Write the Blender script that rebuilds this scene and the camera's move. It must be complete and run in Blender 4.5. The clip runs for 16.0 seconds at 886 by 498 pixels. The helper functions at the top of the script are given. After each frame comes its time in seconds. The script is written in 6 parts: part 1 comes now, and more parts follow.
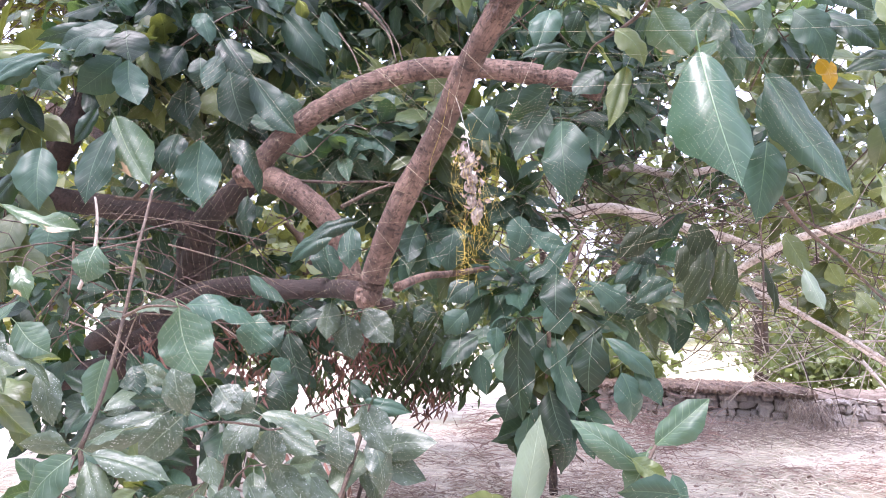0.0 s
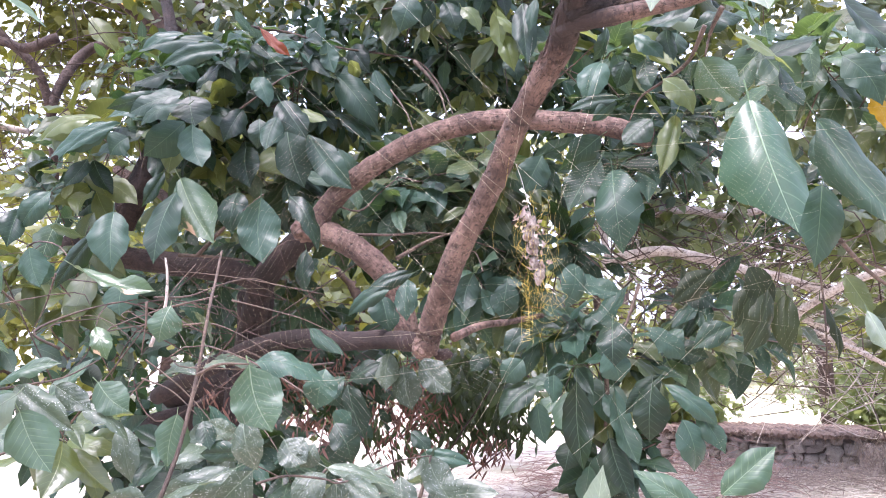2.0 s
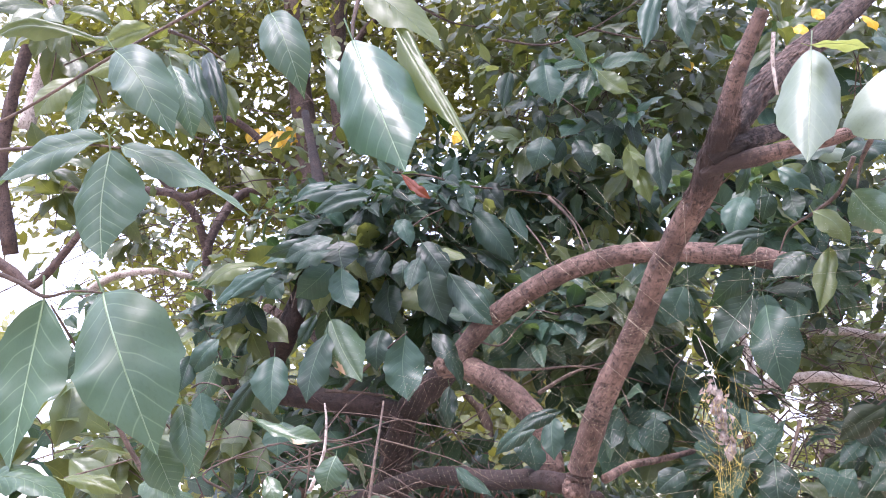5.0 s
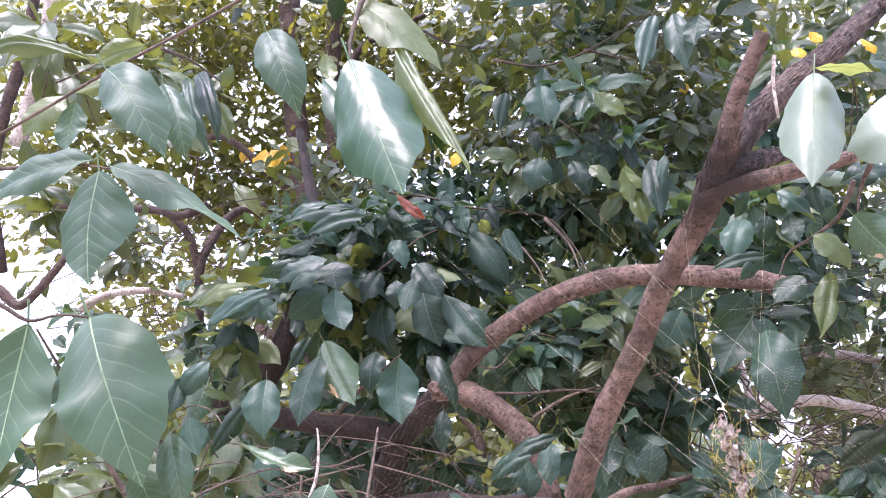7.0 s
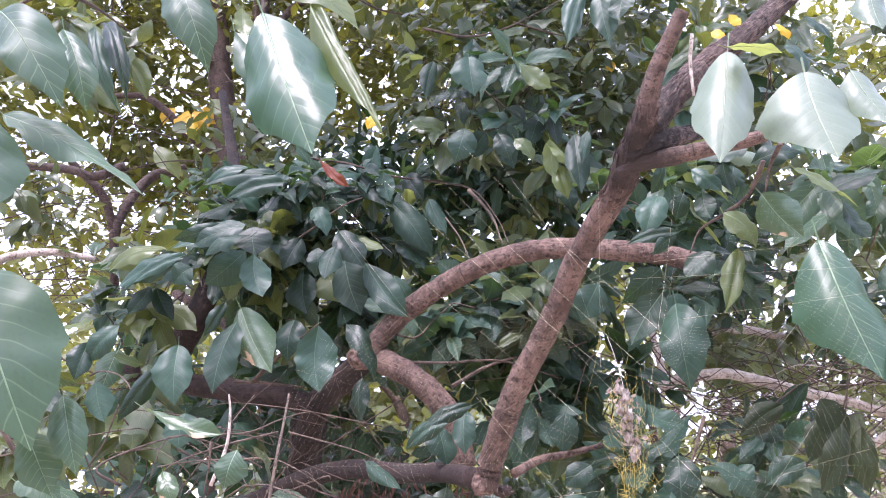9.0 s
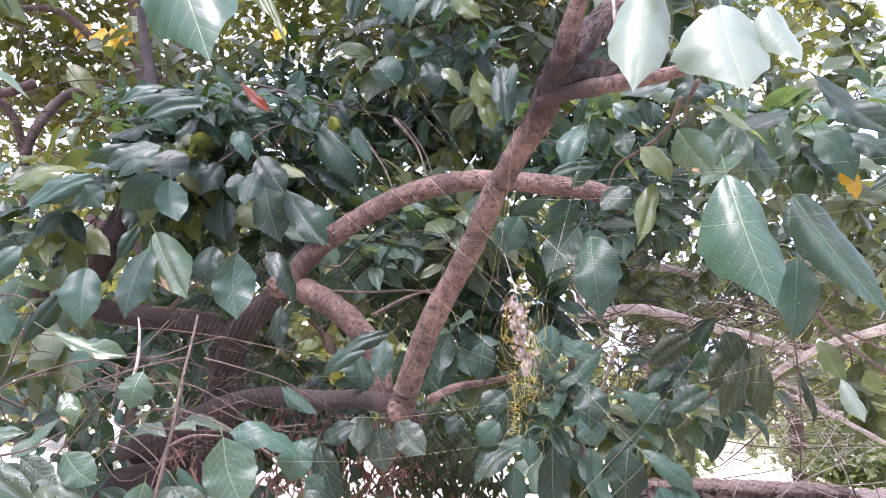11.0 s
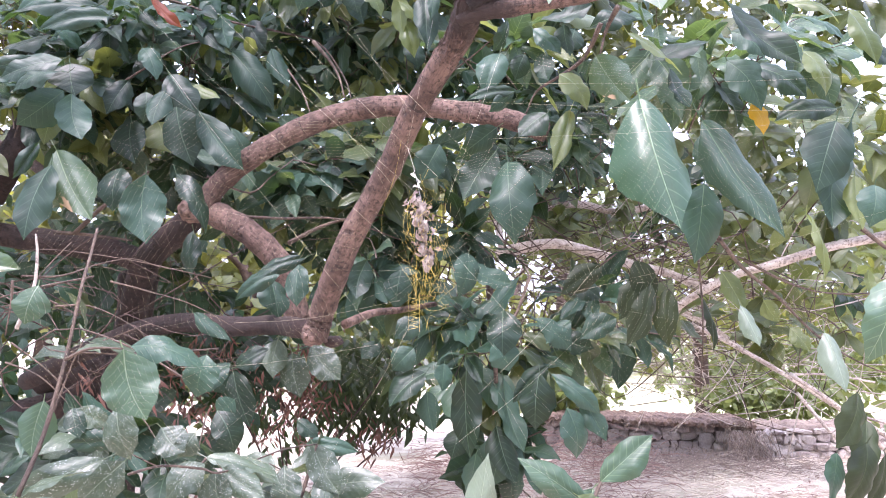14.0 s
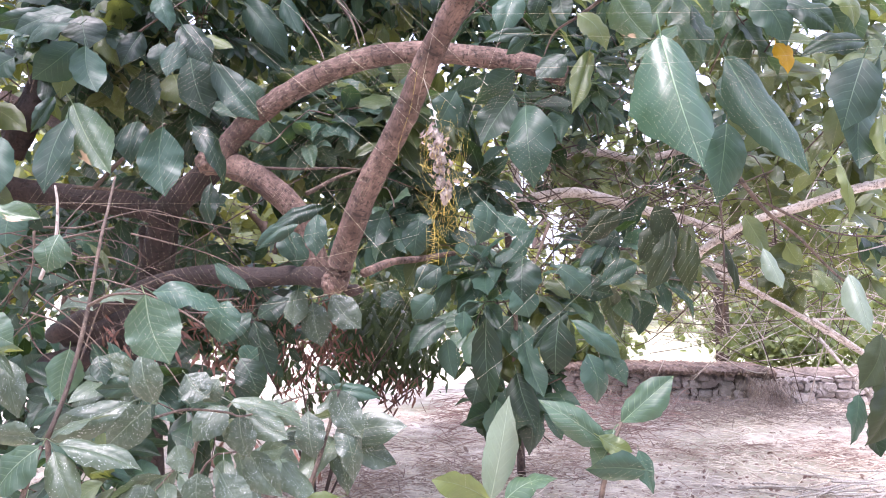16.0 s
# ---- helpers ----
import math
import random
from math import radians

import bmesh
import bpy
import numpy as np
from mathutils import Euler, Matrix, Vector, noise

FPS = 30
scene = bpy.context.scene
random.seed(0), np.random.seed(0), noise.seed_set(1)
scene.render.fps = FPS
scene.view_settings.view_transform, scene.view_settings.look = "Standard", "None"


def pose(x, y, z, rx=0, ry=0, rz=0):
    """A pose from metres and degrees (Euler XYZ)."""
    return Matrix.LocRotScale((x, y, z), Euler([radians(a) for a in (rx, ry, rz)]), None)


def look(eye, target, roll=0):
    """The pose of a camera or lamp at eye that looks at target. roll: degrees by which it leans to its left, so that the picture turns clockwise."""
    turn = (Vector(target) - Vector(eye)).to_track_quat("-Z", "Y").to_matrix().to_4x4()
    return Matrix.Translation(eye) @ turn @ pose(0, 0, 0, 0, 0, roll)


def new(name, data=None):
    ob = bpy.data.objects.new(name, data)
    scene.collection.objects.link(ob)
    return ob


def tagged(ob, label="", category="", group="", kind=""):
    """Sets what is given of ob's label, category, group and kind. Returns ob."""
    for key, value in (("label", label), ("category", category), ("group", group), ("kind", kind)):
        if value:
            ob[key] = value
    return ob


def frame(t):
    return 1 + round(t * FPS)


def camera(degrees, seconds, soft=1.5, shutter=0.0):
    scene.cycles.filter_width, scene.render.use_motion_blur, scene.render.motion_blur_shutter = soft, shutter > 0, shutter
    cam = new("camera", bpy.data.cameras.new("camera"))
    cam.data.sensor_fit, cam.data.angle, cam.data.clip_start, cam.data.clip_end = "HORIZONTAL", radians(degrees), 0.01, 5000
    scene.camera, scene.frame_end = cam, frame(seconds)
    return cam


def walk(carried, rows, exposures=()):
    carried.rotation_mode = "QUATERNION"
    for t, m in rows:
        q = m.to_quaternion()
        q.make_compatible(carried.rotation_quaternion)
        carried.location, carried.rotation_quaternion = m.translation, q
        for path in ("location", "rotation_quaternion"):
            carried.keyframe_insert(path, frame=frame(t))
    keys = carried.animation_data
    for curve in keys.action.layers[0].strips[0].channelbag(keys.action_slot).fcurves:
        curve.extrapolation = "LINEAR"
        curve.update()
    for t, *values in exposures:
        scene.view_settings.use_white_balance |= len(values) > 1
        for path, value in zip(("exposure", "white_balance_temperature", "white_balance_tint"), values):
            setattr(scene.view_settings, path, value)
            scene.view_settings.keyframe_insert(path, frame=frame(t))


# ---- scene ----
cam = camera(58.7, 16.0, soft=1.0)
# seconds, eye, yaw, pitch, roll
ROWS = [
    (0.0, 0.0000, 0.0000, 1.5000, 0.000, 2.400, -0.000),
    (0.5, 0.0031, 0.0032, 1.4879, -0.563, 1.933, -0.303),
    (1.0, 0.0083, -0.0029, 1.4892, -0.311, 2.237, -0.440),
    (1.5, 0.0076, -0.0143, 1.5012, 0.663, 3.333, -0.424),
    (2.0, -0.0125, -0.0347, 1.5131, 3.602, 5.702, -1.204),
    (2.5, -0.0221, -0.0530, 1.5253, 4.965, 7.890, -1.393),
    (3.0, -0.0269, -0.0652, 1.5376, 6.442, 9.838, -1.609),
    (3.5, -0.0393, -0.0787, 1.5499, 8.709, 11.476, -1.735),
    (4.0, -0.0529, -0.0861, 1.5538, 9.654, 12.474, -1.552),
    (4.5, -0.0587, -0.0921, 1.5600, 11.547, 13.962, -1.445),
    (5.0, -0.0612, -0.0877, 1.5620, 12.439, 14.500, -1.260),
    (7.5, -0.0732, -0.0589, 1.5774, 11.377, 15.984, -1.074),
    (8.0, -0.0642, -0.0529, 1.5739, 9.738, 15.147, -0.872),
    (8.5, -0.0589, -0.0498, 1.5730, 8.235, 14.623, -0.912),
    (9.0, -0.0537, -0.0497, 1.5693, 6.584, 13.760, -0.923),
    (9.5, -0.0466, -0.0537, 1.5667, 5.511, 13.002, -0.888),
    (10.0, -0.0385, -0.0483, 1.5624, 3.680, 11.548, -0.684),
    (12.5, -0.0136, -0.0227, 1.5255, 0.174, 6.277, -0.607),
    (13.0, -0.0121, -0.0217, 1.5161, -1.177, 5.432, -0.535),
    (13.5, -0.0081, -0.0188, 1.5137, -3.107, 5.321, -0.283),
    (14.0, -0.0050, -0.0166, 1.5121, -3.912, 4.751, -0.128),
    (14.5, -0.0058, -0.0007, 1.5106, -4.323, 4.441, 0.144),
    (15.0, -0.0038, -0.0006, 1.5059, -4.309, 3.646, -0.204),
    (15.5, -0.0033, -0.0012, 1.5031, -3.704, 2.416, -0.668),
    (16.0, -0.0045, -0.0068, 1.4937, -2.533, 1.451, -0.899),
]
walk(cam, [(t, pose(x, y, z, 90 + pitch, 0, yaw) @ pose(0, 0, 0, 0, 0, roll)) for t, x, y, z, yaw, pitch, roll in ROWS],
     exposures=[(0.0, 2.08, 6120, 27), (3.0, 2.02, 6100, 28), (5.0, 1.83, 6060, 29), (9.5, 1.83, 6060, 29), (12.5, 2.09, 6120, 28), (16.0, 1.99, 6150, 28)])

# ---- world, sun ----
SUN_ELEVATION, SUN_TURN = radians(69), radians(208)
world = bpy.data.worlds.new("world")
scene.world = world
world.use_nodes = True
wn = world.node_tree.nodes
sky = wn.new("ShaderNodeTexSky")
sky.sky_type, sky.sun_disc = "NISHITA", False
sky.sun_elevation, sky.sun_rotation = SUN_ELEVATION, SUN_TURN
sky.air_density, sky.dust_density, sky.ozone_density = 1.0, 4.0, 1.0
veil = wn.new("ShaderNodeMix")  # thin white cloud all over the sky
veil.data_type = "RGBA"
veil.inputs[0].default_value = 0.6
veil.inputs[7].default_value = (8.0, 9.2, 11.1, 1.0)
world.node_tree.links.new(sky.outputs[0], veil.inputs[6])
world.node_tree.links.new(veil.outputs[2], wn["Background"].inputs[0])
wn["Background"].inputs[1].default_value = 0.135
sun = new("sun", bpy.data.lights.new("sun", "SUN"))
sun.data.energy, sun.data.angle, sun.data.color = 2.3, radians(28), (1.0, 0.97, 0.93)
sun.matrix_world = look((0, 0, 0), (-math.sin(SUN_TURN) * math.cos(SUN_ELEVATION), -math.cos(SUN_TURN) * math.cos(SUN_ELEVATION), -math.sin(SUN_ELEVATION)))


# ---- materials ----
class Nodes:
    """A material and short ways to add nodes to it."""

    def __init__(self, name):
        self.mat = bpy.data.materials.new(name)
        self.mat.use_nodes = True
        self.t = self.mat.node_tree
        self.bsdf = self.t.nodes["Principled BSDF"]
        self.out = self.t.nodes["Material Output"]

    def put(self, socket, value):
        if isinstance(value, bpy.types.NodeSocket):
            self.t.links.new(value, socket)
        else:
            socket.default_value = value

    def add(self, kind, **inputs):
        n = self.t.nodes.new("ShaderNode" + kind)
        for k, v in inputs.items():
            self.put(n.inputs[k.replace("_", " ")], v)
        return n

    def math(self, op, a, b=0.0, c=0.0):
        n = self.t.nodes.new("ShaderNodeMath")
        n.operation = op
        for s, v in zip(n.inputs, (a, b, c)):
            self.put(s, v)
        return n.outputs[0]

    def step(self, value, lo, hi):
        """0 at lo, 1 at hi, smooth between."""
        n = self.t.nodes.new("ShaderNodeMapRange")
        n.interpolation_type = "SMOOTHSTEP"
        self.put(n.inputs[0], value)
        self.put(n.inputs[1], lo)
        self.put(n.inputs[2], hi)
        return n.outputs[0]

    def mix(self, fac, a, b):
        n = self.t.nodes.new("ShaderNodeMix")
        n.data_type = "RGBA"
        self.put(n.inputs[0], fac)
        for s, v in ((n.inputs[6], a), (n.inputs[7], b)):
            self.put(s, v if isinstance(v, bpy.types.NodeSocket) else (*v, 1.0))
        return n.outputs[2]

    def noise(self, vector, scale, detail=3.0, rough=0.55):
        n = self.add("TexNoise", Scale=scale, Detail=detail, Roughness=rough)
        if vector is not None:
            self.put(n.inputs["Vector"], vector)
        return n.outputs["Fac"]

    def bump(self, height, strength, distance):
        n = self.add("Bump", Height=height, Strength=strength, Distance=distance)
        self.put(self.bsdf.inputs["Normal"], n.outputs[0])
        return n.outputs[0]


def leaf_material(name, dark, pale, vein, glow, rough=0.36, spots=0.0, blight=0.0, through_light=0.28, side_veins=0.25, gloss=0.6, relief=0.26):
    """A leaf: two greens by plant and patch, pale midrib and side veins, gloss on top, light through the blade."""
    m = Nodes(name)
    uv = m.add("UVMap").outputs[0]
    sep = m.add("SeparateXYZ", Vector=uv)
    u, v = sep.outputs[0], sep.outputs[1]
    a = m.math("MULTIPLY", m.math("ABSOLUTE", m.math("SUBTRACT", u, 0.5)), 2.0)
    own = m.add("ObjectInfo").outputs["Random"]
    isle = m.add("NewGeometry").outputs["Random Per Island"]
    chance = m.math("FRACT", m.math("ADD", m.math("MULTIPLY", own, 7.31), m.math("MULTIPLY", isle, 3.77)))
    own_chance = m.math("FRACT", m.math("MULTIPLY", chance, 13.7))
    shift = m.add("CombineXYZ", X=m.math("MULTIPLY", chance, 37.0), Y=m.math("MULTIPLY", chance, 11.0), Z=chance)
    spot = m.add("VectorMath", Vector=uv)
    m.put(spot.inputs[1], shift.outputs[0])
    spot = spot.outputs[0]
    midrib = m.step(a, m.math("ADD", 0.038, m.math("MULTIPLY", v, -0.028)), 0.006)
    phase = m.math("MULTIPLY", m.math("SUBTRACT", m.math("ADD", v, m.math("MULTIPLY", m.math("MULTIPLY", a, a), 0.06)), m.math("MULTIPLY", a, 0.30)), 8.6)
    phase = m.math("ADD", phase, m.math("MULTIPLY", m.noise(spot, 2.5, 1.0), 0.8))
    away = m.math("ABSOLUTE", m.math("SUBTRACT", m.math("FRACT", phase), 0.5))
    side = m.math("MULTIPLY", m.step(away, 0.075, 0.0), m.step(a, 0.95, 0.25))
    veins = m.math("MAXIMUM", midrib, m.math("MULTIPLY", side, side_veins))
    broad = m.noise(spot, 2.2, 3.0)
    fine = m.noise(spot, 38.0, 2.0)
    tone = m.math("ADD", m.math("MULTIPLY", chance, 0.9), m.math("MULTIPLY", m.math("SUBTRACT", broad, 0.5), 0.7))
    colour = m.mix(m.step(tone, 0.0, 0.9), dark, pale)
    colour = m.mix(m.math("MULTIPLY", m.step(fine, 0.5, 0.75), 0.25), colour, [c * 0.6 for c in dark])
    colour = m.mix(m.math("MULTIPLY", veins, 0.65), colour, vein)
    rough_value = m.math("ADD", rough + 0.05, m.math("ADD", m.math("MULTIPLY", m.math("SUBTRACT", broad, 0.5), 0.3), m.math("MULTIPLY", m.math("SUBTRACT", own_chance, 0.5), 0.16)))
    if spots:
        vor = m.add("TexVoronoi", Vector=spot, Scale=26.0)
        vor.inputs["Randomness"].default_value = 1.0
        few = m.step(m.noise(spot, 5.0, 2.0), 0.44, 0.6)
        dots = m.math("MULTIPLY", m.step(vor.outputs["Distance"], 0.28, 0.16), few)
        dust = m.math("MULTIPLY", m.step(m.noise(spot, 9.0, 5.0, 0.7), 0.45, 0.8), 0.12)
        white = m.math("MULTIPLY", m.math("MAXIMUM", dots, dust), spots)
        colour = m.mix(white, colour, (0.52, 0.56, 0.5))
        rough_value = m.math("ADD", rough_value, m.math("MULTIPLY", white, 0.3))
    if blight:
        patch = m.math("MULTIPLY", m.step(m.math("ADD", v, m.math("MULTIPLY", m.noise(spot, 6.0, 3.0), 0.6)), 0.92, 0.98), m.step(m.math("ADD", u, m.math("MULTIPLY", m.noise(spot, 8.0, 2.0), 0.2)), 0.78, 0.84))
        colour = m.mix(m.math("MULTIPLY", patch, blight), colour, (0.5, 0.33, 0.22))
    m.put(m.bsdf.inputs["Base Color"], colour)
    m.put(m.bsdf.inputs["Roughness"], rough_value)
    m.bsdf.inputs["Specular IOR Level"].default_value = gloss
    swell = m.math("ADD", m.math("MULTIPLY", away, 0.5), m.math("ADD", m.math("MULTIPLY", broad, 0.8), m.math("MULTIPLY", midrib, -1.0)))
    normal = m.bump(m.math("ADD", m.math("MULTIPLY", swell, 0.3), m.math("MULTIPLY", m.noise(spot, 4.0, 2.0), 0.45)), relief, 0.012)
    thin = m.add("BsdfTranslucent", Color=m.mix(veins, m.mix(0.55, colour, glow), glow))
    m.put(thin.inputs["Normal"], normal)
    both = m.add("MixShader", Fac=through_light)
    m.put(both.inputs[1], m.bsdf.outputs[0])
    m.put(both.inputs[2], thin.outputs[0])
    m.put(m.out.inputs[0], both.outputs[0])
    return m.mat


LEAF = {
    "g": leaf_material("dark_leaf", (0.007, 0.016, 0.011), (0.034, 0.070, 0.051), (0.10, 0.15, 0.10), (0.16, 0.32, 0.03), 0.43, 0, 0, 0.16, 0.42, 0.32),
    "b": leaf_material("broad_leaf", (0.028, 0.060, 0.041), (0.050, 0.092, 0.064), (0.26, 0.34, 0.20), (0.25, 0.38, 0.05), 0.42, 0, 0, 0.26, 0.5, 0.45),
    "s": leaf_material("glossy_leaf", (0.012, 0.038, 0.020), (0.026, 0.064, 0.034), (0.20, 0.30, 0.17), (0.22, 0.38, 0.05), 0.27, 0, 0, 0.12, 0.34, 0.42, 0.26),
    # paler green puts the light on these leaves into their colour
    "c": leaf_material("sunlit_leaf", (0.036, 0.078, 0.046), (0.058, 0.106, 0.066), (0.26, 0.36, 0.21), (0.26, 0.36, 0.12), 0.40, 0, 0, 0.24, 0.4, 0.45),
    # young green; its yellow also stands in for light through backlit leaves
    "l": leaf_material("young_backlit_leaf", (0.055, 0.086, 0.030), (0.115, 0.146, 0.052), (0.19, 0.24, 0.11), (0.48, 0.52, 0.12), 0.36, 0, 0, 0.42),
    # pale leaves; much of the pallor stands in for sky glare
    "p": leaf_material("pale_glare_leaf", (0.10, 0.138, 0.102), (0.15, 0.190, 0.145), (0.32, 0.38, 0.26), (0.30, 0.42, 0.10), 0.33, 0, 0, 0.24, 0.25, 0.55, 0.2),
    "h": leaf_material("blighted_leaf", (0.032, 0.066, 0.034), (0.05, 0.088, 0.044), (0.20, 0.26, 0.14), (0.25, 0.36, 0.05), 0.36, 0.25, 0.95, 0.26, 0.3),
    "u": leaf_material("dusty_leaf", (0.022, 0.040, 0.027), (0.058, 0.085, 0.056), (0.16, 0.20, 0.13), (0.20, 0.28, 0.04), 0.42, 1.0, 0, 0.2, 0.34),
    "y": leaf_material("yellow_leaf", (0.55, 0.30, 0.012), (0.68, 0.42, 0.03), (0.6, 0.45, 0.15), (0.85, 0.6, 0.04), 0.45, 0, 0, 0.4),
    "o": leaf_material("dry_orange_leaf", (0.13, 0.020, 0.008), (0.22, 0.048, 0.014), (0.3, 0.14, 0.06), (0.6, 0.2, 0.03), 0.6, 0, 0, 0.35),
    "n": leaf_material("narrow_leaf", (0.010, 0.020, 0.009), (0.027, 0.048, 0.018), (0.07, 0.10, 0.04), (0.2, 0.3, 0.04), 0.4),
    # dark brown-green that stands in for shade on these leaves
    "k": leaf_material("shaded_leaf", (0.012, 0.019, 0.009), (0.030, 0.042, 0.018), (0.06, 0.08, 0.04), (0.16, 0.20, 0.03), 0.5, 0, 0, 0.15, 0.3, 0.25),
    "r": leaf_material("withered_leaf", (0.065, 0.029, 0.023), (0.21, 0.095, 0.072), (0.2, 0.10, 0.08), (0.35, 0.16, 0.08), 0.6),
    "m": leaf_material("olive_leaf", (0.024, 0.044, 0.018), (0.066, 0.094, 0.038), (0.11, 0.14, 0.07), (0.40, 0.42, 0.05), 0.36, 0, 0, 0.24, 0.35),
    # yellow glow set strong in place of light from behind
    "f": leaf_material("far_leaf", (0.030, 0.050, 0.014), (0.095, 0.110, 0.028), (0.13, 0.14, 0.05), (0.58, 0.54, 0.06), 0.44, 0, 0, 0.38),
}

LEAF["v"] = LEAF["l"]


def bark_material(name, low, high, scar, crack=1.0, fibre=0.25, fork=None):
    """Bark: pale lichen film over brown, dark scars and pores, fine relief."""
    m = Nodes(name)
    p = m.add("TexCoord").outputs["Object"]
    along = m.add("Mapping", Vector=m.add("UVMap").outputs[0], Scale=(1.0, 0.16, 1.0)).outputs[0]
    grain = m.noise(along, 150.0, 4.0, 0.7)
    broad, mid, fine = m.noise(p, 9.0, 4.0), m.noise(p, 45.0, 4.0, 0.65), m.noise(p, 240.0, 3.0, 0.7)
    colour = m.mix(m.step(m.math("ADD", m.math("MULTIPLY", broad, 0.5), m.math("MULTIPLY", mid, 0.5)), 0.38, 0.62), low, high)
    vor = m.add("TexVoronoi", Vector=p, Scale=44.0)
    pits = m.math("MULTIPLY", m.step(m.math("ADD", vor.outputs["Distance"], m.math("MULTIPLY", mid, 0.3)), 0.50, 0.30), m.step(m.noise(p, 11.0, 2.0), 0.42, 0.52))
    specks = m.step(m.noise(p, 110.0, 3.0, 0.75), 0.54, 0.63)
    colour = m.mix(m.math("MULTIPLY", pits, 0.5), colour, scar)
    colour = m.mix(m.math("MULTIPLY", specks, 0.75), colour, scar)
    colour = m.mix(m.math("MULTIPLY", m.step(grain, 0.44, 0.6), fibre), colour, scar)
    rings = m.add("Mapping", Vector=m.add("UVMap").outputs[0], Scale=(6.0, 75.0, 1.0)).outputs[0]
    scars = m.math("MULTIPLY", m.step(m.noise(rings, 1.0, 3.0, 0.6), 0.60, 0.68), m.step(m.noise(p, 16.0, 2.0), 0.40, 0.55))
    colour = m.mix(m.math("MULTIPLY", scars, 0.75), colour, scar)
    if fork:  # old, weathered bark round the place where the limbs part
        gap = m.add("VectorMath", Vector=p)
        gap.operation = "DISTANCE"
        gap.inputs[1].default_value = fork[0]
        aged = m.step(m.math("ADD", gap.outputs["Value"], m.math("MULTIPLY", m.math("SUBTRACT", mid, 0.5), 0.12)), fork[1], fork[1] * 0.45)
        colour = m.mix(m.math("MULTIPLY", aged, 0.9), colour, [c * 0.8 + d * 0.05 for c, d in zip(scar, high)])
    m.put(m.bsdf.inputs["Base Color"], colour)
    m.bsdf.inputs["Roughness"].default_value = 0.82
    m.bump(m.math("ADD", m.math("MULTIPLY", mid, 0.9), m.math("ADD", m.math("MULTIPLY", fine, 0.5), m.math("ADD", m.math("MULTIPLY", pits, -0.6), m.math("MULTIPLY", grain, -3.0 * fibre)))), 0.6 * crack, 0.006)
    return m.mat


BARK = bark_material("reddish_bark", (0.080, 0.045, 0.034), (0.215, 0.134, 0.105), (0.022, 0.013, 0.010), 1.8, 0.3, fork=((1.365, -1.49, 2.145), 0.13))
BARK_ROUGH = bark_material("cracked_bark", (0.060, 0.034, 0.028), (0.32, 0.22, 0.185), (0.018, 0.011, 0.009), 2.6, 0.75, fork=((1.365, -1.49, 2.145), 0.12))
BARK_FAR = bark_material("brown_bark", (0.055, 0.033, 0.027), (0.120, 0.078, 0.064), (0.022, 0.015, 0.013))
# shade inside the crown is put into this bark's colour
BARK_SHADED = bark_material("shaded_bark", (0.018, 0.0105, 0.009), (0.052, 0.030, 0.025), (0.014, 0.009, 0.008), 1.6)
BARK_PALE = bark_material("grey_bark", (0.36, 0.295, 0.255), (0.62, 0.54, 0.48), (0.09, 0.062, 0.05))
BARK_TWIG = bark_material("twig_bark", (0.055, 0.037, 0.028), (0.14, 0.097, 0.072), (0.03, 0.02, 0.016))


# ---- shapes ----
def mesh_of(name, verts, faces, material, uvs=None, smooth=True):
    me = bpy.data.meshes.new(name)
    me.from_pydata([tuple(v) for v in verts], [], [tuple(f) for f in faces])
    me.materials.append(material)
    if uvs is not None:
        layer = me.uv_layers.new(name="UVMap")
        index = np.empty(len(me.loops), dtype=np.int32)
        me.loops.foreach_get("vertex_index", index)
        layer.data.foreach_set("uv", np.asarray(uvs, dtype=np.float32)[index].ravel())
    me.polygons.foreach_set("use_smooth", [smooth] * len(me.polygons))
    me.update()
    return me


def part(name, me, parent, label=""):
    ob = new(name, me)
    ob.parent = parent
    return tagged(ob, label)


def thing(name, label, category, at=(0, 0, 0), group="", kind=""):
    ob = new(name)
    ob.location = at
    ob.empty_display_size = 0.1
    bpy.context.view_layer.update()
    return tagged(ob, label, category, group, kind)


def smooth_line(points, per):
    """A curve through the points, with per steps between two of them."""
    p = np.array(points, float)
    p = np.vstack([2 * p[0] - p[1], p, 2 * p[-1] - p[-2]])
    out = []
    for i in range(1, len(p) - 2):
        for k in range(per):
            s = k / per
            out.append(0.5 * (2 * p[i] + (p[i + 1] - p[i - 1]) * s + (2 * p[i - 1] - 5 * p[i] + 4 * p[i + 1] - p[i + 2]) * s * s
                              + (3 * p[i] - p[i - 1] - 3 * p[i + 1] + p[i + 2]) * s ** 3))
    out.append(p[-2])
    return np.array(out)


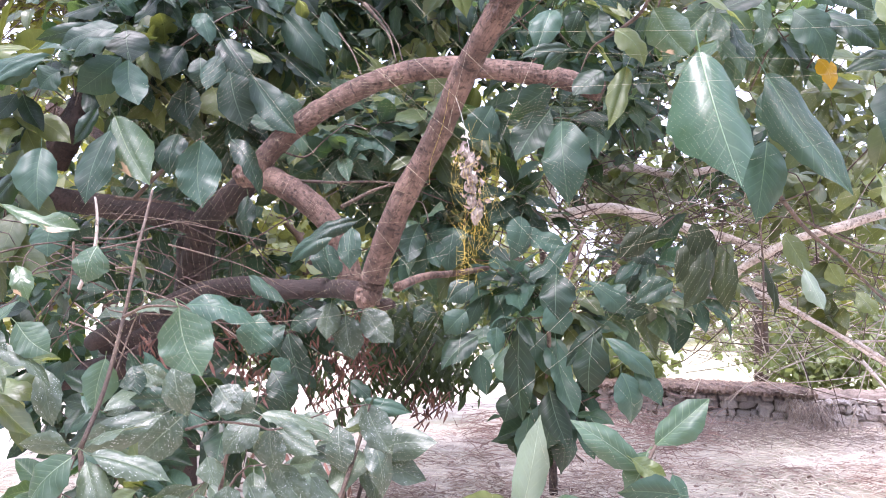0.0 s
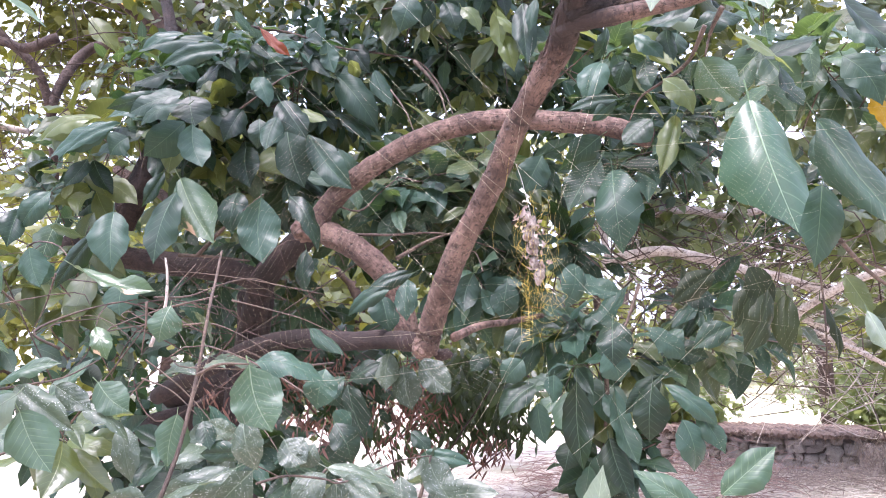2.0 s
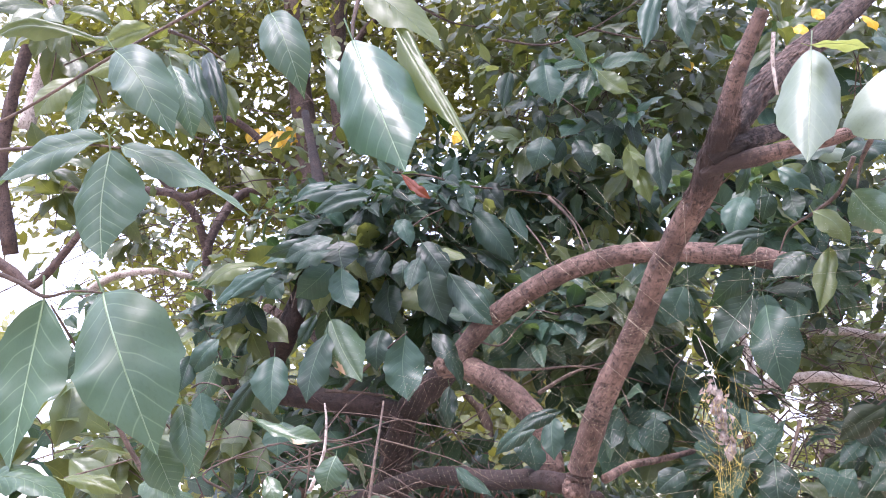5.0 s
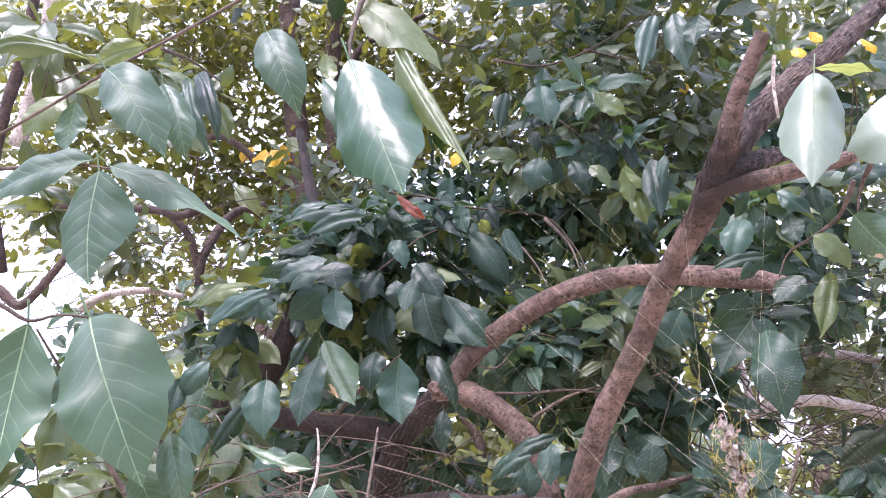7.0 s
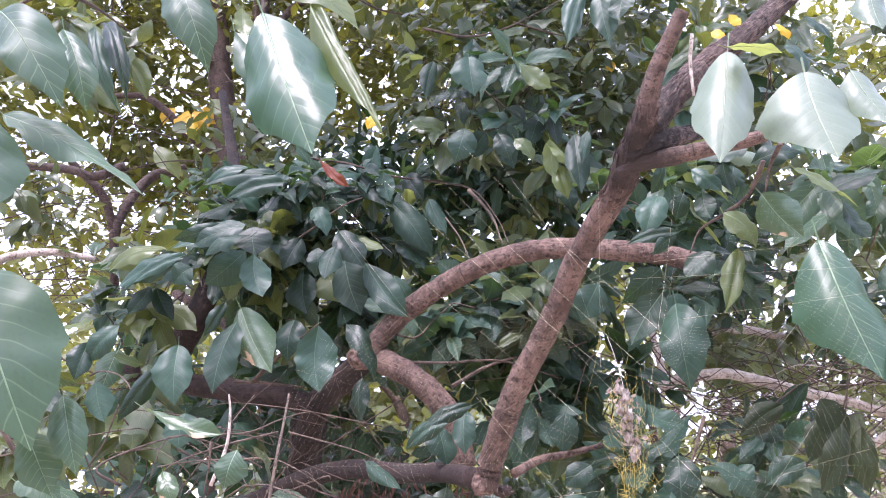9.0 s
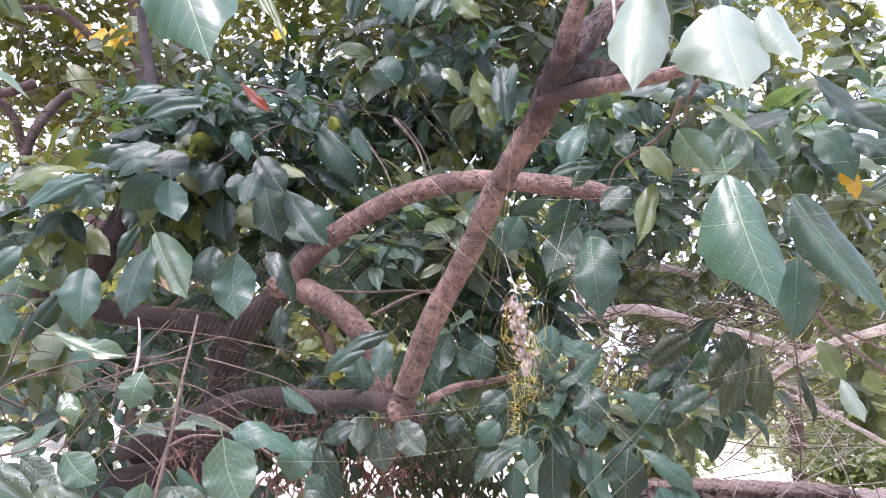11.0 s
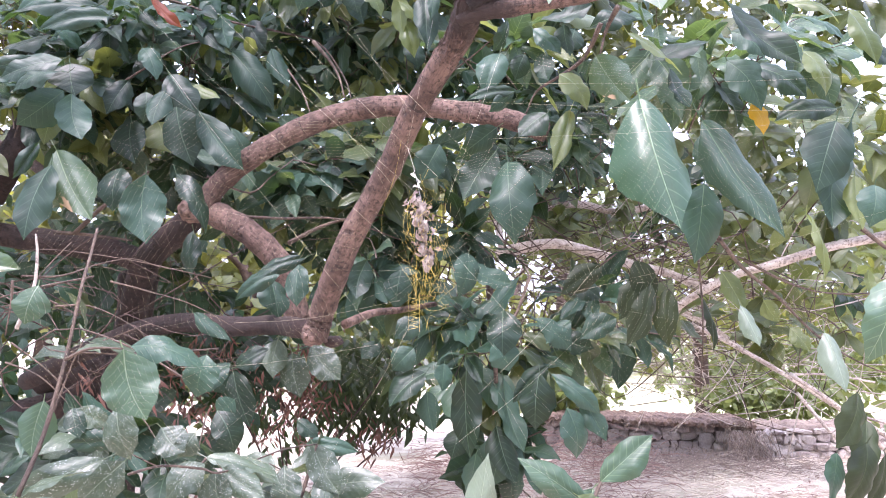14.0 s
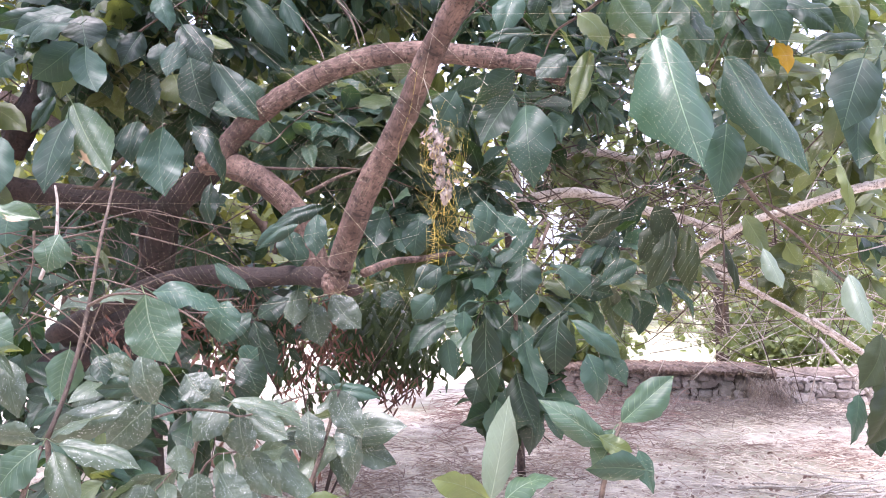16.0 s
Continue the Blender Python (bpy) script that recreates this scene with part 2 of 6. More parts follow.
def tube(points, r0, r1, sides=8, per=4, lumps=0.0, seed=0, cap=True):
    """Vertices and faces of a tapered round limb along the points."""
    rng = np.random.RandomState(seed)
    line = smooth_line(points, per)
    n = len(line)
    ahead = np.gradient(line, axis=0)
    ahead /= np.linalg.norm(ahead, axis=1)[:, None] + 1e-9
    side = np.cross(ahead, (0.31, -0.2, 0.93))
    side /= np.linalg.norm(side, axis=1)[:, None] + 1e-9
    up = np.cross(side, ahead)
    angle = np.arange(sides) * 2 * np.pi / sides
    girth = np.interp(np.linspace(0, 1, n), np.linspace(0, 1, len(r0)), r0) if isinstance(r0, tuple) else np.linspace(r0, r1, n)
    radius = girth[:, None] * (1 + lumps * rng.randn(n, 1) * 0.5 + lumps * rng.randn(n, sides) * 0.5)
    ring = line[:, None] + radius[..., None] * (np.cos(angle)[None, :, None] * side[:, None] + np.sin(angle)[None, :, None] * up[:, None])
    verts = ring.reshape(-1, 3)
    faces = [(i * sides + k, i * sides + (k + 1) % sides, (i + 1) * sides + (k + 1) % sides, (i + 1) * sides + k) for i in range(n - 1) for k in range(sides)]
    if cap:
        faces += [tuple(range(sides))[::-1], tuple((n - 1) * sides + k for k in range(sides))]
    return verts, faces


def joined(pieces):
    verts, faces, base = [], [], 0
    for v, f in pieces:
        verts.append(v)
        faces += [tuple(i + base for i in q) for q in f]
        base += len(v)
    return np.concatenate(verts), faces


OUTLINE = ((0.0, 0.025), (0.05, 0.135), (0.13, 0.29), (0.24, 0.42), (0.35, 0.486), (0.46, 0.5), (0.57, 0.478), (0.68, 0.415), (0.78, 0.315), (0.86, 0.205), (0.92, 0.11), (0.96, 0.055), (1.0, 0.008))


def leaf_shape(across, along, curl, fold, wave, seed, narrow=0.0, petiole=True, twist=0.0, hump=0.0, dome=0.25):
    """A blade of length 1 along y and width 1 along x, its upper side to +z; with its stalk."""
    rng = np.random.RandomState(seed)
    verts, uvs, faces = [], [], []
    ph = rng.rand() * 6.28
    bend = rng.uniform(-0.10, 0.10)
    shoulder = rng.uniform(0.9, 1.12)  # widest below or above the middle
    ragged = rng.uniform(0.02, 0.075)
    for j in range(along + 1):
        v = j / along
        half = float(np.interp(v ** shoulder, [o[0] for o in OUTLINE], [o[1] for o in OUTLINE]))
        half *= 1 - narrow * 0.25 * (1 - math.sin(v * 3.14))
        turn = twist * (v - 0.4)
        for i in range(across + 1):
            s = 2 * i / across - 1
            side = 1.9 if s > 0 else 0.0
            rim = 1 + abs(s) * (0.030 * math.sin(v * 27 + ph + side) + ragged * math.sin(v * 10 + 2 * ph + side) + 0.018 * math.sin(v * 51 + 3 * ph + side)) + 0.07 * s * math.sin(ph * 3)
            x = s * half * rim
            lift = fold * abs(x) - dome * x * x * 2
            ruffle = wave * abs(s) ** 1.6 * half * 2 * 0.6 * (math.sin(v * 11 + ph + side) + 0.5 * math.sin(v * 24 + 2 * ph + side))
            z = lift + 1.2 * curl * v * (1 - v) + hump * math.sin(v * 3.14) + ruffle
            verts.append((x * math.cos(turn) + bend * math.sin(v * 3.1), v, z + x * math.sin(turn) * 0.6))
            uvs.append((x + 0.5, v))
    w = across + 1
    faces += [(j * w + i, j * w + i + 1, (j + 1) * w + i + 1, (j + 1) * w + i) for j in range(along) for i in range(across)]
    if petiole:
        b = len(verts)
        for y, zz in ((-0.14, 0.05), (0.02, 0.0)):
            for ax in (0, 1, 2):
                verts.append((0.016 * math.cos(ax * 2.094), y, zz - 0.006 + 0.008 * math.sin(ax * 2.094)))
                uvs.append((0.5, 0.05))
        faces += [(b + k, b + (k + 1) % 3, b + 3 + (k + 1) % 3, b + 3 + k) for k in range(3)]
    return np.array(verts), faces, np.array(uvs)


def turned(base, tip, roll, face=(0.0, -0.92, 0.38)):
    """Axes of a leaf from base to tip, whose upper side looks to face and is turned by roll about its length."""
    y = Vector(tip) - Vector(base)
    length = y.length
    y /= length
    z = Vector(face)
    z = (z - y * z.dot(y)).normalized()
    x = y.cross(z)
    r = radians(roll)
    x, z = x * math.cos(r) + z * math.sin(r), z * math.cos(r) - x * math.sin(r)
    return x, y, z, length


# ---- ground ----
def ground_material():
    m = Nodes("dry_ground")
    p = m.add("TexCoord").outputs["Object"]
    broad, mid, fine = m.noise(p, 0.55, 4.0), m.noise(p, 3.2, 5.0, 0.65), m.noise(p, 38.0, 4.0, 0.7)
    colour = m.mix(m.step(mid, 0.40, 0.60), (0.42, 0.34, 0.285), (0.72, 0.635, 0.545))
    colour = m.mix(m.math("MULTIPLY", m.step(broad, 0.5, 0.6), 0.7), colour, (0.37, 0.335, 0.235))
    colour = m.mix(m.math("MULTIPLY", m.step(fine, 0.52, 0.7), 0.55), colour, (0.16, 0.112, 0.092))
    streak = m.noise(m.add("Mapping", Vector=p, Scale=(1.0, 2.6, 1.0)).outputs[0], 5.5, 5.0, 0.7)
    colour = m.mix(m.math("MULTIPLY", m.step(streak, 0.52, 0.62), 0.45), colour, (0.42, 0.335, 0.235))  # matted old straw
    far = m.add("SeparateXYZ", Vector=p).outputs[1]
    right = m.step(m.add("SeparateXYZ", Vector=p).outputs[0], 1.4, 2.6)
    colour = m.mix(m.math("MULTIPLY", m.math("MULTIPLY", right, m.step(m.math("ADD", far, m.math("MULTIPLY", mid, 1.2)), 9.0, 9.8)), 0.6), colour, (0.32, 0.36, 0.17))  # grass beyond the wall
    m.put(m.bsdf.inputs["Base Color"], colour)
    m.bsdf.inputs["Roughness"].default_value = 0.95
    m.bump(m.math("ADD", mid, m.math("MULTIPLY", fine, 0.4)), 0.6, 0.04)
    return m.mat


def straw_material(name, a, b):
    m = Nodes(name)
    chance = m.add("NewGeometry").outputs["Random Per Island"]
    m.put(m.bsdf.inputs["Base Color"], m.mix(chance, a, b))
    m.bsdf.inputs["Roughness"].default_value = 0.8
    return m.mat


def height(x, y):
    return 0.05 * noise.noise(Vector((x * 0.45, y * 0.45, 3.0))) + 0.02 * noise.noise(Vector((x * 1.7, y * 1.7, 1.0)))


def build_ground():
    xs = np.concatenate([[-600, -200, -80, -40, -25], np.arange(-16, 17, 0.4), [25, 40, 80, 200, 600]])
    ys = np.concatenate([[-600, -200, -80, -30, -10, -4], np.arange(-1, 20, 0.4), [26, 40, 80, 200, 600]])
    verts = [(x, y, height(x, y) if abs(x) < 17 and -2 < y < 20 else 0.0) for y in ys for x in xs]
    w = len(xs)
    faces = [(j * w + i, j * w + i + 1, (j + 1) * w + i + 1, (j + 1) * w + i) for j in range(len(ys) - 1) for i in range(w - 1)]
    tagged(new("ground", mesh_of("ground", verts, faces, ground_material())), "bare dry earth strewn with pale straw", "ground", kind="structure")


def blades(count, x0, x1, y0, y1, long, wide, lift, seed, thick=0.0):
    """Loose stalks lying over each other on the earth."""
    rng = np.random.RandomState(seed)
    verts, faces = [], []
    for k in range(count):
        x, y = rng.uniform(x0, x1), rng.uniform(y0, y1)
        a, l = rng.uniform(0, np.pi), long * rng.uniform(0.5, 1.5)
        z = height(x, y) + 0.004 + lift * rng.rand() ** 2
        d, s = np.array([np.cos(a), np.sin(a), rng.uniform(-0.25, 0.25)]) * l / 2, np.array([-np.sin(a), np.cos(a), 0]) * wide / 2
        bow = np.array([0, 0, rng.uniform(0.0, 0.12) * l]) + s * rng.uniform(-3, 3)
        c = np.array([x, y, z + abs(d[2])])
        b = len(verts)
        for q, h in ((-d, 0.3), (bow * 0.5, 1.0), (d, 0.3)):
            verts += [c + q - s * h, c + q + s * h, c + q + np.array([0, 0, wide * 0.6 * h])]
        for i in (0, 3):
            faces += [(b + i, b + i + 3, b + i + 5, b + i + 2), (b + i + 1, b + i + 2, b + i + 5, b + i + 4), (b + i, b + i + 1, b + i + 4, b + i + 3)]
    return np.array(verts), faces


build_ground()
STRAW = straw_material("straw", (0.82, 0.725, 0.60), (0.42, 0.325, 0.27))
v, f = blades(20000, -3.5, 6.0, 4.2, 8.3, 0.11, 0.0065, 0.035, 3)
tagged(new("straw_litter", mesh_of("straw_litter", v, f, STRAW, smooth=False)), "pale dry straw scattered over the earth", "straw", kind="stuff")
v, f = joined([blades(1300, -4.0, 6.5, 3.0, 8.0, 0.14, 0.007, 0.04, 4)] + [blades(n, x - w, x + w, y - d, y + d, 0.13, 0.009, 0.06, 40 + k) for k, (n, x, y, w, d) in enumerate(
    ((420, -0.55, 5.5, 0.5, 0.35), (520, 0.75, 5.7, 0.7, 0.4), (260, 1.6, 6.3, 0.6, 0.3), (200, 2.7, 6.0, 0.7, 0.25), (220, -0.2, 6.6, 0.6, 0.3), (160, 3.4, 5.6, 0.5, 0.25)))])
tagged(new("fallen_sticks", mesh_of("fallen_sticks", v, f, straw_material("stick", (0.46, 0.34, 0.27), (0.17, 0.10, 0.085)), smooth=False)), "brown fallen sticks and dead stalks on the earth", "sticks", kind="stuff")


# ---- rubble wall ----
def stone_material():
    m = Nodes("rubble_stone")
    p = m.add("TexCoord").outputs["Object"]
    own = m.add("ObjectInfo").outputs["Random"]
    n1, n2 = m.noise(p, 14.0, 4.0), m.noise(p, 70.0, 3.0, 0.7)
    colour = m.mix(own, (0.36, 0.31, 0.295), (0.60, 0.53, 0.50))
    colour = m.mix(m.math("MULTIPLY", m.step(n1, 0.45, 0.7), 0.5), colour, (0.20, 0.155, 0.14))
    m.put(m.bsdf.inputs["Base Color"], colour)
    m.bsdf.inputs["Roughness"].default_value = 0.9
    m.bump(m.math("ADD", n1, m.math("MULTIPLY", n2, 0.4)), 0.8, 0.02)
    return m.mat


def earth_material(name, low, high):
    m = Nodes(name)
    p = m.add("TexCoord").outputs["Object"]
    n1, n2 = m.noise(p, 7.0, 5.0, 0.65), m.noise(p, 60.0, 3.0, 0.7)
    m.put(m.bsdf.inputs["Base Color"], m.mix(m.step(m.math("ADD", m.math("MULTIPLY", n1, 0.7), m.math("MULTIPLY", n2, 0.3)), 0.38, 0.62), low, high))
    m.bsdf.inputs["Roughness"].default_value = 0.95
    m.bump(m.math("ADD", n1, m.math("MULTIPLY", n2, 0.5)), 0.9, 0.03)
    return m.mat


WALL_Y, WALL_X0, WALL_X1, WALL_H = 8.1, 1.7, 8.0, 0.31


def wall_line(x):
    """The wall bends away from the clearing to the left, set to fit the camera's view."""
    return np.maximum(3.75 - x, 0.0) * 0.40


def slab(x0, x1, y0, y1, z0, z1, steps, rough, seed):
    """A long block with uneven faces."""
    rng = np.random.RandomState(seed)
    verts, faces = [], []
    for i in range(steps + 1):
        x = x0 + (x1 - x0) * i / steps
        j = rng.uniform(-rough, rough, 8)
        verts += [(x, y0 + j[0], z0 + j[1]), (x, y0 - 0.015 + j[2], (z0 + z1) / 2 + j[3]), (x, y0 + 0.03 + j[4], z1 + j[5]), (x, y1, z1 + j[6]), (x, y1, z0)]
    faces = [(i * 5 + k, i * 5 + (k + 1) % 5, (i + 1) * 5 + (k + 1) % 5, (i + 1) * 5 + k) for i in range(steps) for k in range(5)]
    faces += [(4, 3, 2, 1, 0), tuple(steps * 5 + k for k in range(5))]
    return np.array(verts), faces


def build_wall():
    wall = thing("rubble_wall", "low grey rubble stone wall with an earthen coping", "wall", (4, WALL_Y, 0), kind="structure")
    off = np.array([4, WALL_Y, 0])

    def course(name, label, material, *block):
        v, f = slab(*block)
        v[:, 1] += wall_line(v[:, 0])
        part(name, mesh_of(name, v - off, f, material, smooth=False), wall, label)

    course("mortar_core", "", earth_material("mortar", (0.10, 0.078, 0.07), (0.24, 0.195, 0.175)), WALL_X0, WALL_X1, WALL_Y, WALL_Y + 0.4, -0.1, WALL_H, 60, 0.012, 1)
    course("coping", "brown earthen coping slab with a ragged edge", earth_material("coping_earth", (0.075, 0.048, 0.037), (0.22, 0.15, 0.12)), WALL_X0 - 0.1, 3.75, WALL_Y - 0.17, WALL_Y + 0.5, WALL_H + 0.03, WALL_H + 0.095, 140, 0.014, 2)
    course("coping", "thin earthen coping", earth_material("thin_coping_earth", (0.13, 0.095, 0.08), (0.28, 0.21, 0.175)), 3.76, WALL_X1, WALL_Y - 0.03, WALL_Y + 0.5, WALL_H - 0.03, WALL_H + 0.03, 60, 0.02, 5)
    stone = stone_material()
    shapes = []
    for k in range(9):
        bm = bmesh.new()
        bmesh.ops.create_icosphere(bm, subdivisions=2, radius=0.5)
        turn = Matrix.Rotation(k * 0.7, 3, "Y")
        for q in bm.verts:
            c = q.co
            c.x, c.y, c.z = (math.copysign(abs(e * 2) ** 0.42 / 2, e) for e in c)
            q.co += Vector((noise.noise(turn @ c * 1.8 + Vector((k * 5, 0, 0))), noise.noise(c * 2.5 + Vector((0, k * 5, 9))), noise.noise(turn @ c * 1.8 + Vector((3, 0, k * 5))))) * 0.2
        me = bpy.data.meshes.new("stone")
        bm.to_mesh(me)
        bm.free()
        me.materials.append(stone)
        shapes.append(me)
    rng = np.random.RandomState(8)
    z = 0.0
    count = 0
    while z < WALL_H - 0.02 and count < 290:
        h = rng.uniform(0.055, 0.095)
        x = WALL_X0 + rng.uniform(0, 0.1)
        while x < 6.2 and count < 290:
            w = rng.choice([0.06, 0.085, 0.12, 0.16]) * rng.uniform(0.85, 1.2)
            ob = part("stone", shapes[rng.randint(9)], wall)
            mid = x + w / 2
            ob.location = (mid - 4, wall_line(mid) + rng.uniform(-0.008, 0.02), z + h / 2 + rng.uniform(-0.016, 0.016))
            ob.rotation_euler = (rng.uniform(-0.15, 0.15), rng.uniform(-0.3, 0.3), (-0.38 if mid < 3.75 else 0) + rng.uniform(-0.12, 0.12))
            ob.scale = (w * rng.uniform(0.96, 1.12), 0.16, h * rng.uniform(0.95, 1.3))
            x += w
            count += 1
        z += h * 0.97


build_wall()


def fringe(name, label, count, x0, x1, y0, y1, z0, z1, long, wide, seed, material, hang=1.0):
    """Dry grass that hangs over an edge or stands against it."""
    rng = np.random.RandomState(seed)
    verts, faces = [], []
    for k in range(count):
        c = np.array([rng.uniform(x0, x1), WALL_Y + rng.uniform(y0, y1), rng.uniform(z0, z1)])
        c[1] += wall_line(c[0])
        l = long * rng.uniform(0.4, 1.4)
        d = np.array([rng.randn() * 0.5, -abs(rng.randn()) * 0.4, -hang * rng.uniform(0.5, 1.0)]) * l
        s = np.array([wide / 2, 0, 0])
        b = len(verts)
        m = c + d * 0.5 + np.array([rng.randn() * 0.1, -0.12, 0.12]) * l
        for q, h in ((c, 1.0), (m, 0.8), (c + d, 0.2)):
            verts += [q - s * h, q + s * h, q + np.array([0, -wide * 0.5 * h, 0])]
        for i in (0, 3):
            faces += [(b + i, b + i + 3, b + i + 5, b + i + 2), (b + i + 1, b + i + 2, b + i + 5, b + i + 4), (b + i, b + i + 1, b + i + 4, b + i + 3)]
    tagged(new(name, mesh_of(name, np.array(verts), faces, material, smooth=False)), label, "grass", kind="stuff")


DRY = straw_material("dead_grass", (0.34, 0.255, 0.205), (0.13, 0.09, 0.075))
fringe("hanging_grass", "dead grass and roots hanging over the wall's coping", 420, 1.7, 3.75, -0.20, -0.06, 0.33, 0.40, 0.085, 0.005, 21, DRY)
fringe("grass_tuft", "dead brown grass tuft against the wall", 420, 3.45, 3.85, -0.34, -0.08, 0.06, 0.34, 0.20, 0.006, 22, DRY)
fringe("grass_heap", "heap of dead grass at the wall's foot", 1300, 1.8, 3.5, -0.9, -0.1, 0.02, 0.16, 0.17, 0.006, 23, DRY, 0.5)
BRUSH = straw_material("dead_brush", (0.40, 0.25, 0.205), (0.16, 0.085, 0.07))
v, f = blades(800, 0.2, 2.5, 6.6, 8.4, 0.30, 0.009, 0.34, 24)
tagged(new("brush_heap", mesh_of("brush_heap", v, f, BRUSH, smooth=False)), "loose heap of dead reddish brush before the wall", "brush", kind="stuff")
v, f = blades(500, 2.4, 4.4, 6.9, 7.9, 0.30, 0.007, 0.10, 25)
tagged(new("brush_heap", mesh_of("brush_heap", v, f, DRY, smooth=False)), "loose grey-brown stalks heaped at the wall's foot", "brush", kind="stuff")

# ---- the trees ----
tree = thing("tree", "broad-leaved tree with reddish bark, low leaning limbs and glossy dark leaves", "tree", (-1.2, 3.0, 0))
left_tree = thing("tree", "tall brown-barked tree with sunlit yellow-green foliage behind", "tree", (-2.2, 6.2, 0))
right_tree = thing("tree", "low tree with grey bare crooked limbs beside the wall", "tree", (2.6, 5.4, 0))
low_shrub = thing("shrub", "low broad-leaved shrub with dusty, white-spotted leaves", "shrub", (-0.45, 1.3, 0))
sapling = thing("sapling", "young sapling with a few upright grey-green leaves", "sapling", (0.15, 1.45, 0), group="saplings before the clearing")
forked_sapling = thing("sapling", "forked young sapling with spreading glossy green leaves", "sapling", (0.31, 1.40, 0), group="saplings before the clearing")
OWNER_OF = {"stalk": (low_shrub, BARK_TWIG, 6, 0.06), "sprout_a": (sapling, BARK_TWIG, 6, 0.06), "sprout_b": (forked_sapling, BARK_TWIG, 6, 0.06), "darkened": (tree, BARK_SHADED, 14, 0.05), "stem2": (right_tree, BARK_FAR, 10, 0.06), "limb": (tree, BARK, 14, 0.045), "rough": (tree, BARK_ROUGH, 18, 0.07), "twig": (tree, BARK_TWIG, 6, 0.06), "bark2": (left_tree, BARK_FAR, 9, 0.06), "pale": (right_tree, BARK_PALE, 8, 0.06)}
seeds = iter(range(100000))


def grow(kind, name, points, r0, r1):
    owner, material, sides, lumps = OWNER_OF[kind]
    v, f = tube(points, r0, r1, sides, 5, lumps, next(seeds))
    part(name, mesh_of(name, v - np.array(owner.location), f, material, tube_uv(points, max(r0) if isinstance(r0, tuple) else (r0 + r1) / 2, sides, 5)), owner)


def tube_uv(points, r, sides, per):
    """Metres round and along a limb."""
    line = smooth_line(points, per)
    run = np.concatenate([[0], np.cumsum(np.linalg.norm(np.diff(line, axis=0), axis=1))])
    start = 10 * math.sin(points[0][0] * 91 + points[0][2] * 57)
    around = 2 * math.pi * r * np.abs(np.arange(sides) / sides * 2 - 1)
    return [(start + u, s) for s in run for u in around]


def limb(points, r0, r1):
    grow("limb", "limb", points, r0, r1)


def rough(points, r0, r1):
    grow("rough", "limb", points, r0, r1)


# trunk and inner limbs, with the crown's shade in their bark colour
def darkened(points, r0, r1):
    grow("darkened", "trunk", points, r0, r1)


def twig(points, r0, r1):
    grow("twig", "twig", points, r0 * 0.75, r1 * 0.45)


def stalk(points, r0, r1):
    grow("stalk", "stem", points, r0, r1)


def sprout_a(points, r0, r1):
    grow("sprout_a", "stem", points, r0, r1)


def sprout_b(points, r0, r1):
    grow("sprout_b", "stem", points, r0, r1)


def bark2(points, r0, r1):
    grow("bark2", "limb", points, r0, r1)


def stem2(points, r0, r1):
    grow("stem2", "trunk", points, r0, r1)


def pale(points, r0, r1):
    grow("pale", "limb", points, r0, r1)


BLADES = {}
for k in LEAF:
    BLADES[k] = []
    for s, (curl, fold, wave) in enumerate([(0.10, 0.18, 0.035), (0.22, 0.30, 0.05), (0.02, 0.40, 0.03), (0.28, 0.14, 0.06), (0.16, 0.48, 0.045), (-0.08, 0.25, 0.05), (0.32, 0.35, 0.035)]):
        flat = 0.35 if k in "sp" else 1.0
        v, f, uv = leaf_shape(10, 24, curl * flat, fold * 0.8 * flat, wave * 1.1 * (0.6 + 0.4 * flat), s + 3, twist=(0.5, -0.6, 0.2, 0.8, -0.3, -0.9, 0.4)[s] * flat, hump=(0.03, 0.06, 0.0, 0.08, 0.04, -0.03, 0.07)[s] * flat, dome=(0.2, 0.35, 0.5, 0.25, 0.45, 0.15, 0.4)[s])
        BLADES[k].append(mesh_of("leaf", v, f, LEAF[k], uv))
leaf_count = 0


def rib_material(name, colour):
    """Pale, slightly waxy midrib of a leaf."""
    m = Nodes(name)
    p = m.add("TexCoord").outputs["Object"]
    m.put(m.bsdf.inputs["Base Color"], m.mix(m.step(m.noise(p, 9.0), 0.35, 0.65), tuple(c * 0.7 for c in colour), colour))
    m.bsdf.inputs["Roughness"].default_value = 0.42
    return m.mat


def rib_shape(blade):
    """A tapering ridge that runs along the middle of a blade and stands a little proud on both sides."""
    verts, faces = [], []
    for j in range(24):
        c = blade.vertices[j * 11 + 5].co
        h = 1 - 0.8 * j / 24
        verts += [(c.x - 0.017 * h, c.y, c.z), (c.x, c.y, c.z + 0.005 * h + 0.001), (c.x + 0.017 * h, c.y, c.z), (c.x, c.y, c.z - 0.012 * h)]
    for j in range(23):
        faces += [(j * 4 + k, j * 4 + (k + 1) % 4, j * 4 + 4 + (k + 1) % 4, j * 4 + 4 + k) for k in range(4)]
    return verts, faces


RIB_COLOUR = {"b": (0.20, 0.27, 0.15), "s": (0.17, 0.26, 0.14), "c": (0.22, 0.31, 0.17), "p": (0.28, 0.34, 0.22), "h": (0.17, 0.23, 0.12), "u": (0.14, 0.18, 0.11), "l": (0.19, 0.24, 0.11)}
RIBS = {}
for k, colour in RIB_COLOUR.items():
    skin = rib_material("midrib_" + k, colour)
    RIBS[k] = [mesh_of("midrib", *rib_shape(blade), skin) for blade in BLADES[k]]


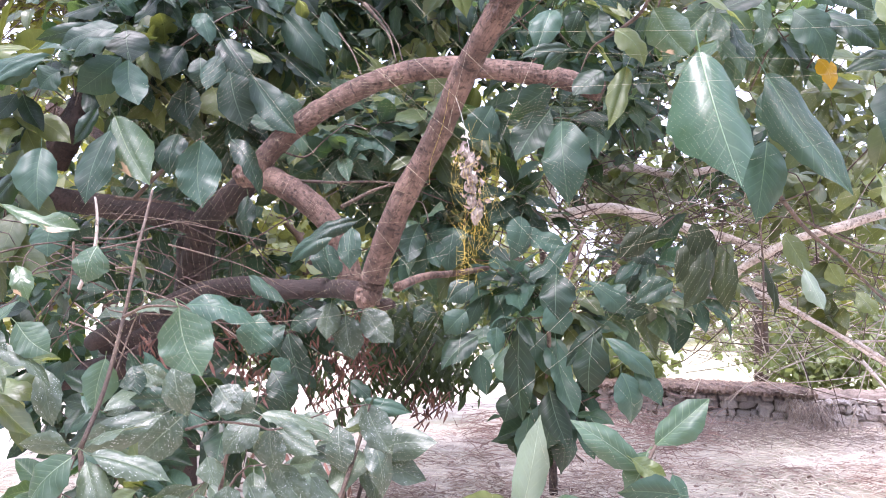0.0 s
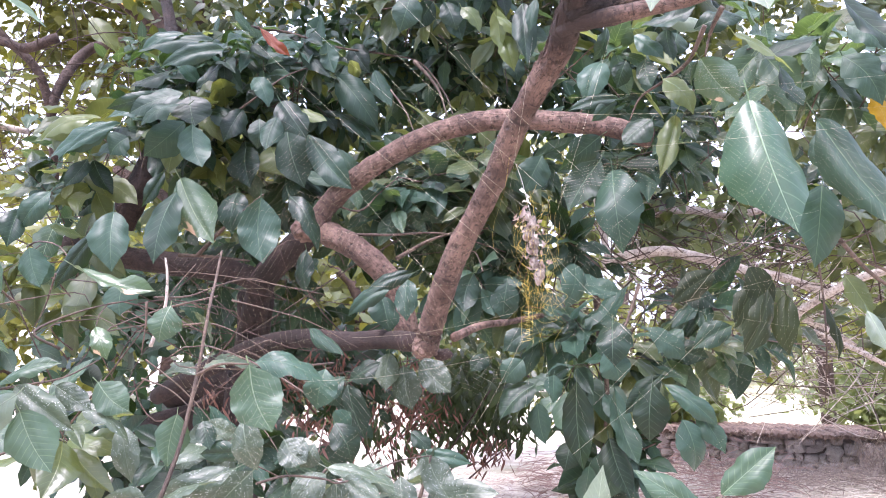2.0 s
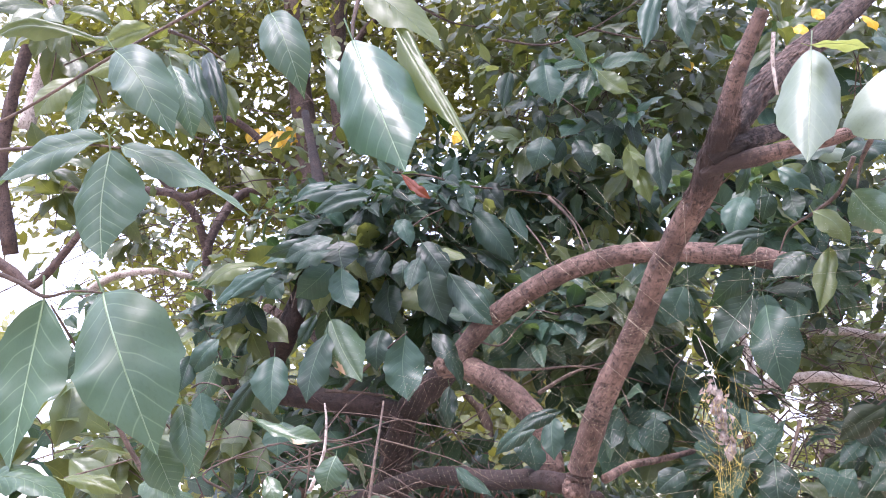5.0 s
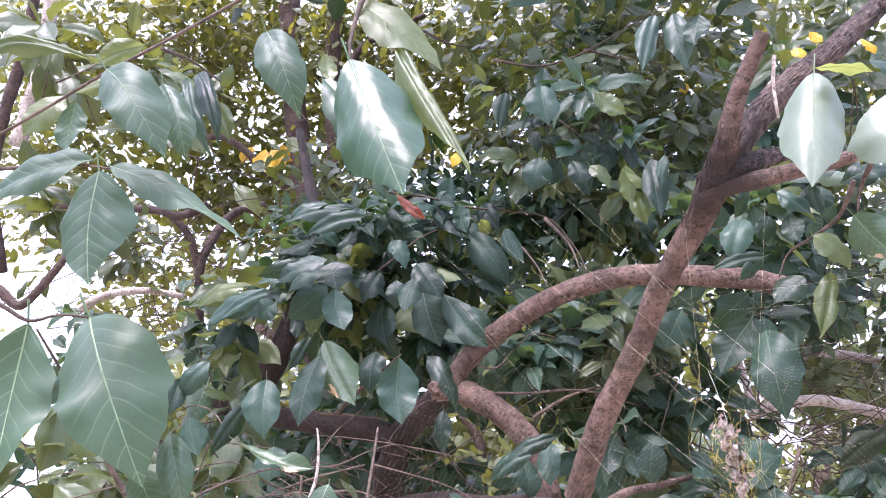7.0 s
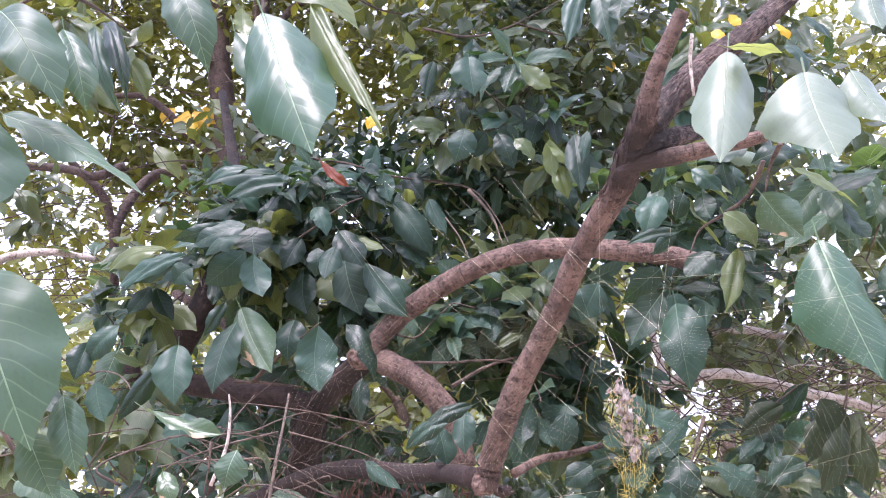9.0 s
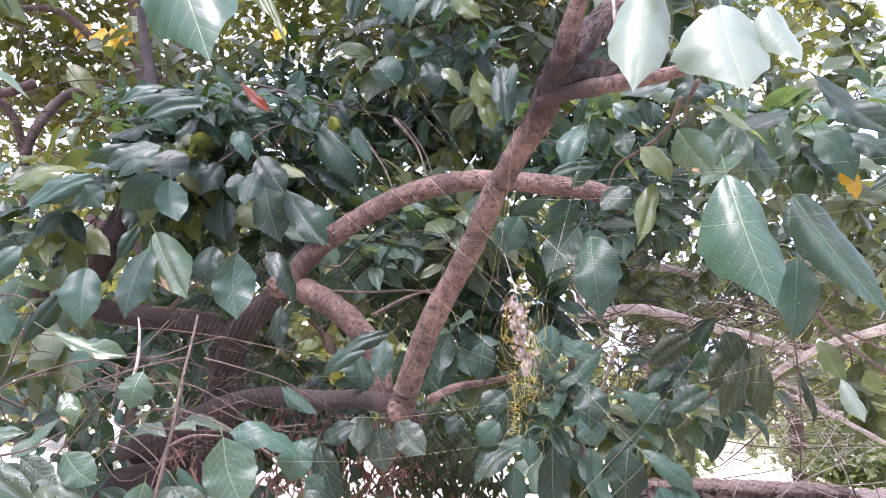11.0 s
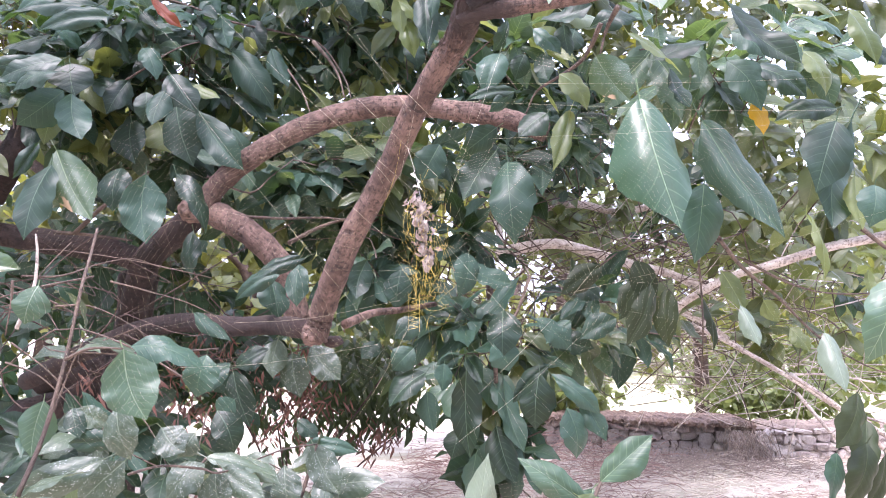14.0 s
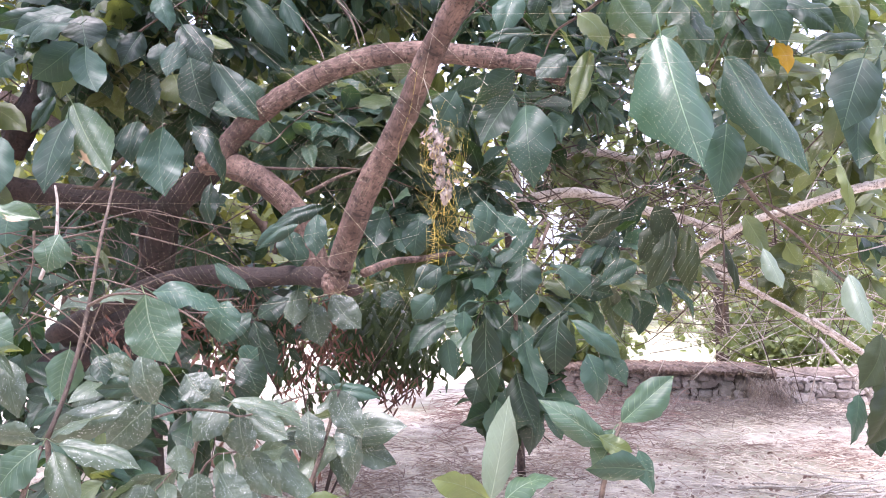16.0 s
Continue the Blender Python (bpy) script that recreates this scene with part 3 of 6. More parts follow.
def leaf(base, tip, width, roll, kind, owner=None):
    """One leaf of the tree, from its stalk to its tip; the tip slides along the camera's ray to lean towards it, its
    upper face to the sky.
    """
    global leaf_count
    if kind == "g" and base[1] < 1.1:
        kind = "b"  # nearest to the camera, recoloured greener to suit its view
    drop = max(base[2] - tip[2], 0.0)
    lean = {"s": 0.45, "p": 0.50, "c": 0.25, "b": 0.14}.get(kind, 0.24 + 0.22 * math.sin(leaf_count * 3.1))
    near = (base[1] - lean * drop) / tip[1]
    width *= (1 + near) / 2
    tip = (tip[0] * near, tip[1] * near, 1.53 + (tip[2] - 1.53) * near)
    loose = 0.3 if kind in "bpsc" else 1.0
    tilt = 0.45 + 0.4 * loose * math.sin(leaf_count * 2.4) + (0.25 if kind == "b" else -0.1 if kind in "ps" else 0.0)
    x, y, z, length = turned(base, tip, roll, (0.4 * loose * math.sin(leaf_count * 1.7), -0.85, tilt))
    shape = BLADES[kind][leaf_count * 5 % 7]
    # glossy and pale leaves face so that the sun glints towards the camera
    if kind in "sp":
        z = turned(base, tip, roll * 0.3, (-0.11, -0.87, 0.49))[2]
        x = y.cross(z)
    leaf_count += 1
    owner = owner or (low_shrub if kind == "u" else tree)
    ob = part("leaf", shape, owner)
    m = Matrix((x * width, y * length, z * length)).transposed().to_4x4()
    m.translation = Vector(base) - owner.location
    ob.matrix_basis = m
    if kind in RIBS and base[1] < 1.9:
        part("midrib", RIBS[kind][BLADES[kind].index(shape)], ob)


# ---- limbs and twigs ----
limb([(-0.201, 2.091, 1.450), (-0.179, 2.073, 1.523), (-0.144, 2.014, 1.612), (-0.098, 1.952, 1.711), (-0.044, 1.891, 1.797), (0.004, 1.831, 1.880), (0.046, 1.750, 1.965), (0.093, 1.681, 2.036), (0.140, 1.602, 2.097), (0.156, 1.53, 2.135), (0.178, 1.454, 2.179), (0.188, 1.423, 2.220), (0.205, 1.392, 2.269), (0.235, 1.362, 2.327), (0.252, 1.346, 2.360)],
     (0.0345, 0.0335, 0.0325, 0.0315, 0.0300, 0.0295, 0.0290, 0.0280, 0.0290, 0.0300, 0.0255, 0.0200, 0.0175, 0.0155, 0.0140), 0)
rough([(0.150, 1.54, 2.110), (0.191, 1.495, 2.180), (0.242, 1.511, 2.248), (0.325, 1.548, 2.338), (0.423, 1.590, 2.420), (0.542, 1.639, 2.534), (0.694, 1.687, 2.678)], (0.0150, 0.0270, 0.0285, 0.0265, 0.0245, 0.0225, 0.0200), 0)
limb([(0.135, 1.535, 2.108), (0.175, 1.508, 2.117), (0.226, 1.499, 2.121), (0.298, 1.481, 2.128), (0.378, 1.465, 2.136), (0.437, 1.453, 2.148), (0.536, 1.448, 2.171)], (0.012, 0.0200, 0.0185, 0.0165, 0.0140, 0.0110, 0.0080), 0)
rough([(0.150, 1.50, 2.125), (0.190, 1.492, 2.150), (0.237, 1.529, 2.174), (0.324, 1.621, 2.221), (0.450, 1.737, 2.289)], (0.014, 0.0215, 0.0205, 0.0165, 0.0120), 0)
limb([(-0.599, 2.532, 1.854), (-0.556, 2.524, 1.922), (-0.467, 2.491, 1.994), (-0.340, 2.446, 2.065), (-0.215, 2.402, 2.114), (-0.076, 2.369, 2.144), (0.060, 2.339, 2.145), (0.195, 2.310, 2.124), (0.344, 2.281, 2.095), (0.453, 2.236, 2.045)], 0.0360, 0.0300)
limb([(-0.643, 2.585, 1.868), (-0.541, 2.530, 1.826), (-0.448, 2.507, 1.770), (-0.367, 2.507, 1.694), (-0.316, 2.531, 1.597), (-0.297, 2.538, 1.490)], 0.0420, 0.0400)
darkened([(-0.235, 2.132, 1.476), (-0.348, 2.341, 1.482), (-0.483, 2.452, 1.477), (-0.646, 2.564, 1.489), (-0.838, 2.681, 1.460), (-1.063, 2.805, 1.381), (-1.347, 3.037, 1.267)], 0.0280, 0.0340)
darkened([(-0.619, 2.632, 1.875), (-0.738, 2.748, 1.796), (-0.864, 2.865, 1.717), (-0.946, 2.983, 1.568), (-1.019, 3.109, 1.313)], 0.0450, 0.0550)
darkened([(-0.840, 2.865, 1.687), (-1.005, 2.873, 1.742), (-1.185, 2.885, 1.770), (-1.406, 2.899, 1.805), (-1.666, 2.914, 1.865)], 0.0450, 0.0420)
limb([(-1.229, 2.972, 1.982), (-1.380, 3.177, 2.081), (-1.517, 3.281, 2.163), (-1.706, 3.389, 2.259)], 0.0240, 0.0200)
darkened([(-0.948, 3.027, 1.654), (-1.015, 3.152, 1.397), (-1.130, 3.218, 1.306), (-1.418, 3.345, 1.253)], 0.0700, 0.0650)
darkened([(-1.015, 3.152, 1.397), (-1.218, 3.234, 1.195), (-1.461, 3.257, 1.128), (-1.682, 3.278, 1.083)], 0.0600, 0.0500)
limb([(-0.123, 2.122, 1.486), (-0.052, 2.316, 1.517), (0.033, 2.510, 1.527), (0.158, 2.800, 1.549)], 0.0130, 0.0090)
pale([(0.541, 3.958, 1.807), (0.655, 3.947, 1.847), (0.841, 3.931, 1.870), (1.027, 3.920, 1.825), (1.228, 3.910, 1.763), (1.428, 3.899, 1.712), (1.629, 3.890, 1.626)], 0.0300, 0.0200)
pale([(0.569, 3.954, 1.835), (0.553, 4.042, 2.008), (0.541, 4.131, 2.170)], 0.0200, 0.0140)
pale([(0.767, 4.325, 2.051), (0.876, 4.312, 2.107), (1.065, 4.296, 2.124), (1.286, 4.283, 2.083), (1.631, 4.252, 2.141), (2.009, 4.226, 2.110)], 0.0250, 0.0160)
pale([(1.035, 2.837, 1.522), (1.089, 2.727, 1.582), (1.175, 2.616, 1.643), (1.279, 2.504, 1.679), (1.446, 2.488, 1.732), (1.632, 2.471, 1.769), (1.854, 2.449, 1.829)], 0.0130, 0.0170)
pale([(1.223, 3.128, 1.470), (1.396, 3.122, 1.384), (1.602, 3.116, 1.265), (1.809, 3.110, 1.136), (2.062, 3.102, 0.987), (2.338, 3.096, 0.805)], 0.0085, 0.0110)
pale([(1.51, 2.90, 1.285), (1.70, 2.88, 1.15), (1.89, 2.90, 0.98), (2.10, 2.92, 0.80)], 0.0075, 0.0090)
pale([(1.70, 2.88, 1.15), (1.86, 2.80, 1.10), (2.02, 2.78, 1.09)], 0.0045, 0.0035)
pale([(1.602, 3.116, 1.265), (1.74, 3.05, 1.27), (1.92, 3.02, 1.24)], 0.0050, 0.0040)
pale([(1.649, 3.118, 1.192), (1.731, 3.022, 1.047), (1.827, 2.925, 0.913), (1.978, 2.924, 0.784)], 0.0075, 0.0070)
twig([(0.828, 1.932, 1.712), (0.942, 2.031, 1.632), (1.082, 2.126, 1.559), (1.248, 2.223, 1.446), (1.440, 2.316, 1.358), (1.578, 2.309, 1.307)], 0.0080, 0.0040)
twig([(1.032, 2.222, 1.668), (1.232, 2.313, 1.598), (1.370, 2.305, 1.572), (1.559, 2.290, 1.582)], 0.0060, 0.0040)
twig([(0.858, 2.133, 1.684), (0.870, 2.142, 1.558), (0.873, 2.152, 1.433), (0.904, 2.262, 1.281)], 0.0050, 0.0040)
twig([(0.854, 2.331, 1.734), (0.861, 2.132, 1.700), (0.819, 1.732, 1.704)], 0.0060, 0.0030)
pale([(1.027, 3.925, 1.768), (1.143, 3.925, 1.654), (1.286, 3.918, 1.597), (1.545, 3.908, 1.483)], 0.0120, 0.0080)
pale([(1.531, 4.105, 1.542), (1.743, 4.099, 1.422), (1.894, 4.097, 1.302)], 0.0140, 0.0120)
twig([(1.437, 2.284, 1.770), (1.523, 2.283, 1.702), (1.644, 2.279, 1.633)], 0.0100, 0.0080)
stalk([(-0.507, 1.112, 1.267), (-0.494, 1.156, 1.343), (-0.485, 1.198, 1.443), (-0.481, 1.239, 1.551), (-0.487, 1.286, 1.602), (-0.493, 1.332, 1.657)], 0.0036, 0.0020)
stalk([(-0.476, 1.176, 1.448), (-0.436, 1.162, 1.464), (-0.388, 1.158, 1.464)], 0.0030, 0.0014)
pale([(-0.731, 1.650, 1.679), (-0.728, 1.654, 1.634), (-0.736, 1.660, 1.565), (-0.770, 1.668, 1.485)], 0.0020, 0.0045)
twig([(-0.759, 1.659, 1.593), (-0.721, 1.757, 1.598), (-0.674, 1.851, 1.630), (-0.629, 1.947, 1.649), (-0.590, 2.046, 1.634)], 0.0035, 0.0020)
twig([(-0.754, 2.161, 1.603), (-0.649, 2.155, 1.575), (-0.529, 2.149, 1.538), (-0.393, 2.145, 1.463)], 0.0040, 0.0020)
twig([(-0.818, 1.970, 1.534), (-0.737, 1.964, 1.535), (-0.655, 1.960, 1.501), (-0.560, 1.958, 1.440)], 0.0040, 0.0020)
twig([(-0.829, 1.776, 1.453), (-0.756, 1.775, 1.398), (-0.695, 1.775, 1.338), (-0.646, 1.776, 1.277)], 0.0030, 0.0020)
twig([(-0.792, 1.675, 1.416), (-0.723, 1.672, 1.388), (-0.666, 1.672, 1.336)], 0.0030, 0.0020)
twig([(-1.163, 2.780, 1.799), (-1.027, 2.771, 1.788), (-0.892, 2.762, 1.769)], 0.0100, 0.0080)
twig([(-1.089, 2.775, 1.796), (-0.972, 2.660, 1.860), (-0.846, 2.546, 1.918), (-0.759, 2.485, 1.962)], 0.0120, 0.0060)
twig([(-0.339, 2.621, 1.750), (-0.236, 2.709, 1.817), (-0.125, 2.798, 1.859), (0.037, 2.884, 1.882)], 0.0100, 0.0060)
twig([(-0.587, 2.523, 1.954), (-0.470, 2.618, 1.917), (-0.411, 2.708, 1.990), (-0.347, 2.798, 2.068)], 0.0060, 0.0040)
twig([(-0.270, 2.662, 2.454), (-0.189, 2.614, 2.342), (-0.147, 2.471, 2.197)], 0.0100, 0.0050)
twig([(-0.357, 2.676, 2.357), (-0.296, 2.579, 2.252), (-0.258, 2.483, 2.152)], 0.0050, 0.0040)
twig([(-0.919, 2.625, 2.269), (-0.827, 2.613, 2.328), (-0.743, 2.699, 2.430), (-0.651, 2.788, 2.498)], 0.0060, 0.0040)
twig([(0.480, 1.721, 2.180), (0.455, 1.778, 2.119), (0.406, 1.834, 2.088), (0.362, 1.890, 2.068), (0.334, 1.896, 2.012)], 0.0080, 0.0040)
twig([(0.504, 1.667, 2.199), (0.493, 1.721, 2.167), (0.478, 1.727, 2.109)], 0.0090, 0.0050)
twig([(0.329, 2.496, 1.420), (0.336, 2.506, 1.277), (0.329, 2.569, 1.127), (0.341, 2.633, 0.933)], 0.0120, 0.0080)
twig([(0.426, 2.371, 1.630), (0.367, 2.336, 1.493), (0.321, 2.397, 1.407)], 0.0080, 0.0030)
sprout_b([(0.325, 1.371, 1.080), (0.344, 1.368, 1.169), (0.370, 1.385, 1.216)], 0.0050, 0.0030)
sprout_a([(0.134, 1.421, 1.000), (0.137, 1.420, 1.041), (0.137, 1.419, 1.075)], 0.0050, 0.0030)
stalk([(-0.482, 1.041, 1.273), (-0.498, 1.023, 1.213), (-0.513, 1.026, 1.156)], 0.0030, 0.0040)
stalk([(-0.395, 1.218, 1.274), (-0.359, 1.266, 1.277), (-0.309, 1.314, 1.263), (-0.275, 1.333, 1.254), (-0.218, 1.611, 1.242), (-0.162, 1.759, 1.229)], 0.0022, 0.0014)
twig([(-0.495, 0.805, 2.225), (-0.566, 0.782, 2.170), (-0.626, 0.760, 2.123), (-0.690, 0.746, 2.083), (-0.787, 0.764, 2.054), (-0.864, 0.775, 2.030), (-0.928, 0.767, 2.005)], 0.0034, 0.0040)
twig([(-0.640, 0.795, 2.140), (-0.652, 0.889, 2.175), (-0.704, 1.071, 2.242)], 0.0040, 0.0030)
twig([(-0.887, 0.773, 1.817), (-0.837, 0.790, 1.795), (-0.803, 0.803, 1.775), (-0.766, 0.809, 1.781), (-0.726, 0.819, 1.778)], 0.0050, 0.0030)
twig([(-0.805, 1.144, 1.483), (-0.845, 1.118, 1.547), (-0.892, 1.082, 1.648), (-0.923, 1.055, 1.721), (-0.935, 0.978, 1.802)], 0.0070, 0.0040)
twig([(-0.851, 0.695, 1.944), (-0.745, 0.688, 1.936), (-0.671, 0.685, 1.931), (-0.623, 0.687, 1.922)], 0.0040, 0.0030)
twig([(-0.356, 0.836, 2.222), (-0.368, 0.823, 2.180), (-0.374, 0.806, 2.120), (-0.370, 0.795, 2.086)], 0.0060, 0.0040)
twig([(-1.012, 1.733, 1.483), (-1.062, 1.711, 1.524), (-0.998, 1.818, 1.575), (-0.925, 1.932, 1.602)], 0.0050, 0.0030)
twig([(-0.915, 2.815, 2.670), (-0.760, 2.855, 2.651), (-0.606, 2.900, 2.608), (-0.406, 2.950, 2.585), (-0.268, 2.891, 2.525), (-0.175, 2.842, 2.387), (-0.129, 2.477, 2.204)], 0.0080, 0.0050)
twig([(-0.925, 3.370, 3.763), (-0.764, 3.428, 3.676), (-0.570, 3.480, 3.644)], 0.0100, 0.0060)
twig([(-0.474, 2.962, 3.284), (-0.286, 3.010, 3.256), (-0.115, 3.036, 3.300), (0.058, 3.051, 3.390), (0.258, 3.065, 3.504)], 0.0080, 0.0050)
twig([(-0.091, 3.220, 3.426), (0.082, 3.269, 3.385), (0.256, 3.315, 3.356)], 0.0080, 0.0050)
twig([(-0.138, 2.787, 1.826), (-0.016, 2.907, 1.873), (0.158, 3.033, 1.942)], 0.0100, 0.0060)
twig([(-0.495, 2.497, 1.824), (-0.350, 2.530, 1.821), (-0.171, 2.671, 1.836), (0.035, 2.837, 1.783)], 0.0080, 0.0050)
pale([(0.268, 1.358, 2.317), (0.262, 1.370, 2.264), (0.266, 1.386, 2.202)], 0.0040, 0.0030)
bark2([(-2.123, 5.533, 2.586), (-2.203, 5.360, 3.171), (-2.267, 5.246, 3.548), (-2.290, 5.248, 3.920), (-2.358, 5.215, 4.391), (-2.425, 5.210, 5.149), (-2.427, 5.149, 6.177)], 0.1100, 0.0800)
bark2([(-2.132, 5.277, 3.545), (-1.998, 5.208, 3.918), (-2.034, 5.160, 4.466), (-2.004, 5.123, 5.029), (-2.015, 5.126, 5.808)], 0.0800, 0.0600)
bark2([(-2.276, 5.233, 3.590), (-2.532, 5.120, 3.804), (-2.687, 5.041, 3.974), (-2.848, 4.982, 4.061), (-3.102, 4.930, 4.046)], 0.0350, 0.0200)
bark2([(-2.021, 5.136, 4.168), (-1.793, 5.055, 4.664), (-1.528, 5.071, 4.825), (-1.267, 5.097, 4.945)], 0.0300, 0.0200)
bark2([(-2.486, 4.224, 3.230), (-2.666, 4.202, 3.164), (-2.804, 4.162, 3.202), (-3.117, 4.086, 3.226), (-3.605, 3.971, 3.254)], 0.0300, 0.0240)
bark2([(-2.344, 4.743, 3.388), (-2.581, 4.709, 3.317), (-2.648, 4.478, 2.937), (-2.680, 4.557, 2.612), (-2.714, 4.626, 2.323)], 0.0350, 0.0280)
bark2([(-2.669, 4.483, 2.901), (-2.725, 4.413, 3.119), (-2.842, 4.353, 3.248), (-2.975, 4.279, 3.414)], 0.0300, 0.0200)
bark2([(-2.291, 2.390, 2.329), (-2.308, 2.304, 2.643), (-2.247, 2.251, 2.892), (-2.154, 2.206, 3.140), (-2.093, 2.154, 3.389)], 0.0280, 0.0200)
pale([(-2.631, 2.764, 3.031), (-2.534, 2.713, 3.304), (-2.464, 2.663, 3.553), (-2.420, 2.607, 3.802)], 0.0350, 0.0300)
pale([(-2.292, 2.832, 2.260), (-2.168, 2.841, 2.328), (-1.999, 2.873, 2.348), (-1.835, 2.916, 2.321)], 0.0200, 0.0120)
bark2([(-2.101, 2.031, 2.248), (-1.998, 2.073, 2.173), (-1.929, 2.101, 2.126), (-1.810, 2.097, 2.241), (-1.750, 2.091, 2.312)], 0.0200, 0.0100)
darkened([(-1.443, 2.893, 1.936), (-1.340, 2.869, 2.112), (-1.283, 2.929, 2.333), (-1.295, 3.081, 2.549), (-1.420, 3.278, 2.898), (-1.562, 3.460, 3.290)], 0.0550, 0.0200)
darkened([(-1.029, 3.137, 1.354), (-1.066, 3.183, 1.048), (-1.096, 3.240, 0.735), (-1.111, 3.293, 0.331), (-1.116, 3.305, 0.176)], 0.0700, 0.1100)
stem2([(3.887, 9.663, 0.218), (3.868, 9.618, 0.813), (3.849, 9.571, 1.444), (3.884, 9.503, 2.284), (3.777, 9.434, 3.265)], 0.0900, 0.0700)
stem2([(3.863, 9.570, 1.444), (4.138, 9.505, 2.005), (4.555, 9.441, 2.426)], 0.0500, 0.0300)
twig([(-0.734, 1.013, 1.434), (-0.690, 1.035, 1.443), (-0.650, 1.099, 1.451), (-0.630, 1.168, 1.474)], 0.0030, 0.0020)
twig([(-0.705, 1.502, 1.577), (-0.709, 1.508, 1.532), (-0.720, 1.515, 1.475)], 0.0035, 0.0030)

# trunks and stems down to the earth
sprout_a([(0.15, 1.45, -0.06), (0.15, 1.44, 0.5), (0.134, 1.421, 1.0)], 0.008, 0.005)
sprout_b([(0.31, 1.40, -0.06), (0.31, 1.39, 0.6), (0.325, 1.371, 1.08)], 0.008, 0.005)
stalk([(-0.45, 1.30, -0.06), (-0.48, 1.2, 0.6), (-0.513, 1.026, 1.156)], 0.008, 0.004)
stalk([(-0.45, 1.30, -0.06), (-0.50, 1.2, 0.7), (-0.507, 1.112, 1.267)], 0.007, 0.0036)
stalk([(-0.45, 1.30, -0.06), (-0.42, 1.33, 0.6), (-0.38, 1.34, 1.1), (-0.36, 1.33, 1.22)], 0.008, 0.003)
stalk([(-0.45, 1.30, -0.06), (-0.36, 1.5, 0.6), (-0.2, 1.74, 1.1), (-0.162, 1.759, 1.229)], 0.008, 0.003)
bark2([(-1.55, 6.0, 2.1), (-1.8, 6.1, 1.3), (-2.1, 6.2, 0.5), (-2.2, 6.2, -0.1)], 0.11, 0.16)
stem2([(0.70, 5.58, 1.86), (0.73, 5.6, 1.4), (0.76, 5.6, 0.7), (0.78, 5.6, -0.1)], 0.026, 0.030)


def burl(centre, radius, stretch, seed, material):
    """A swollen, puckered knot where limbs part."""
    bm = bmesh.new()
    bmesh.ops.create_icosphere(bm, subdivisions=4, radius=1.0)
    for q in bm.verts:
        c = q.co.copy()
        r = 1 + 0.20 * noise.noise(c * 1.6 + Vector((seed, 0, 0))) + 0.16 * noise.noise(c * 4.5 + Vector((0, seed, 0))) + 0.05 * noise.noise(c * 12)
        q.co = Vector((c.x * stretch[0], c.y * stretch[1], c.z * stretch[2])) * r * radius
    me = bpy.data.meshes.new("burl")
    bm.to_mesh(me)
    bm.free()
    me.materials.append(material)
    me.polygons.foreach_set("use_smooth", [True] * len(me.polygons))
    part("burl", me, tree).location = Vector(centre) - tree.location


burl((-0.205, 2.088, 1.462), 0.033, (1.0, 1.0, 0.95), 3, BARK)
burl((-0.155, 2.14, 1.440), 0.022, (1.2, 0.8, 0.7), 5, BARK_SHADED)
burl((-0.627, 2.555, 1.850), 0.05, (1.1, 0.9, 0.9), 11, BARK)


def bark_strips(path, radii, count, seed):
    """Loose fibres and flakes of old bark that stand off a limb."""
    rng = np.random.RandomState(seed)
    line = smooth_line(path, 8)
    girth = np.interp(np.linspace(0, 1, len(line)), np.linspace(0, 1, len(radii)), radii)
    pieces = []
    for k in range(count):
        i = rng.randint(1, len(line) - 2)
        ahead = line[i + 1] - line[i - 1]
        ahead /= np.linalg.norm(ahead)
        out = np.cross(ahead, rng.randn(3))
        out /= np.linalg.norm(out)
        side = np.cross(out, ahead)
        l = rng.uniform(0.006, 0.017)
        c = line[i] + out * girth[i] * 1.0
        d = ahead * l + side * l * rng.uniform(-0.35, 0.35)
        r = rng.uniform(0.0007, 0.0019)
        pieces.append(tube([c - d, c + out * rng.uniform(0.0, 0.0012), c + d + out * rng.uniform(-0.001, 0.003)], (r * 0.5, r, r * 0.3), 0, 5, 2, 0.15, k))
    v, f = joined(pieces)
    tagged(part("loose_bark", mesh_of("loose_bark", v - np.array(tree.location), f, BARK_ROUGH), tree, "loose fibres of old bark"), kind="stuff")


bark_strips([(0.110, 1.65, 2.060), (0.140, 1.602, 2.097), (0.156, 1.53, 2.135), (0.178, 1.454, 2.179), (0.190, 1.42, 2.225)], (0.0285, 0.0290, 0.0300, 0.0255, 0.0195), 300, 5)
bark_strips([(0.191, 1.495, 2.180), (0.242, 1.511, 2.248), (0.325, 1.548, 2.338), (0.423, 1.590, 2.420), (0.542, 1.639, 2.534), (0.694, 1.687, 2.678)], (0.0270, 0.0285, 0.0265, 0.0245, 0.0225, 0.0200), 620, 6)
bark_strips([(0.190, 1.492, 2.150), (0.237, 1.529, 2.174), (0.324, 1.621, 2.221), (0.450, 1.737, 2.289)], (0.0215, 0.0205, 0.0165, 0.0120), 190, 7)

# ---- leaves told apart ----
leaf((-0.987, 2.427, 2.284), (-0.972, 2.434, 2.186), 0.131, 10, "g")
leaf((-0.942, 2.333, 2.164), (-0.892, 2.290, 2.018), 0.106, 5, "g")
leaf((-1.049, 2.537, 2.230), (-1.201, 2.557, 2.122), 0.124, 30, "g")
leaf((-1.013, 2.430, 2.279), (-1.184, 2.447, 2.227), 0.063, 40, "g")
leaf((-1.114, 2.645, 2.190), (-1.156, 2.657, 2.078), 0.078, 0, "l")
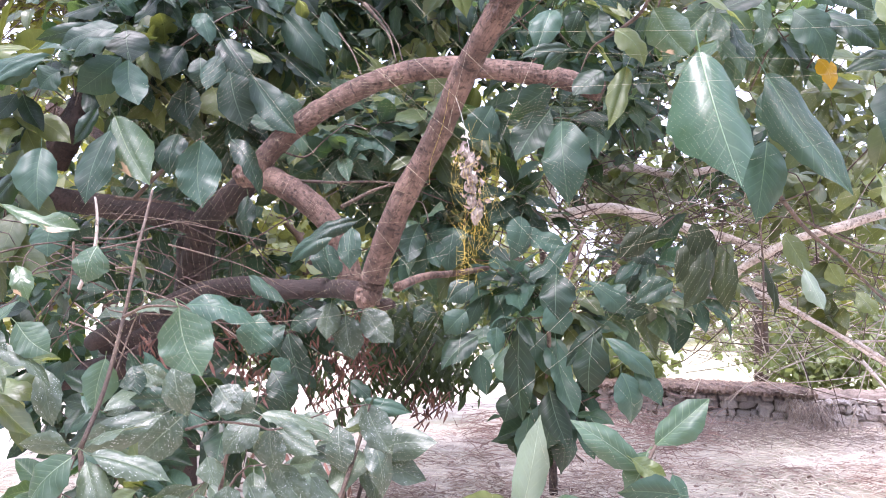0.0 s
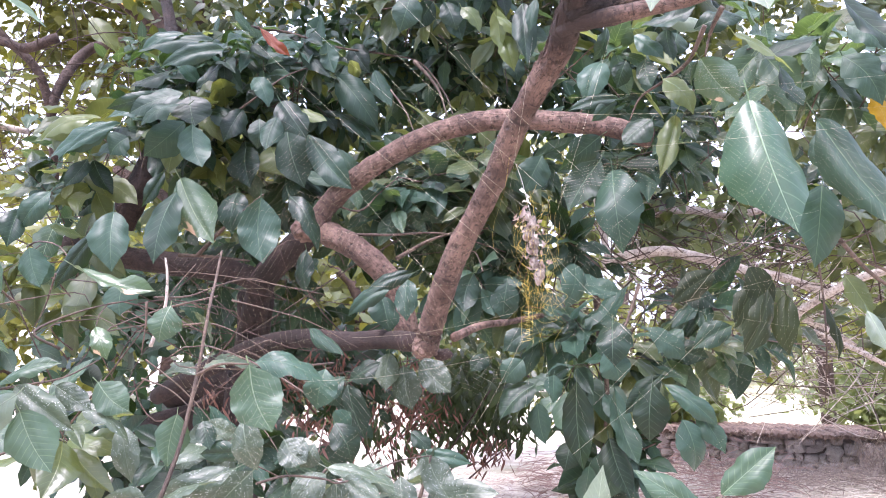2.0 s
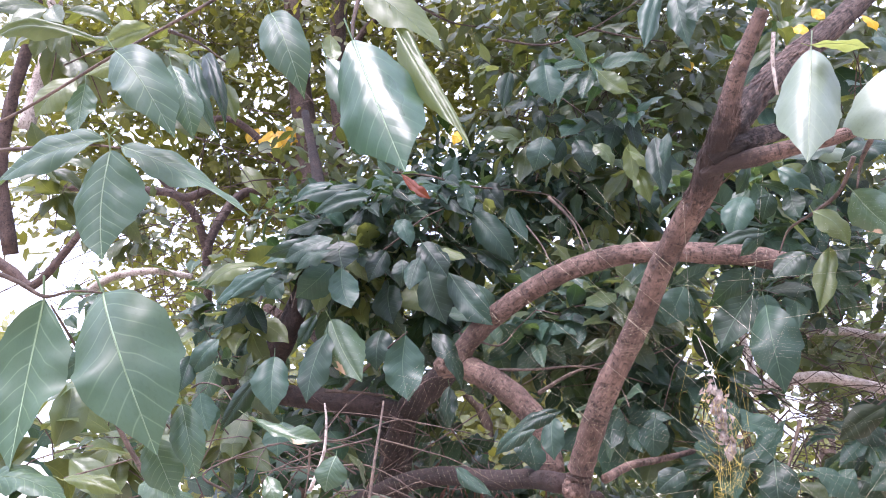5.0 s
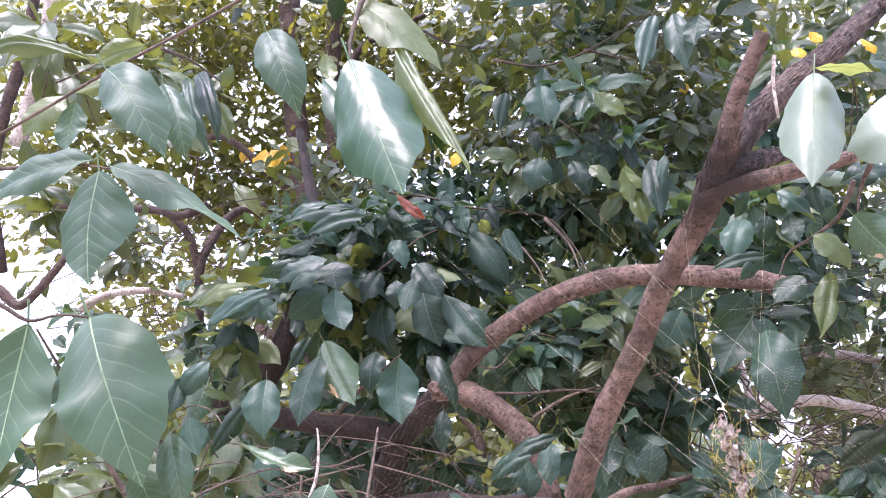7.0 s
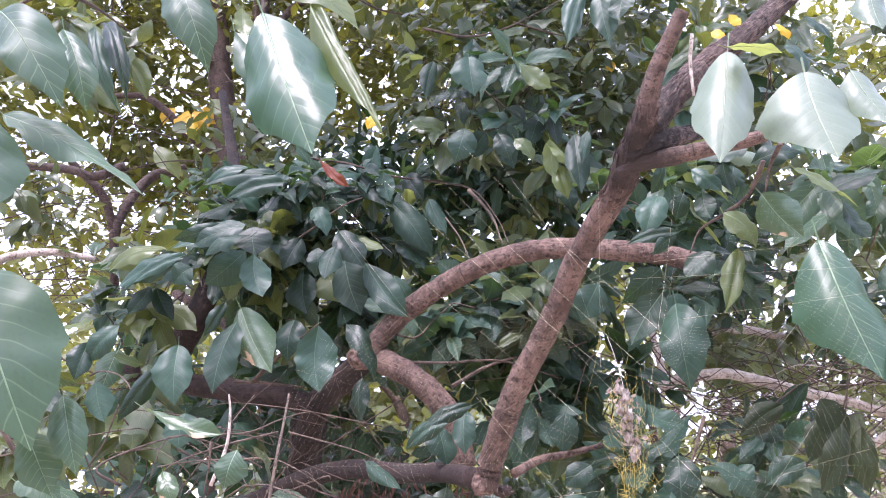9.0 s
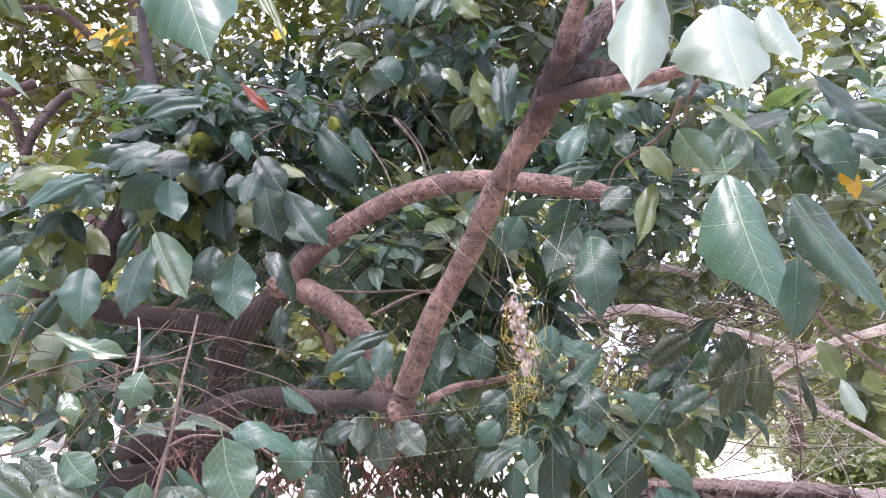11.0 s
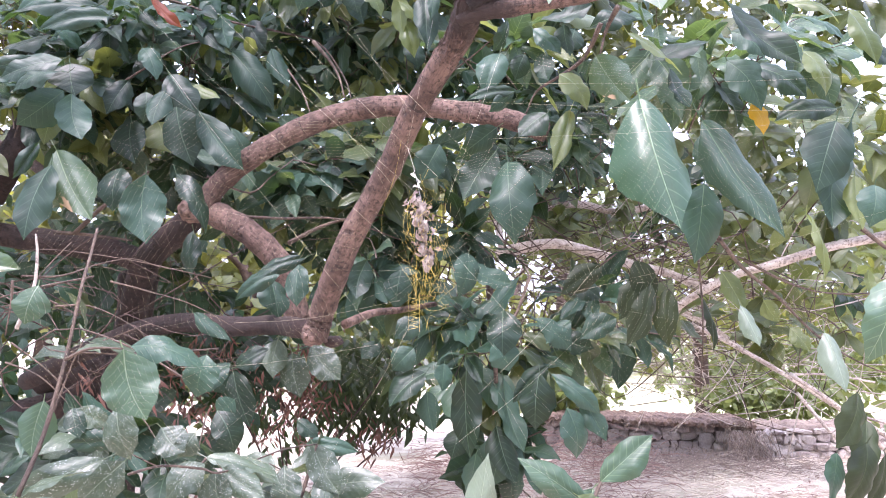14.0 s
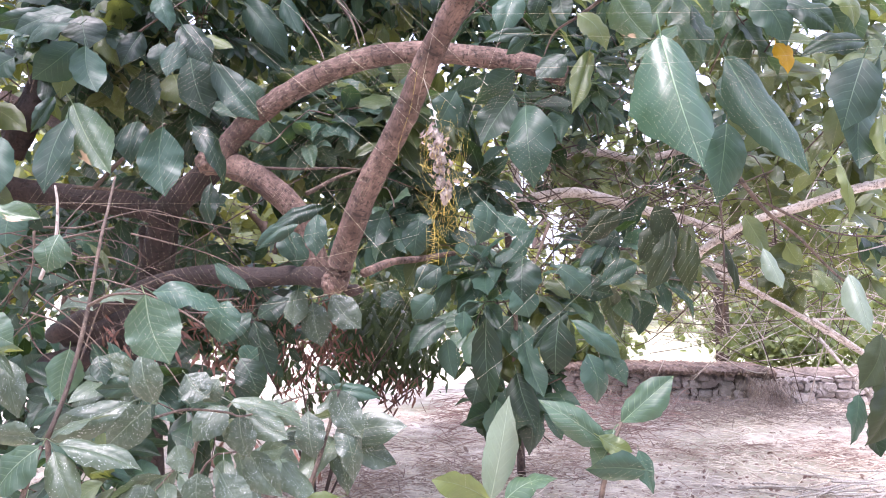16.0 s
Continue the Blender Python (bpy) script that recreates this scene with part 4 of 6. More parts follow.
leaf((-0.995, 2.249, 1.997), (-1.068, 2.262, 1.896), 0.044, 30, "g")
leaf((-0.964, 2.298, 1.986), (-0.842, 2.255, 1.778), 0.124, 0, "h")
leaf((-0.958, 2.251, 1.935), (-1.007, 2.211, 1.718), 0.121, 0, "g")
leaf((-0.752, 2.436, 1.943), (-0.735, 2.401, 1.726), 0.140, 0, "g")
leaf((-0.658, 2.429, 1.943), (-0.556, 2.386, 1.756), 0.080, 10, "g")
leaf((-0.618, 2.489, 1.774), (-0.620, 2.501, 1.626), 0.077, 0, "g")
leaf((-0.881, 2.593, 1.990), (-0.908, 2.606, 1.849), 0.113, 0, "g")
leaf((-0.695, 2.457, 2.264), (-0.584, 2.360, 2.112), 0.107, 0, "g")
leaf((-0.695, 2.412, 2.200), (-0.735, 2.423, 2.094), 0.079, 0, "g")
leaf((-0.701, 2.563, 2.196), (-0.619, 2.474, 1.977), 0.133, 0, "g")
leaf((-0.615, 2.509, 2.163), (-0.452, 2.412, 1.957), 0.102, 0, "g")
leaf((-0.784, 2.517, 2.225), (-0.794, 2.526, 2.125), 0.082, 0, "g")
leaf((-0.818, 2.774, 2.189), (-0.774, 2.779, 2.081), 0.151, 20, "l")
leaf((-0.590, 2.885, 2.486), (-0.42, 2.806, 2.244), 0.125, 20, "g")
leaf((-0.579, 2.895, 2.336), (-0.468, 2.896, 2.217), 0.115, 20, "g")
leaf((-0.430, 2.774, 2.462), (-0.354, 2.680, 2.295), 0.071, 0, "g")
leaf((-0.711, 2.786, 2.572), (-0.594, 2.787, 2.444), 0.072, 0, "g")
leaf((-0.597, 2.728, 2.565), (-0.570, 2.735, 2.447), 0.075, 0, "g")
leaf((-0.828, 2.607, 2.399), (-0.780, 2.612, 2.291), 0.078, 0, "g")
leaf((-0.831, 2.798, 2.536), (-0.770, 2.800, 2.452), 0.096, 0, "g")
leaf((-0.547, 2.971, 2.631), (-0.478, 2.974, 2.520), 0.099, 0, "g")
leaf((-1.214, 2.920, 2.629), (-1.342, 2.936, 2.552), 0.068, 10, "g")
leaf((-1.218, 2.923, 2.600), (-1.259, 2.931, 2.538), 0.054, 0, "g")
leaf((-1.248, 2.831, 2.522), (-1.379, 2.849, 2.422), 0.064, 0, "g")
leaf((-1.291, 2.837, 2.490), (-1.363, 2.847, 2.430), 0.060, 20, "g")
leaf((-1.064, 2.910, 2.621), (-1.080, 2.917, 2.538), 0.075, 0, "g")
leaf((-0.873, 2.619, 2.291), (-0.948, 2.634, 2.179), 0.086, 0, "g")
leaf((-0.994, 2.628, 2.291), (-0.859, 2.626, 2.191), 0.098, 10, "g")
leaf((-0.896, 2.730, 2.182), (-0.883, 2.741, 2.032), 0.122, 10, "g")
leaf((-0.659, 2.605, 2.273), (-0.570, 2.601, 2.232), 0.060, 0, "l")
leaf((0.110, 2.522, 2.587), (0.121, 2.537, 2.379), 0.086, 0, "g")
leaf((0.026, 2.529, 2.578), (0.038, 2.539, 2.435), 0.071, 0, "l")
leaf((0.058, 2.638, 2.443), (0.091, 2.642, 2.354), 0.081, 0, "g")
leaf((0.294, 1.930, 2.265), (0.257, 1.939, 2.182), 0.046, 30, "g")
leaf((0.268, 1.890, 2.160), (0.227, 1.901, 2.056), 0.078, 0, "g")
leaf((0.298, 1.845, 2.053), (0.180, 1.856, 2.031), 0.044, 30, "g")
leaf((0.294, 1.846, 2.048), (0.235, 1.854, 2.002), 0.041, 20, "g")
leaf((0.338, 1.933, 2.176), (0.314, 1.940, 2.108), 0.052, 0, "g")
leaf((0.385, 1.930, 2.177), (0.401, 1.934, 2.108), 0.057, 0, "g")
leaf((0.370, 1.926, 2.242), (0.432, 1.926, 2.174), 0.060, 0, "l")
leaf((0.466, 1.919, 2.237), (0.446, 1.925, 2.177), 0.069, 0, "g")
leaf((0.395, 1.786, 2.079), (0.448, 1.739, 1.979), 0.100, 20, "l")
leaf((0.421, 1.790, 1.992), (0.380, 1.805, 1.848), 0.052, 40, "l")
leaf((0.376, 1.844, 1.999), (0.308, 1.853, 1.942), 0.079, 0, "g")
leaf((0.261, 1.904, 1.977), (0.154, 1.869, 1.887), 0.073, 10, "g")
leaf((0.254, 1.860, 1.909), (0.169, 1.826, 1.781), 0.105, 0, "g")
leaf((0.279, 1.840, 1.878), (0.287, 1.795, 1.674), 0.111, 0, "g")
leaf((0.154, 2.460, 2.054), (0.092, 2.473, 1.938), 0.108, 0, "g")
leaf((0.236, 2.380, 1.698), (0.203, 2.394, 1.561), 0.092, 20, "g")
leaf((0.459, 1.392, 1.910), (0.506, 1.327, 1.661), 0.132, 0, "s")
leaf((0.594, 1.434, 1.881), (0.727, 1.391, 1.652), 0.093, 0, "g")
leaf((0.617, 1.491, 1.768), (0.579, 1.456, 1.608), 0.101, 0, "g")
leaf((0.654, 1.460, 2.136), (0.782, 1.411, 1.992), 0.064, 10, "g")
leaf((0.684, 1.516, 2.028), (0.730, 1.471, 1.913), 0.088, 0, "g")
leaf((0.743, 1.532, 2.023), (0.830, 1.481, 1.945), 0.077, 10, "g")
leaf((0.812, 1.456, 2.030), (0.829, 1.412, 1.928), 0.079, 0, "l")
leaf((0.906, 1.507, 1.930), (0.780, 1.519, 1.903), 0.068, 10, "g")
leaf((0.455, 1.680, 2.089), (0.518, 1.634, 1.975), 0.089, 0, "h")
leaf((0.542, 1.718, 2.157), (0.667, 1.716, 2.059), 0.071, 20, "l")
leaf((0.635, 1.717, 2.080), (0.685, 1.721, 1.985), 0.054, 0, "g")
leaf((0.757, 1.653, 2.142), (0.833, 1.652, 2.082), 0.071, 10, "g")
leaf((0.815, 1.500, 2.116), (0.921, 1.495, 2.070), 0.046, 20, "g")
leaf((0.826, 1.545, 2.165), (0.940, 1.540, 2.121), 0.053, 20, "l")
leaf((0.871, 1.396, 2.093), (0.928, 1.401, 1.986), 0.067, 0, "l")
leaf((0.904, 1.398, 2.037), (0.968, 1.398, 1.984), 0.060, 0, "g")
leaf((1.131, 1.887, 2.001), (1.081, 1.905, 1.819), 0.132, 0, "g")
leaf((1.231, 1.977, 2.041), (1.181, 2.004, 1.737), 0.128, 20, "g")
leaf((1.007, 2.090, 2.097), (1.041, 2.094, 2.012), 0.066, 0, "y")
leaf((0.751, 1.819, 1.946), (0.768, 1.825, 1.851), 0.060, 0, "g")
leaf((0.984, 1.513, 1.773), (0.973, 1.521, 1.686), 0.071, 0, "g")
leaf((1.003, 1.815, 1.751), (1.045, 1.825, 1.588), 0.043, 20, "l")
leaf((1.178, 1.894, 1.861), (1.199, 1.903, 1.724), 0.061, 10, "l")
leaf((0.967, 2.229, 1.636), (1.037, 2.233, 1.518), 0.070, 10, "l")
leaf((1.333, 2.101, 1.638), (1.353, 2.105, 1.566), 0.044, 0, "l")
leaf((0.646, 0.952, 1.562), (0.604, 0.964, 1.447), 0.065, 0, "g")
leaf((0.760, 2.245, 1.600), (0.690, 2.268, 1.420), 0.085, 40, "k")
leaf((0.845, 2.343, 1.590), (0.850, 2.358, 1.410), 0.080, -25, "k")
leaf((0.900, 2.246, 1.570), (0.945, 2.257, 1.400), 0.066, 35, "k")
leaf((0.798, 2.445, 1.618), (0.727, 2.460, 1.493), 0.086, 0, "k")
leaf((-0.462, 2.360, 1.347), (-0.402, 2.317, 1.190), 0.085, 0, "g")
leaf((-0.388, 1.159, 1.462), (-0.341, 1.122, 1.367), 0.082, 5, "b")
leaf((-0.403, 1.240, 1.464), (-0.285, 1.234, 1.422), 0.058, 30, "g")
leaf((-0.297, 1.283, 1.448), (-0.314, 1.290, 1.380), 0.060, 10, "g")
leaf((-0.450, 2.256, 1.376), (-0.539, 2.270, 1.284), 0.073, 0, "g")
leaf((-0.434, 2.256, 1.366), (-0.342, 2.245, 1.417), 0.077, 20, "g")
leaf((-0.331, 2.343, 1.439), (-0.346, 2.353, 1.327), 0.082, 0, "u")
leaf((-0.289, 2.343, 1.400), (-0.264, 2.351, 1.268), 0.096, 0, "u")
leaf((-0.232, 2.337, 1.423), (-0.146, 2.338, 1.321), 0.096, 0, "u")
leaf((-0.378, 1.753, 1.304), (-0.333, 1.716, 1.219), 0.075, 0, "g")
leaf((-0.379, 1.954, 1.307), (-0.425, 1.961, 1.272), 0.058, 20, "g")
leaf((-0.476, 1.405, 1.352), (-0.441, 1.379, 1.267), 0.063, 0, "u")
leaf((-0.490, 1.462, 1.286), (-0.581, 1.469, 1.282), 0.039, 10, "g")
leaf((-0.625, 1.466, 1.358), (-0.629, 1.433, 1.265), 0.062, 10, "b")
leaf((-0.573, 1.463, 1.345), (-0.561, 1.467, 1.290), 0.039, 10, "g")
leaf((-0.588, 1.515, 1.338), (-0.518, 1.512, 1.313), 0.040, 20, "u")
leaf((-0.425, 1.204, 1.300), (-0.541, 1.166, 1.255), 0.050, 30, "u")
leaf((-0.412, 1.254, 1.287), (-0.472, 1.233, 1.229), 0.066, 0, "u")
leaf((-0.312, 1.349, 1.264), (-0.375, 1.359, 1.204), 0.062, 0, "u")
leaf((-0.289, 1.328, 1.256), (-0.266, 1.291, 1.194), 0.056, 0, "u")
leaf((-0.281, 1.347, 1.258), (-0.211, 1.346, 1.208), 0.053, 10, "u")
leaf((-0.313, 1.369, 1.271), (-0.195, 1.362, 1.239), 0.046, 20, "u")
leaf((-0.442, 1.558, 1.296), (-0.396, 1.558, 1.249), 0.071, 20, "u")
leaf((-0.377, 1.554, 1.286), (-0.409, 1.560, 1.240), 0.050, 10, "u")
leaf((-0.035, 2.321, 1.430), (-0.087, 2.329, 1.381), 0.056, 0, "g")
leaf((0.066, 2.264, 1.416), (0.005, 2.274, 1.351), 0.077, 0, "g")
leaf((0.099, 2.267, 1.345), (-0.004, 2.242, 1.250), 0.093, 0, "g")
leaf((0.105, 2.271, 1.291), (0.124, 2.279, 1.175), 0.068, 0, "g")
leaf((0.157, 2.312, 1.368), (0.151, 2.318, 1.286), 0.063, 0, "g")
leaf((0.222, 2.308, 1.348), (0.229, 2.277, 1.101), 0.095, 0, "g")
leaf((0.210, 2.424, 1.163), (0.187, 2.433, 1.070), 0.084, 10, "g")
leaf((0.294, 2.195, 1.444), (0.332, 2.199, 1.353), 0.101, 0, "g")
leaf((0.325, 2.505, 1.299), (0.380, 2.515, 1.127), 0.099, 20, "g")
leaf((0.365, 2.515, 1.142), (0.324, 2.532, 0.963), 0.124, 30, "g")
leaf((0.330, 2.465, 1.163), (0.391, 2.475, 0.981), 0.105, 20, "g")
leaf((0.262, 2.426, 1.088), (0.232, 2.439, 0.954), 0.081, 20, "g")
leaf((0.342, 2.402, 1.325), (0.408, 2.415, 1.091), 0.077, 20, "g")
leaf((0.417, 2.193, 1.350), (0.396, 2.156, 1.197), 0.100, 0, "g")
leaf((0.449, 2.191, 1.344), (0.574, 2.139, 1.237), 0.060, 10, "g")
leaf((0.482, 2.145, 1.255), (0.496, 2.104, 1.126), 0.098, 0, "g")
leaf((0.534, 2.190, 1.278), (0.604, 2.194, 1.155), 0.067, 10, "g")
leaf((0.459, 2.289, 1.362), (0.358, 2.305, 1.253), 0.069, 0, "g")
leaf((0.088, 2.307, 1.499), (0.011, 2.317, 1.440), 0.074, 10, "g")
leaf((0.219, 2.384, 1.667), (0.371, 2.377, 1.606), 0.080, 10, "g")
leaf((0.322, 2.237, 1.523), (0.314, 2.207, 1.390), 0.102, 0, "g")
leaf((0.422, 2.281, 1.500), (0.528, 2.281, 1.405), 0.076, 0, "g")
leaf((0.580, 2.462, 1.603), (0.669, 2.459, 1.557), 0.087, 10, "g")
leaf((0.688, 2.362, 1.500), (0.578, 2.375, 1.435), 0.080, 10, "g")
leaf((0.547, 2.373, 1.493), (0.475, 2.384, 1.421), 0.072, 0, "g")
leaf((0.032, 2.500, 1.652), (0.015, 2.511, 1.527), 0.095, 10, "g")
leaf((-0.075, 2.505, 1.687), (-0.110, 2.518, 1.562), 0.087, 10, "g")
leaf((-0.582, 1.326, 1.561), (-0.592, 1.302, 1.498), 0.065, 0, "b")
leaf((-0.229, 2.116, 1.665), (-0.373, 2.132, 1.610), 0.049, 10, "g")
leaf((-0.293, 2.174, 1.634), (-0.427, 2.191, 1.551), 0.056, 10, "g")
leaf((-0.352, 2.331, 1.613), (-0.328, 2.338, 1.498), 0.102, 20, "g")
leaf((-0.553, 2.253, 1.517), (-0.449, 2.251, 1.439), 0.051, 10, "g")
leaf((-0.264, 2.271, 1.656), (-0.270, 2.281, 1.534), 0.074, 0, "g")
leaf((-1.034, 2.879, 1.694), (-1.019, 2.892, 1.518), 0.103, 20, "g")
leaf((-1.188, 2.894, 1.654), (-1.139, 2.899, 1.538), 0.098, 20, "g")
leaf((-0.482, 1.041, 1.273), (-0.518, 0.994, 1.222), 0.060, 0, "b")
leaf((-0.480, 1.072, 1.258), (-0.434, 1.031, 1.187), 0.043, 10, "u")
leaf((-0.475, 1.071, 1.267), (-0.363, 1.067, 1.231), 0.043, 20, "u")
leaf((-0.502, 1.072, 1.277), (-0.574, 1.075, 1.281), 0.038, 20, "u")
leaf((-0.510, 1.123, 1.266), (-0.415, 1.118, 1.298), 0.038, 30, "u")
leaf((-0.172, 1.759, 1.232), (-0.109, 1.729, 1.127), 0.072, 0, "u")
leaf((-0.161, 1.761, 1.164), (-0.131, 1.733, 1.029), 0.065, 0, "u")
leaf((-0.232, 1.763, 1.183), (-0.216, 1.735, 1.082), 0.070, 0, "u")
leaf((-0.190, 1.811, 1.222), (-0.072, 1.806, 1.202), 0.044, 20, "g")
leaf((-0.223, 1.911, 1.262), (-0.173, 1.910, 1.218), 0.047, 10, "g")
leaf((-0.391, 1.319, 1.210), (-0.372, 1.320, 1.161), 0.045, 10, "u")
leaf((-0.343, 1.268, 1.176), (-0.342, 1.269, 1.116), 0.056, 10, "u")
leaf((-0.307, 1.266, 1.175), (-0.260, 1.266, 1.114), 0.056, 10, "u")
leaf((-0.405, 1.221, 1.172), (-0.427, 1.223, 1.128), 0.047, 10, "u")
leaf((-0.619, 1.225, 1.367), (-0.602, 1.227, 1.275), 0.045, 10, "u")
leaf((-0.282, 1.413, 1.254), (-0.192, 1.410, 1.213), 0.049, 20, "u")
leaf((-0.283, 1.365, 1.186), (-0.226, 1.364, 1.107), 0.059, 10, "u")
leaf((-0.233, 1.414, 1.153), (-0.174, 1.413, 1.082), 0.057, 10, "u")
leaf((0.137, 1.419, 1.075), (0.183, 1.493, 1.249), 0.063, 0, "p", sapling)
leaf((0.137, 1.399, 1.081), (0.031, 1.403, 1.119), 0.056, 20, "l", sapling)
leaf((0.159, 1.398, 1.079), (0.256, 1.393, 1.118), 0.060, 20, "b", sapling)
leaf((0.347, 1.388, 1.172), (0.222, 1.391, 1.259), 0.056, 20, "b", forked_sapling)
leaf((0.361, 1.406, 1.200), (0.321, 1.410, 1.123), 0.059, 30, "b", forked_sapling)
leaf((0.370, 1.385, 1.216), (0.447, 1.330, 1.306), 0.061, 0, "b", forked_sapling)
leaf((0.381, 1.286, 1.157), (0.282, 1.291, 1.159), 0.056, 20, "g", forked_sapling)
leaf((0.376, 1.306, 1.184), (0.400, 1.307, 1.110), 0.040, 10, "g", forked_sapling)
leaf((0.324, 1.368, 1.197), (0.383, 1.366, 1.168), 0.036, 20, "l", forked_sapling)
leaf((-0.124, 1.310, 1.120), (-0.199, 1.313, 1.098), 0.050, 20, "l")
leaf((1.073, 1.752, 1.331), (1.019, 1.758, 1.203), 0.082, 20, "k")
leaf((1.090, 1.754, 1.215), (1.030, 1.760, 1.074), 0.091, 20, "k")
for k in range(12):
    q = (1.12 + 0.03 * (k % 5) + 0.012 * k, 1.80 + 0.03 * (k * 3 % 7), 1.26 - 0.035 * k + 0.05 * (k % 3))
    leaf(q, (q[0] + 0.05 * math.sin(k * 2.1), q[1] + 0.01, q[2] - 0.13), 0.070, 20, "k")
leaf((0.895, 1.955, 1.533), (0.943, 1.955, 1.429), 0.050, 10, "p")
leaf((1.056, 1.849, 1.465), (1.105, 1.851, 1.320), 0.066, 10, "p")
leaf((1.125, 2.147, 1.472), (1.181, 2.146, 1.405), 0.058, 10, "l")
leaf((1.147, 2.344, 1.554), (1.194, 2.343, 1.487), 0.059, 10, "l")
leaf((1.190, 2.052, 1.140), (1.165, 2.057, 1.005), 0.074, 20, "g")
leaf((1.227, 2.051, 1.109), (1.247, 2.054, 0.973), 0.080, 20, "g")
leaf((1.266, 2.047, 1.199), (1.234, 2.052, 1.079), 0.080, 20, "g")
leaf((-0.367, 0.786, 2.081), (-0.311, 0.792, 1.905), 0.112, 5, "s")
leaf((-0.500, 0.821, 2.161), (-0.451, 0.824, 2.028), 0.065, 0, "g")
leaf((-0.436, 0.870, 2.106), (-0.379, 0.918, 1.974), 0.061, 30, "g")
leaf((-0.318, 0.820, 2.113), (-0.246, 0.877, 1.959), 0.041, 40, "l")
leaf((-0.377, 0.838, 2.198), (-0.274, 0.884, 2.110), 0.077, 20, "l")
leaf((-0.486, 1.016, 2.233), (-0.483, 1.027, 2.192), 0.032, 10, "l")
leaf((-0.686, 0.746, 2.089), (-0.607, 0.764, 1.967), 0.077, 0, "g")
leaf((-0.668, 0.848, 2.118), (-0.649, 0.879, 2.015), 0.051, 30, "g")
leaf((-0.735, 0.778, 2.126), (-0.876, 0.746, 2.129), 0.030, 20, "l")
leaf((-0.719, 0.868, 2.199), (-0.793, 0.858, 2.172), 0.038, 20, "l")
leaf((-0.765, 0.871, 2.150), (-0.825, 0.863, 2.130), 0.031, 20, "l")
leaf((-0.806, 0.821, 2.103), (-0.870, 0.821, 2.050), 0.056, 20, "l")
leaf((-0.823, 0.866, 2.118), (-0.845, 0.881, 2.045), 0.050, 0, "g")
leaf((-0.860, 0.950, 2.169), (-0.791, 0.972, 2.144), 0.042, 20, "g")
leaf((-0.810, 1.139, 2.296), (-0.776, 1.186, 2.150), 0.037, 20, "g")
leaf((-0.789, 1.142, 2.304), (-0.768, 1.181, 2.172), 0.037, 20, "g")
leaf((-0.647, 0.689, 1.936), (-0.782, 0.675, 1.878), 0.077, 10, "b")
leaf((-0.629, 0.677, 1.915), (-0.632, 0.679, 1.785), 0.087, 0, "b")
leaf((-0.688, 0.778, 1.966), (-0.535, 0.835, 1.876), 0.060, 10, "g")
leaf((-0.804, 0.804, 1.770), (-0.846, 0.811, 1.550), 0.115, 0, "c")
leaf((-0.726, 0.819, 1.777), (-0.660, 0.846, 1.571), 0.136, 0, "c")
leaf((-0.650, 0.833, 1.588), (-0.629, 0.857, 1.516), 0.052, 10, "g")
leaf((-0.608, 0.832, 1.629), (-0.601, 0.857, 1.538), 0.043, 20, "g")
leaf((-0.958, 1.868, 1.819), (-0.979, 1.902, 1.671), 0.099, 0, "g")
leaf((-1.007, 1.871, 1.767), (-1.117, 1.883, 1.630), 0.051, 20, "g")
leaf((-0.972, 1.962, 1.652), (-0.994, 1.981, 1.562), 0.102, 20, "g")
leaf((-0.759, 1.325, 1.636), (-0.630, 1.366, 1.590), 0.039, 20, "h")
leaf((-0.814, 0.756, 1.542), (-0.727, 0.783, 1.514), 0.048, 10, "g")
leaf((-0.904, 1.003, 1.534), (-0.818, 1.028, 1.512), 0.033, 20, "l")
leaf((-0.728, 0.938, 1.528), (-0.677, 0.956, 1.502), 0.050, 20, "g")
leaf((-1.111, 1.318, 1.770), (-1.182, 1.315, 1.723), 0.049, 20, "g")
leaf((0.115, 1.953, 2.792), (0.067, 1.981, 2.643), 0.067, 10, "g")
leaf((0.166, 1.963, 2.794), (0.190, 2.008, 2.646), 0.073, 0, "g")
leaf((0.225, 1.886, 2.736), (0.207, 1.902, 2.661), 0.072, 0, "g")
leaf((-0.267, 2.543, 2.642), (-0.311, 2.564, 2.522), 0.104, 0, "g")
leaf((-0.157, 2.666, 2.666), (-0.120, 2.699, 2.573), 0.087, 0, "g")
leaf((-0.023, 2.754, 2.847), (-0.008, 2.775, 2.780), 0.082, 0, "g")
leaf((-0.244, 2.483, 2.887), (-0.230, 2.521, 2.754), 0.128, 20, "g")
leaf((-0.378, 2.552, 2.913), (-0.416, 2.579, 2.781), 0.072, 10, "g")
leaf((0.149, 2.443, 2.567), (0.126, 2.465, 2.463), 0.041, 0, "g")
leaf((-0.061, 2.529, 2.864), (0.043, 2.571, 2.791), 0.073, 10, "l")
leaf((-0.096, 2.588, 2.611), (-0.036, 2.623, 2.532), 0.077, 10, "l")
leaf((0.020, 2.525, 2.549), (0.090, 2.559, 2.480), 0.075, 10, "l")
leaf((0.046, 2.547, 2.488), (0.078, 2.584, 2.375), 0.067, 10, "l")
leaf((-1.139, 2.267, 2.158), (-1.331, 2.255, 2.043), 0.063, 20, "g")
leaf((-1.324, 2.425, 2.206), (-1.477, 2.403, 2.162), 0.073, 20, "l")
leaf((-1.041, 2.364, 2.272), (-1.223, 2.336, 2.227), 0.058, 20, "g")
leaf((-0.795, 2.554, 2.559), (-0.70, 2.60, 2.470), 0.038, 0, "o")
leaf((-2.520, 5.081, 3.962), (-2.590, 5.104, 3.814), 0.129, 0, "y")
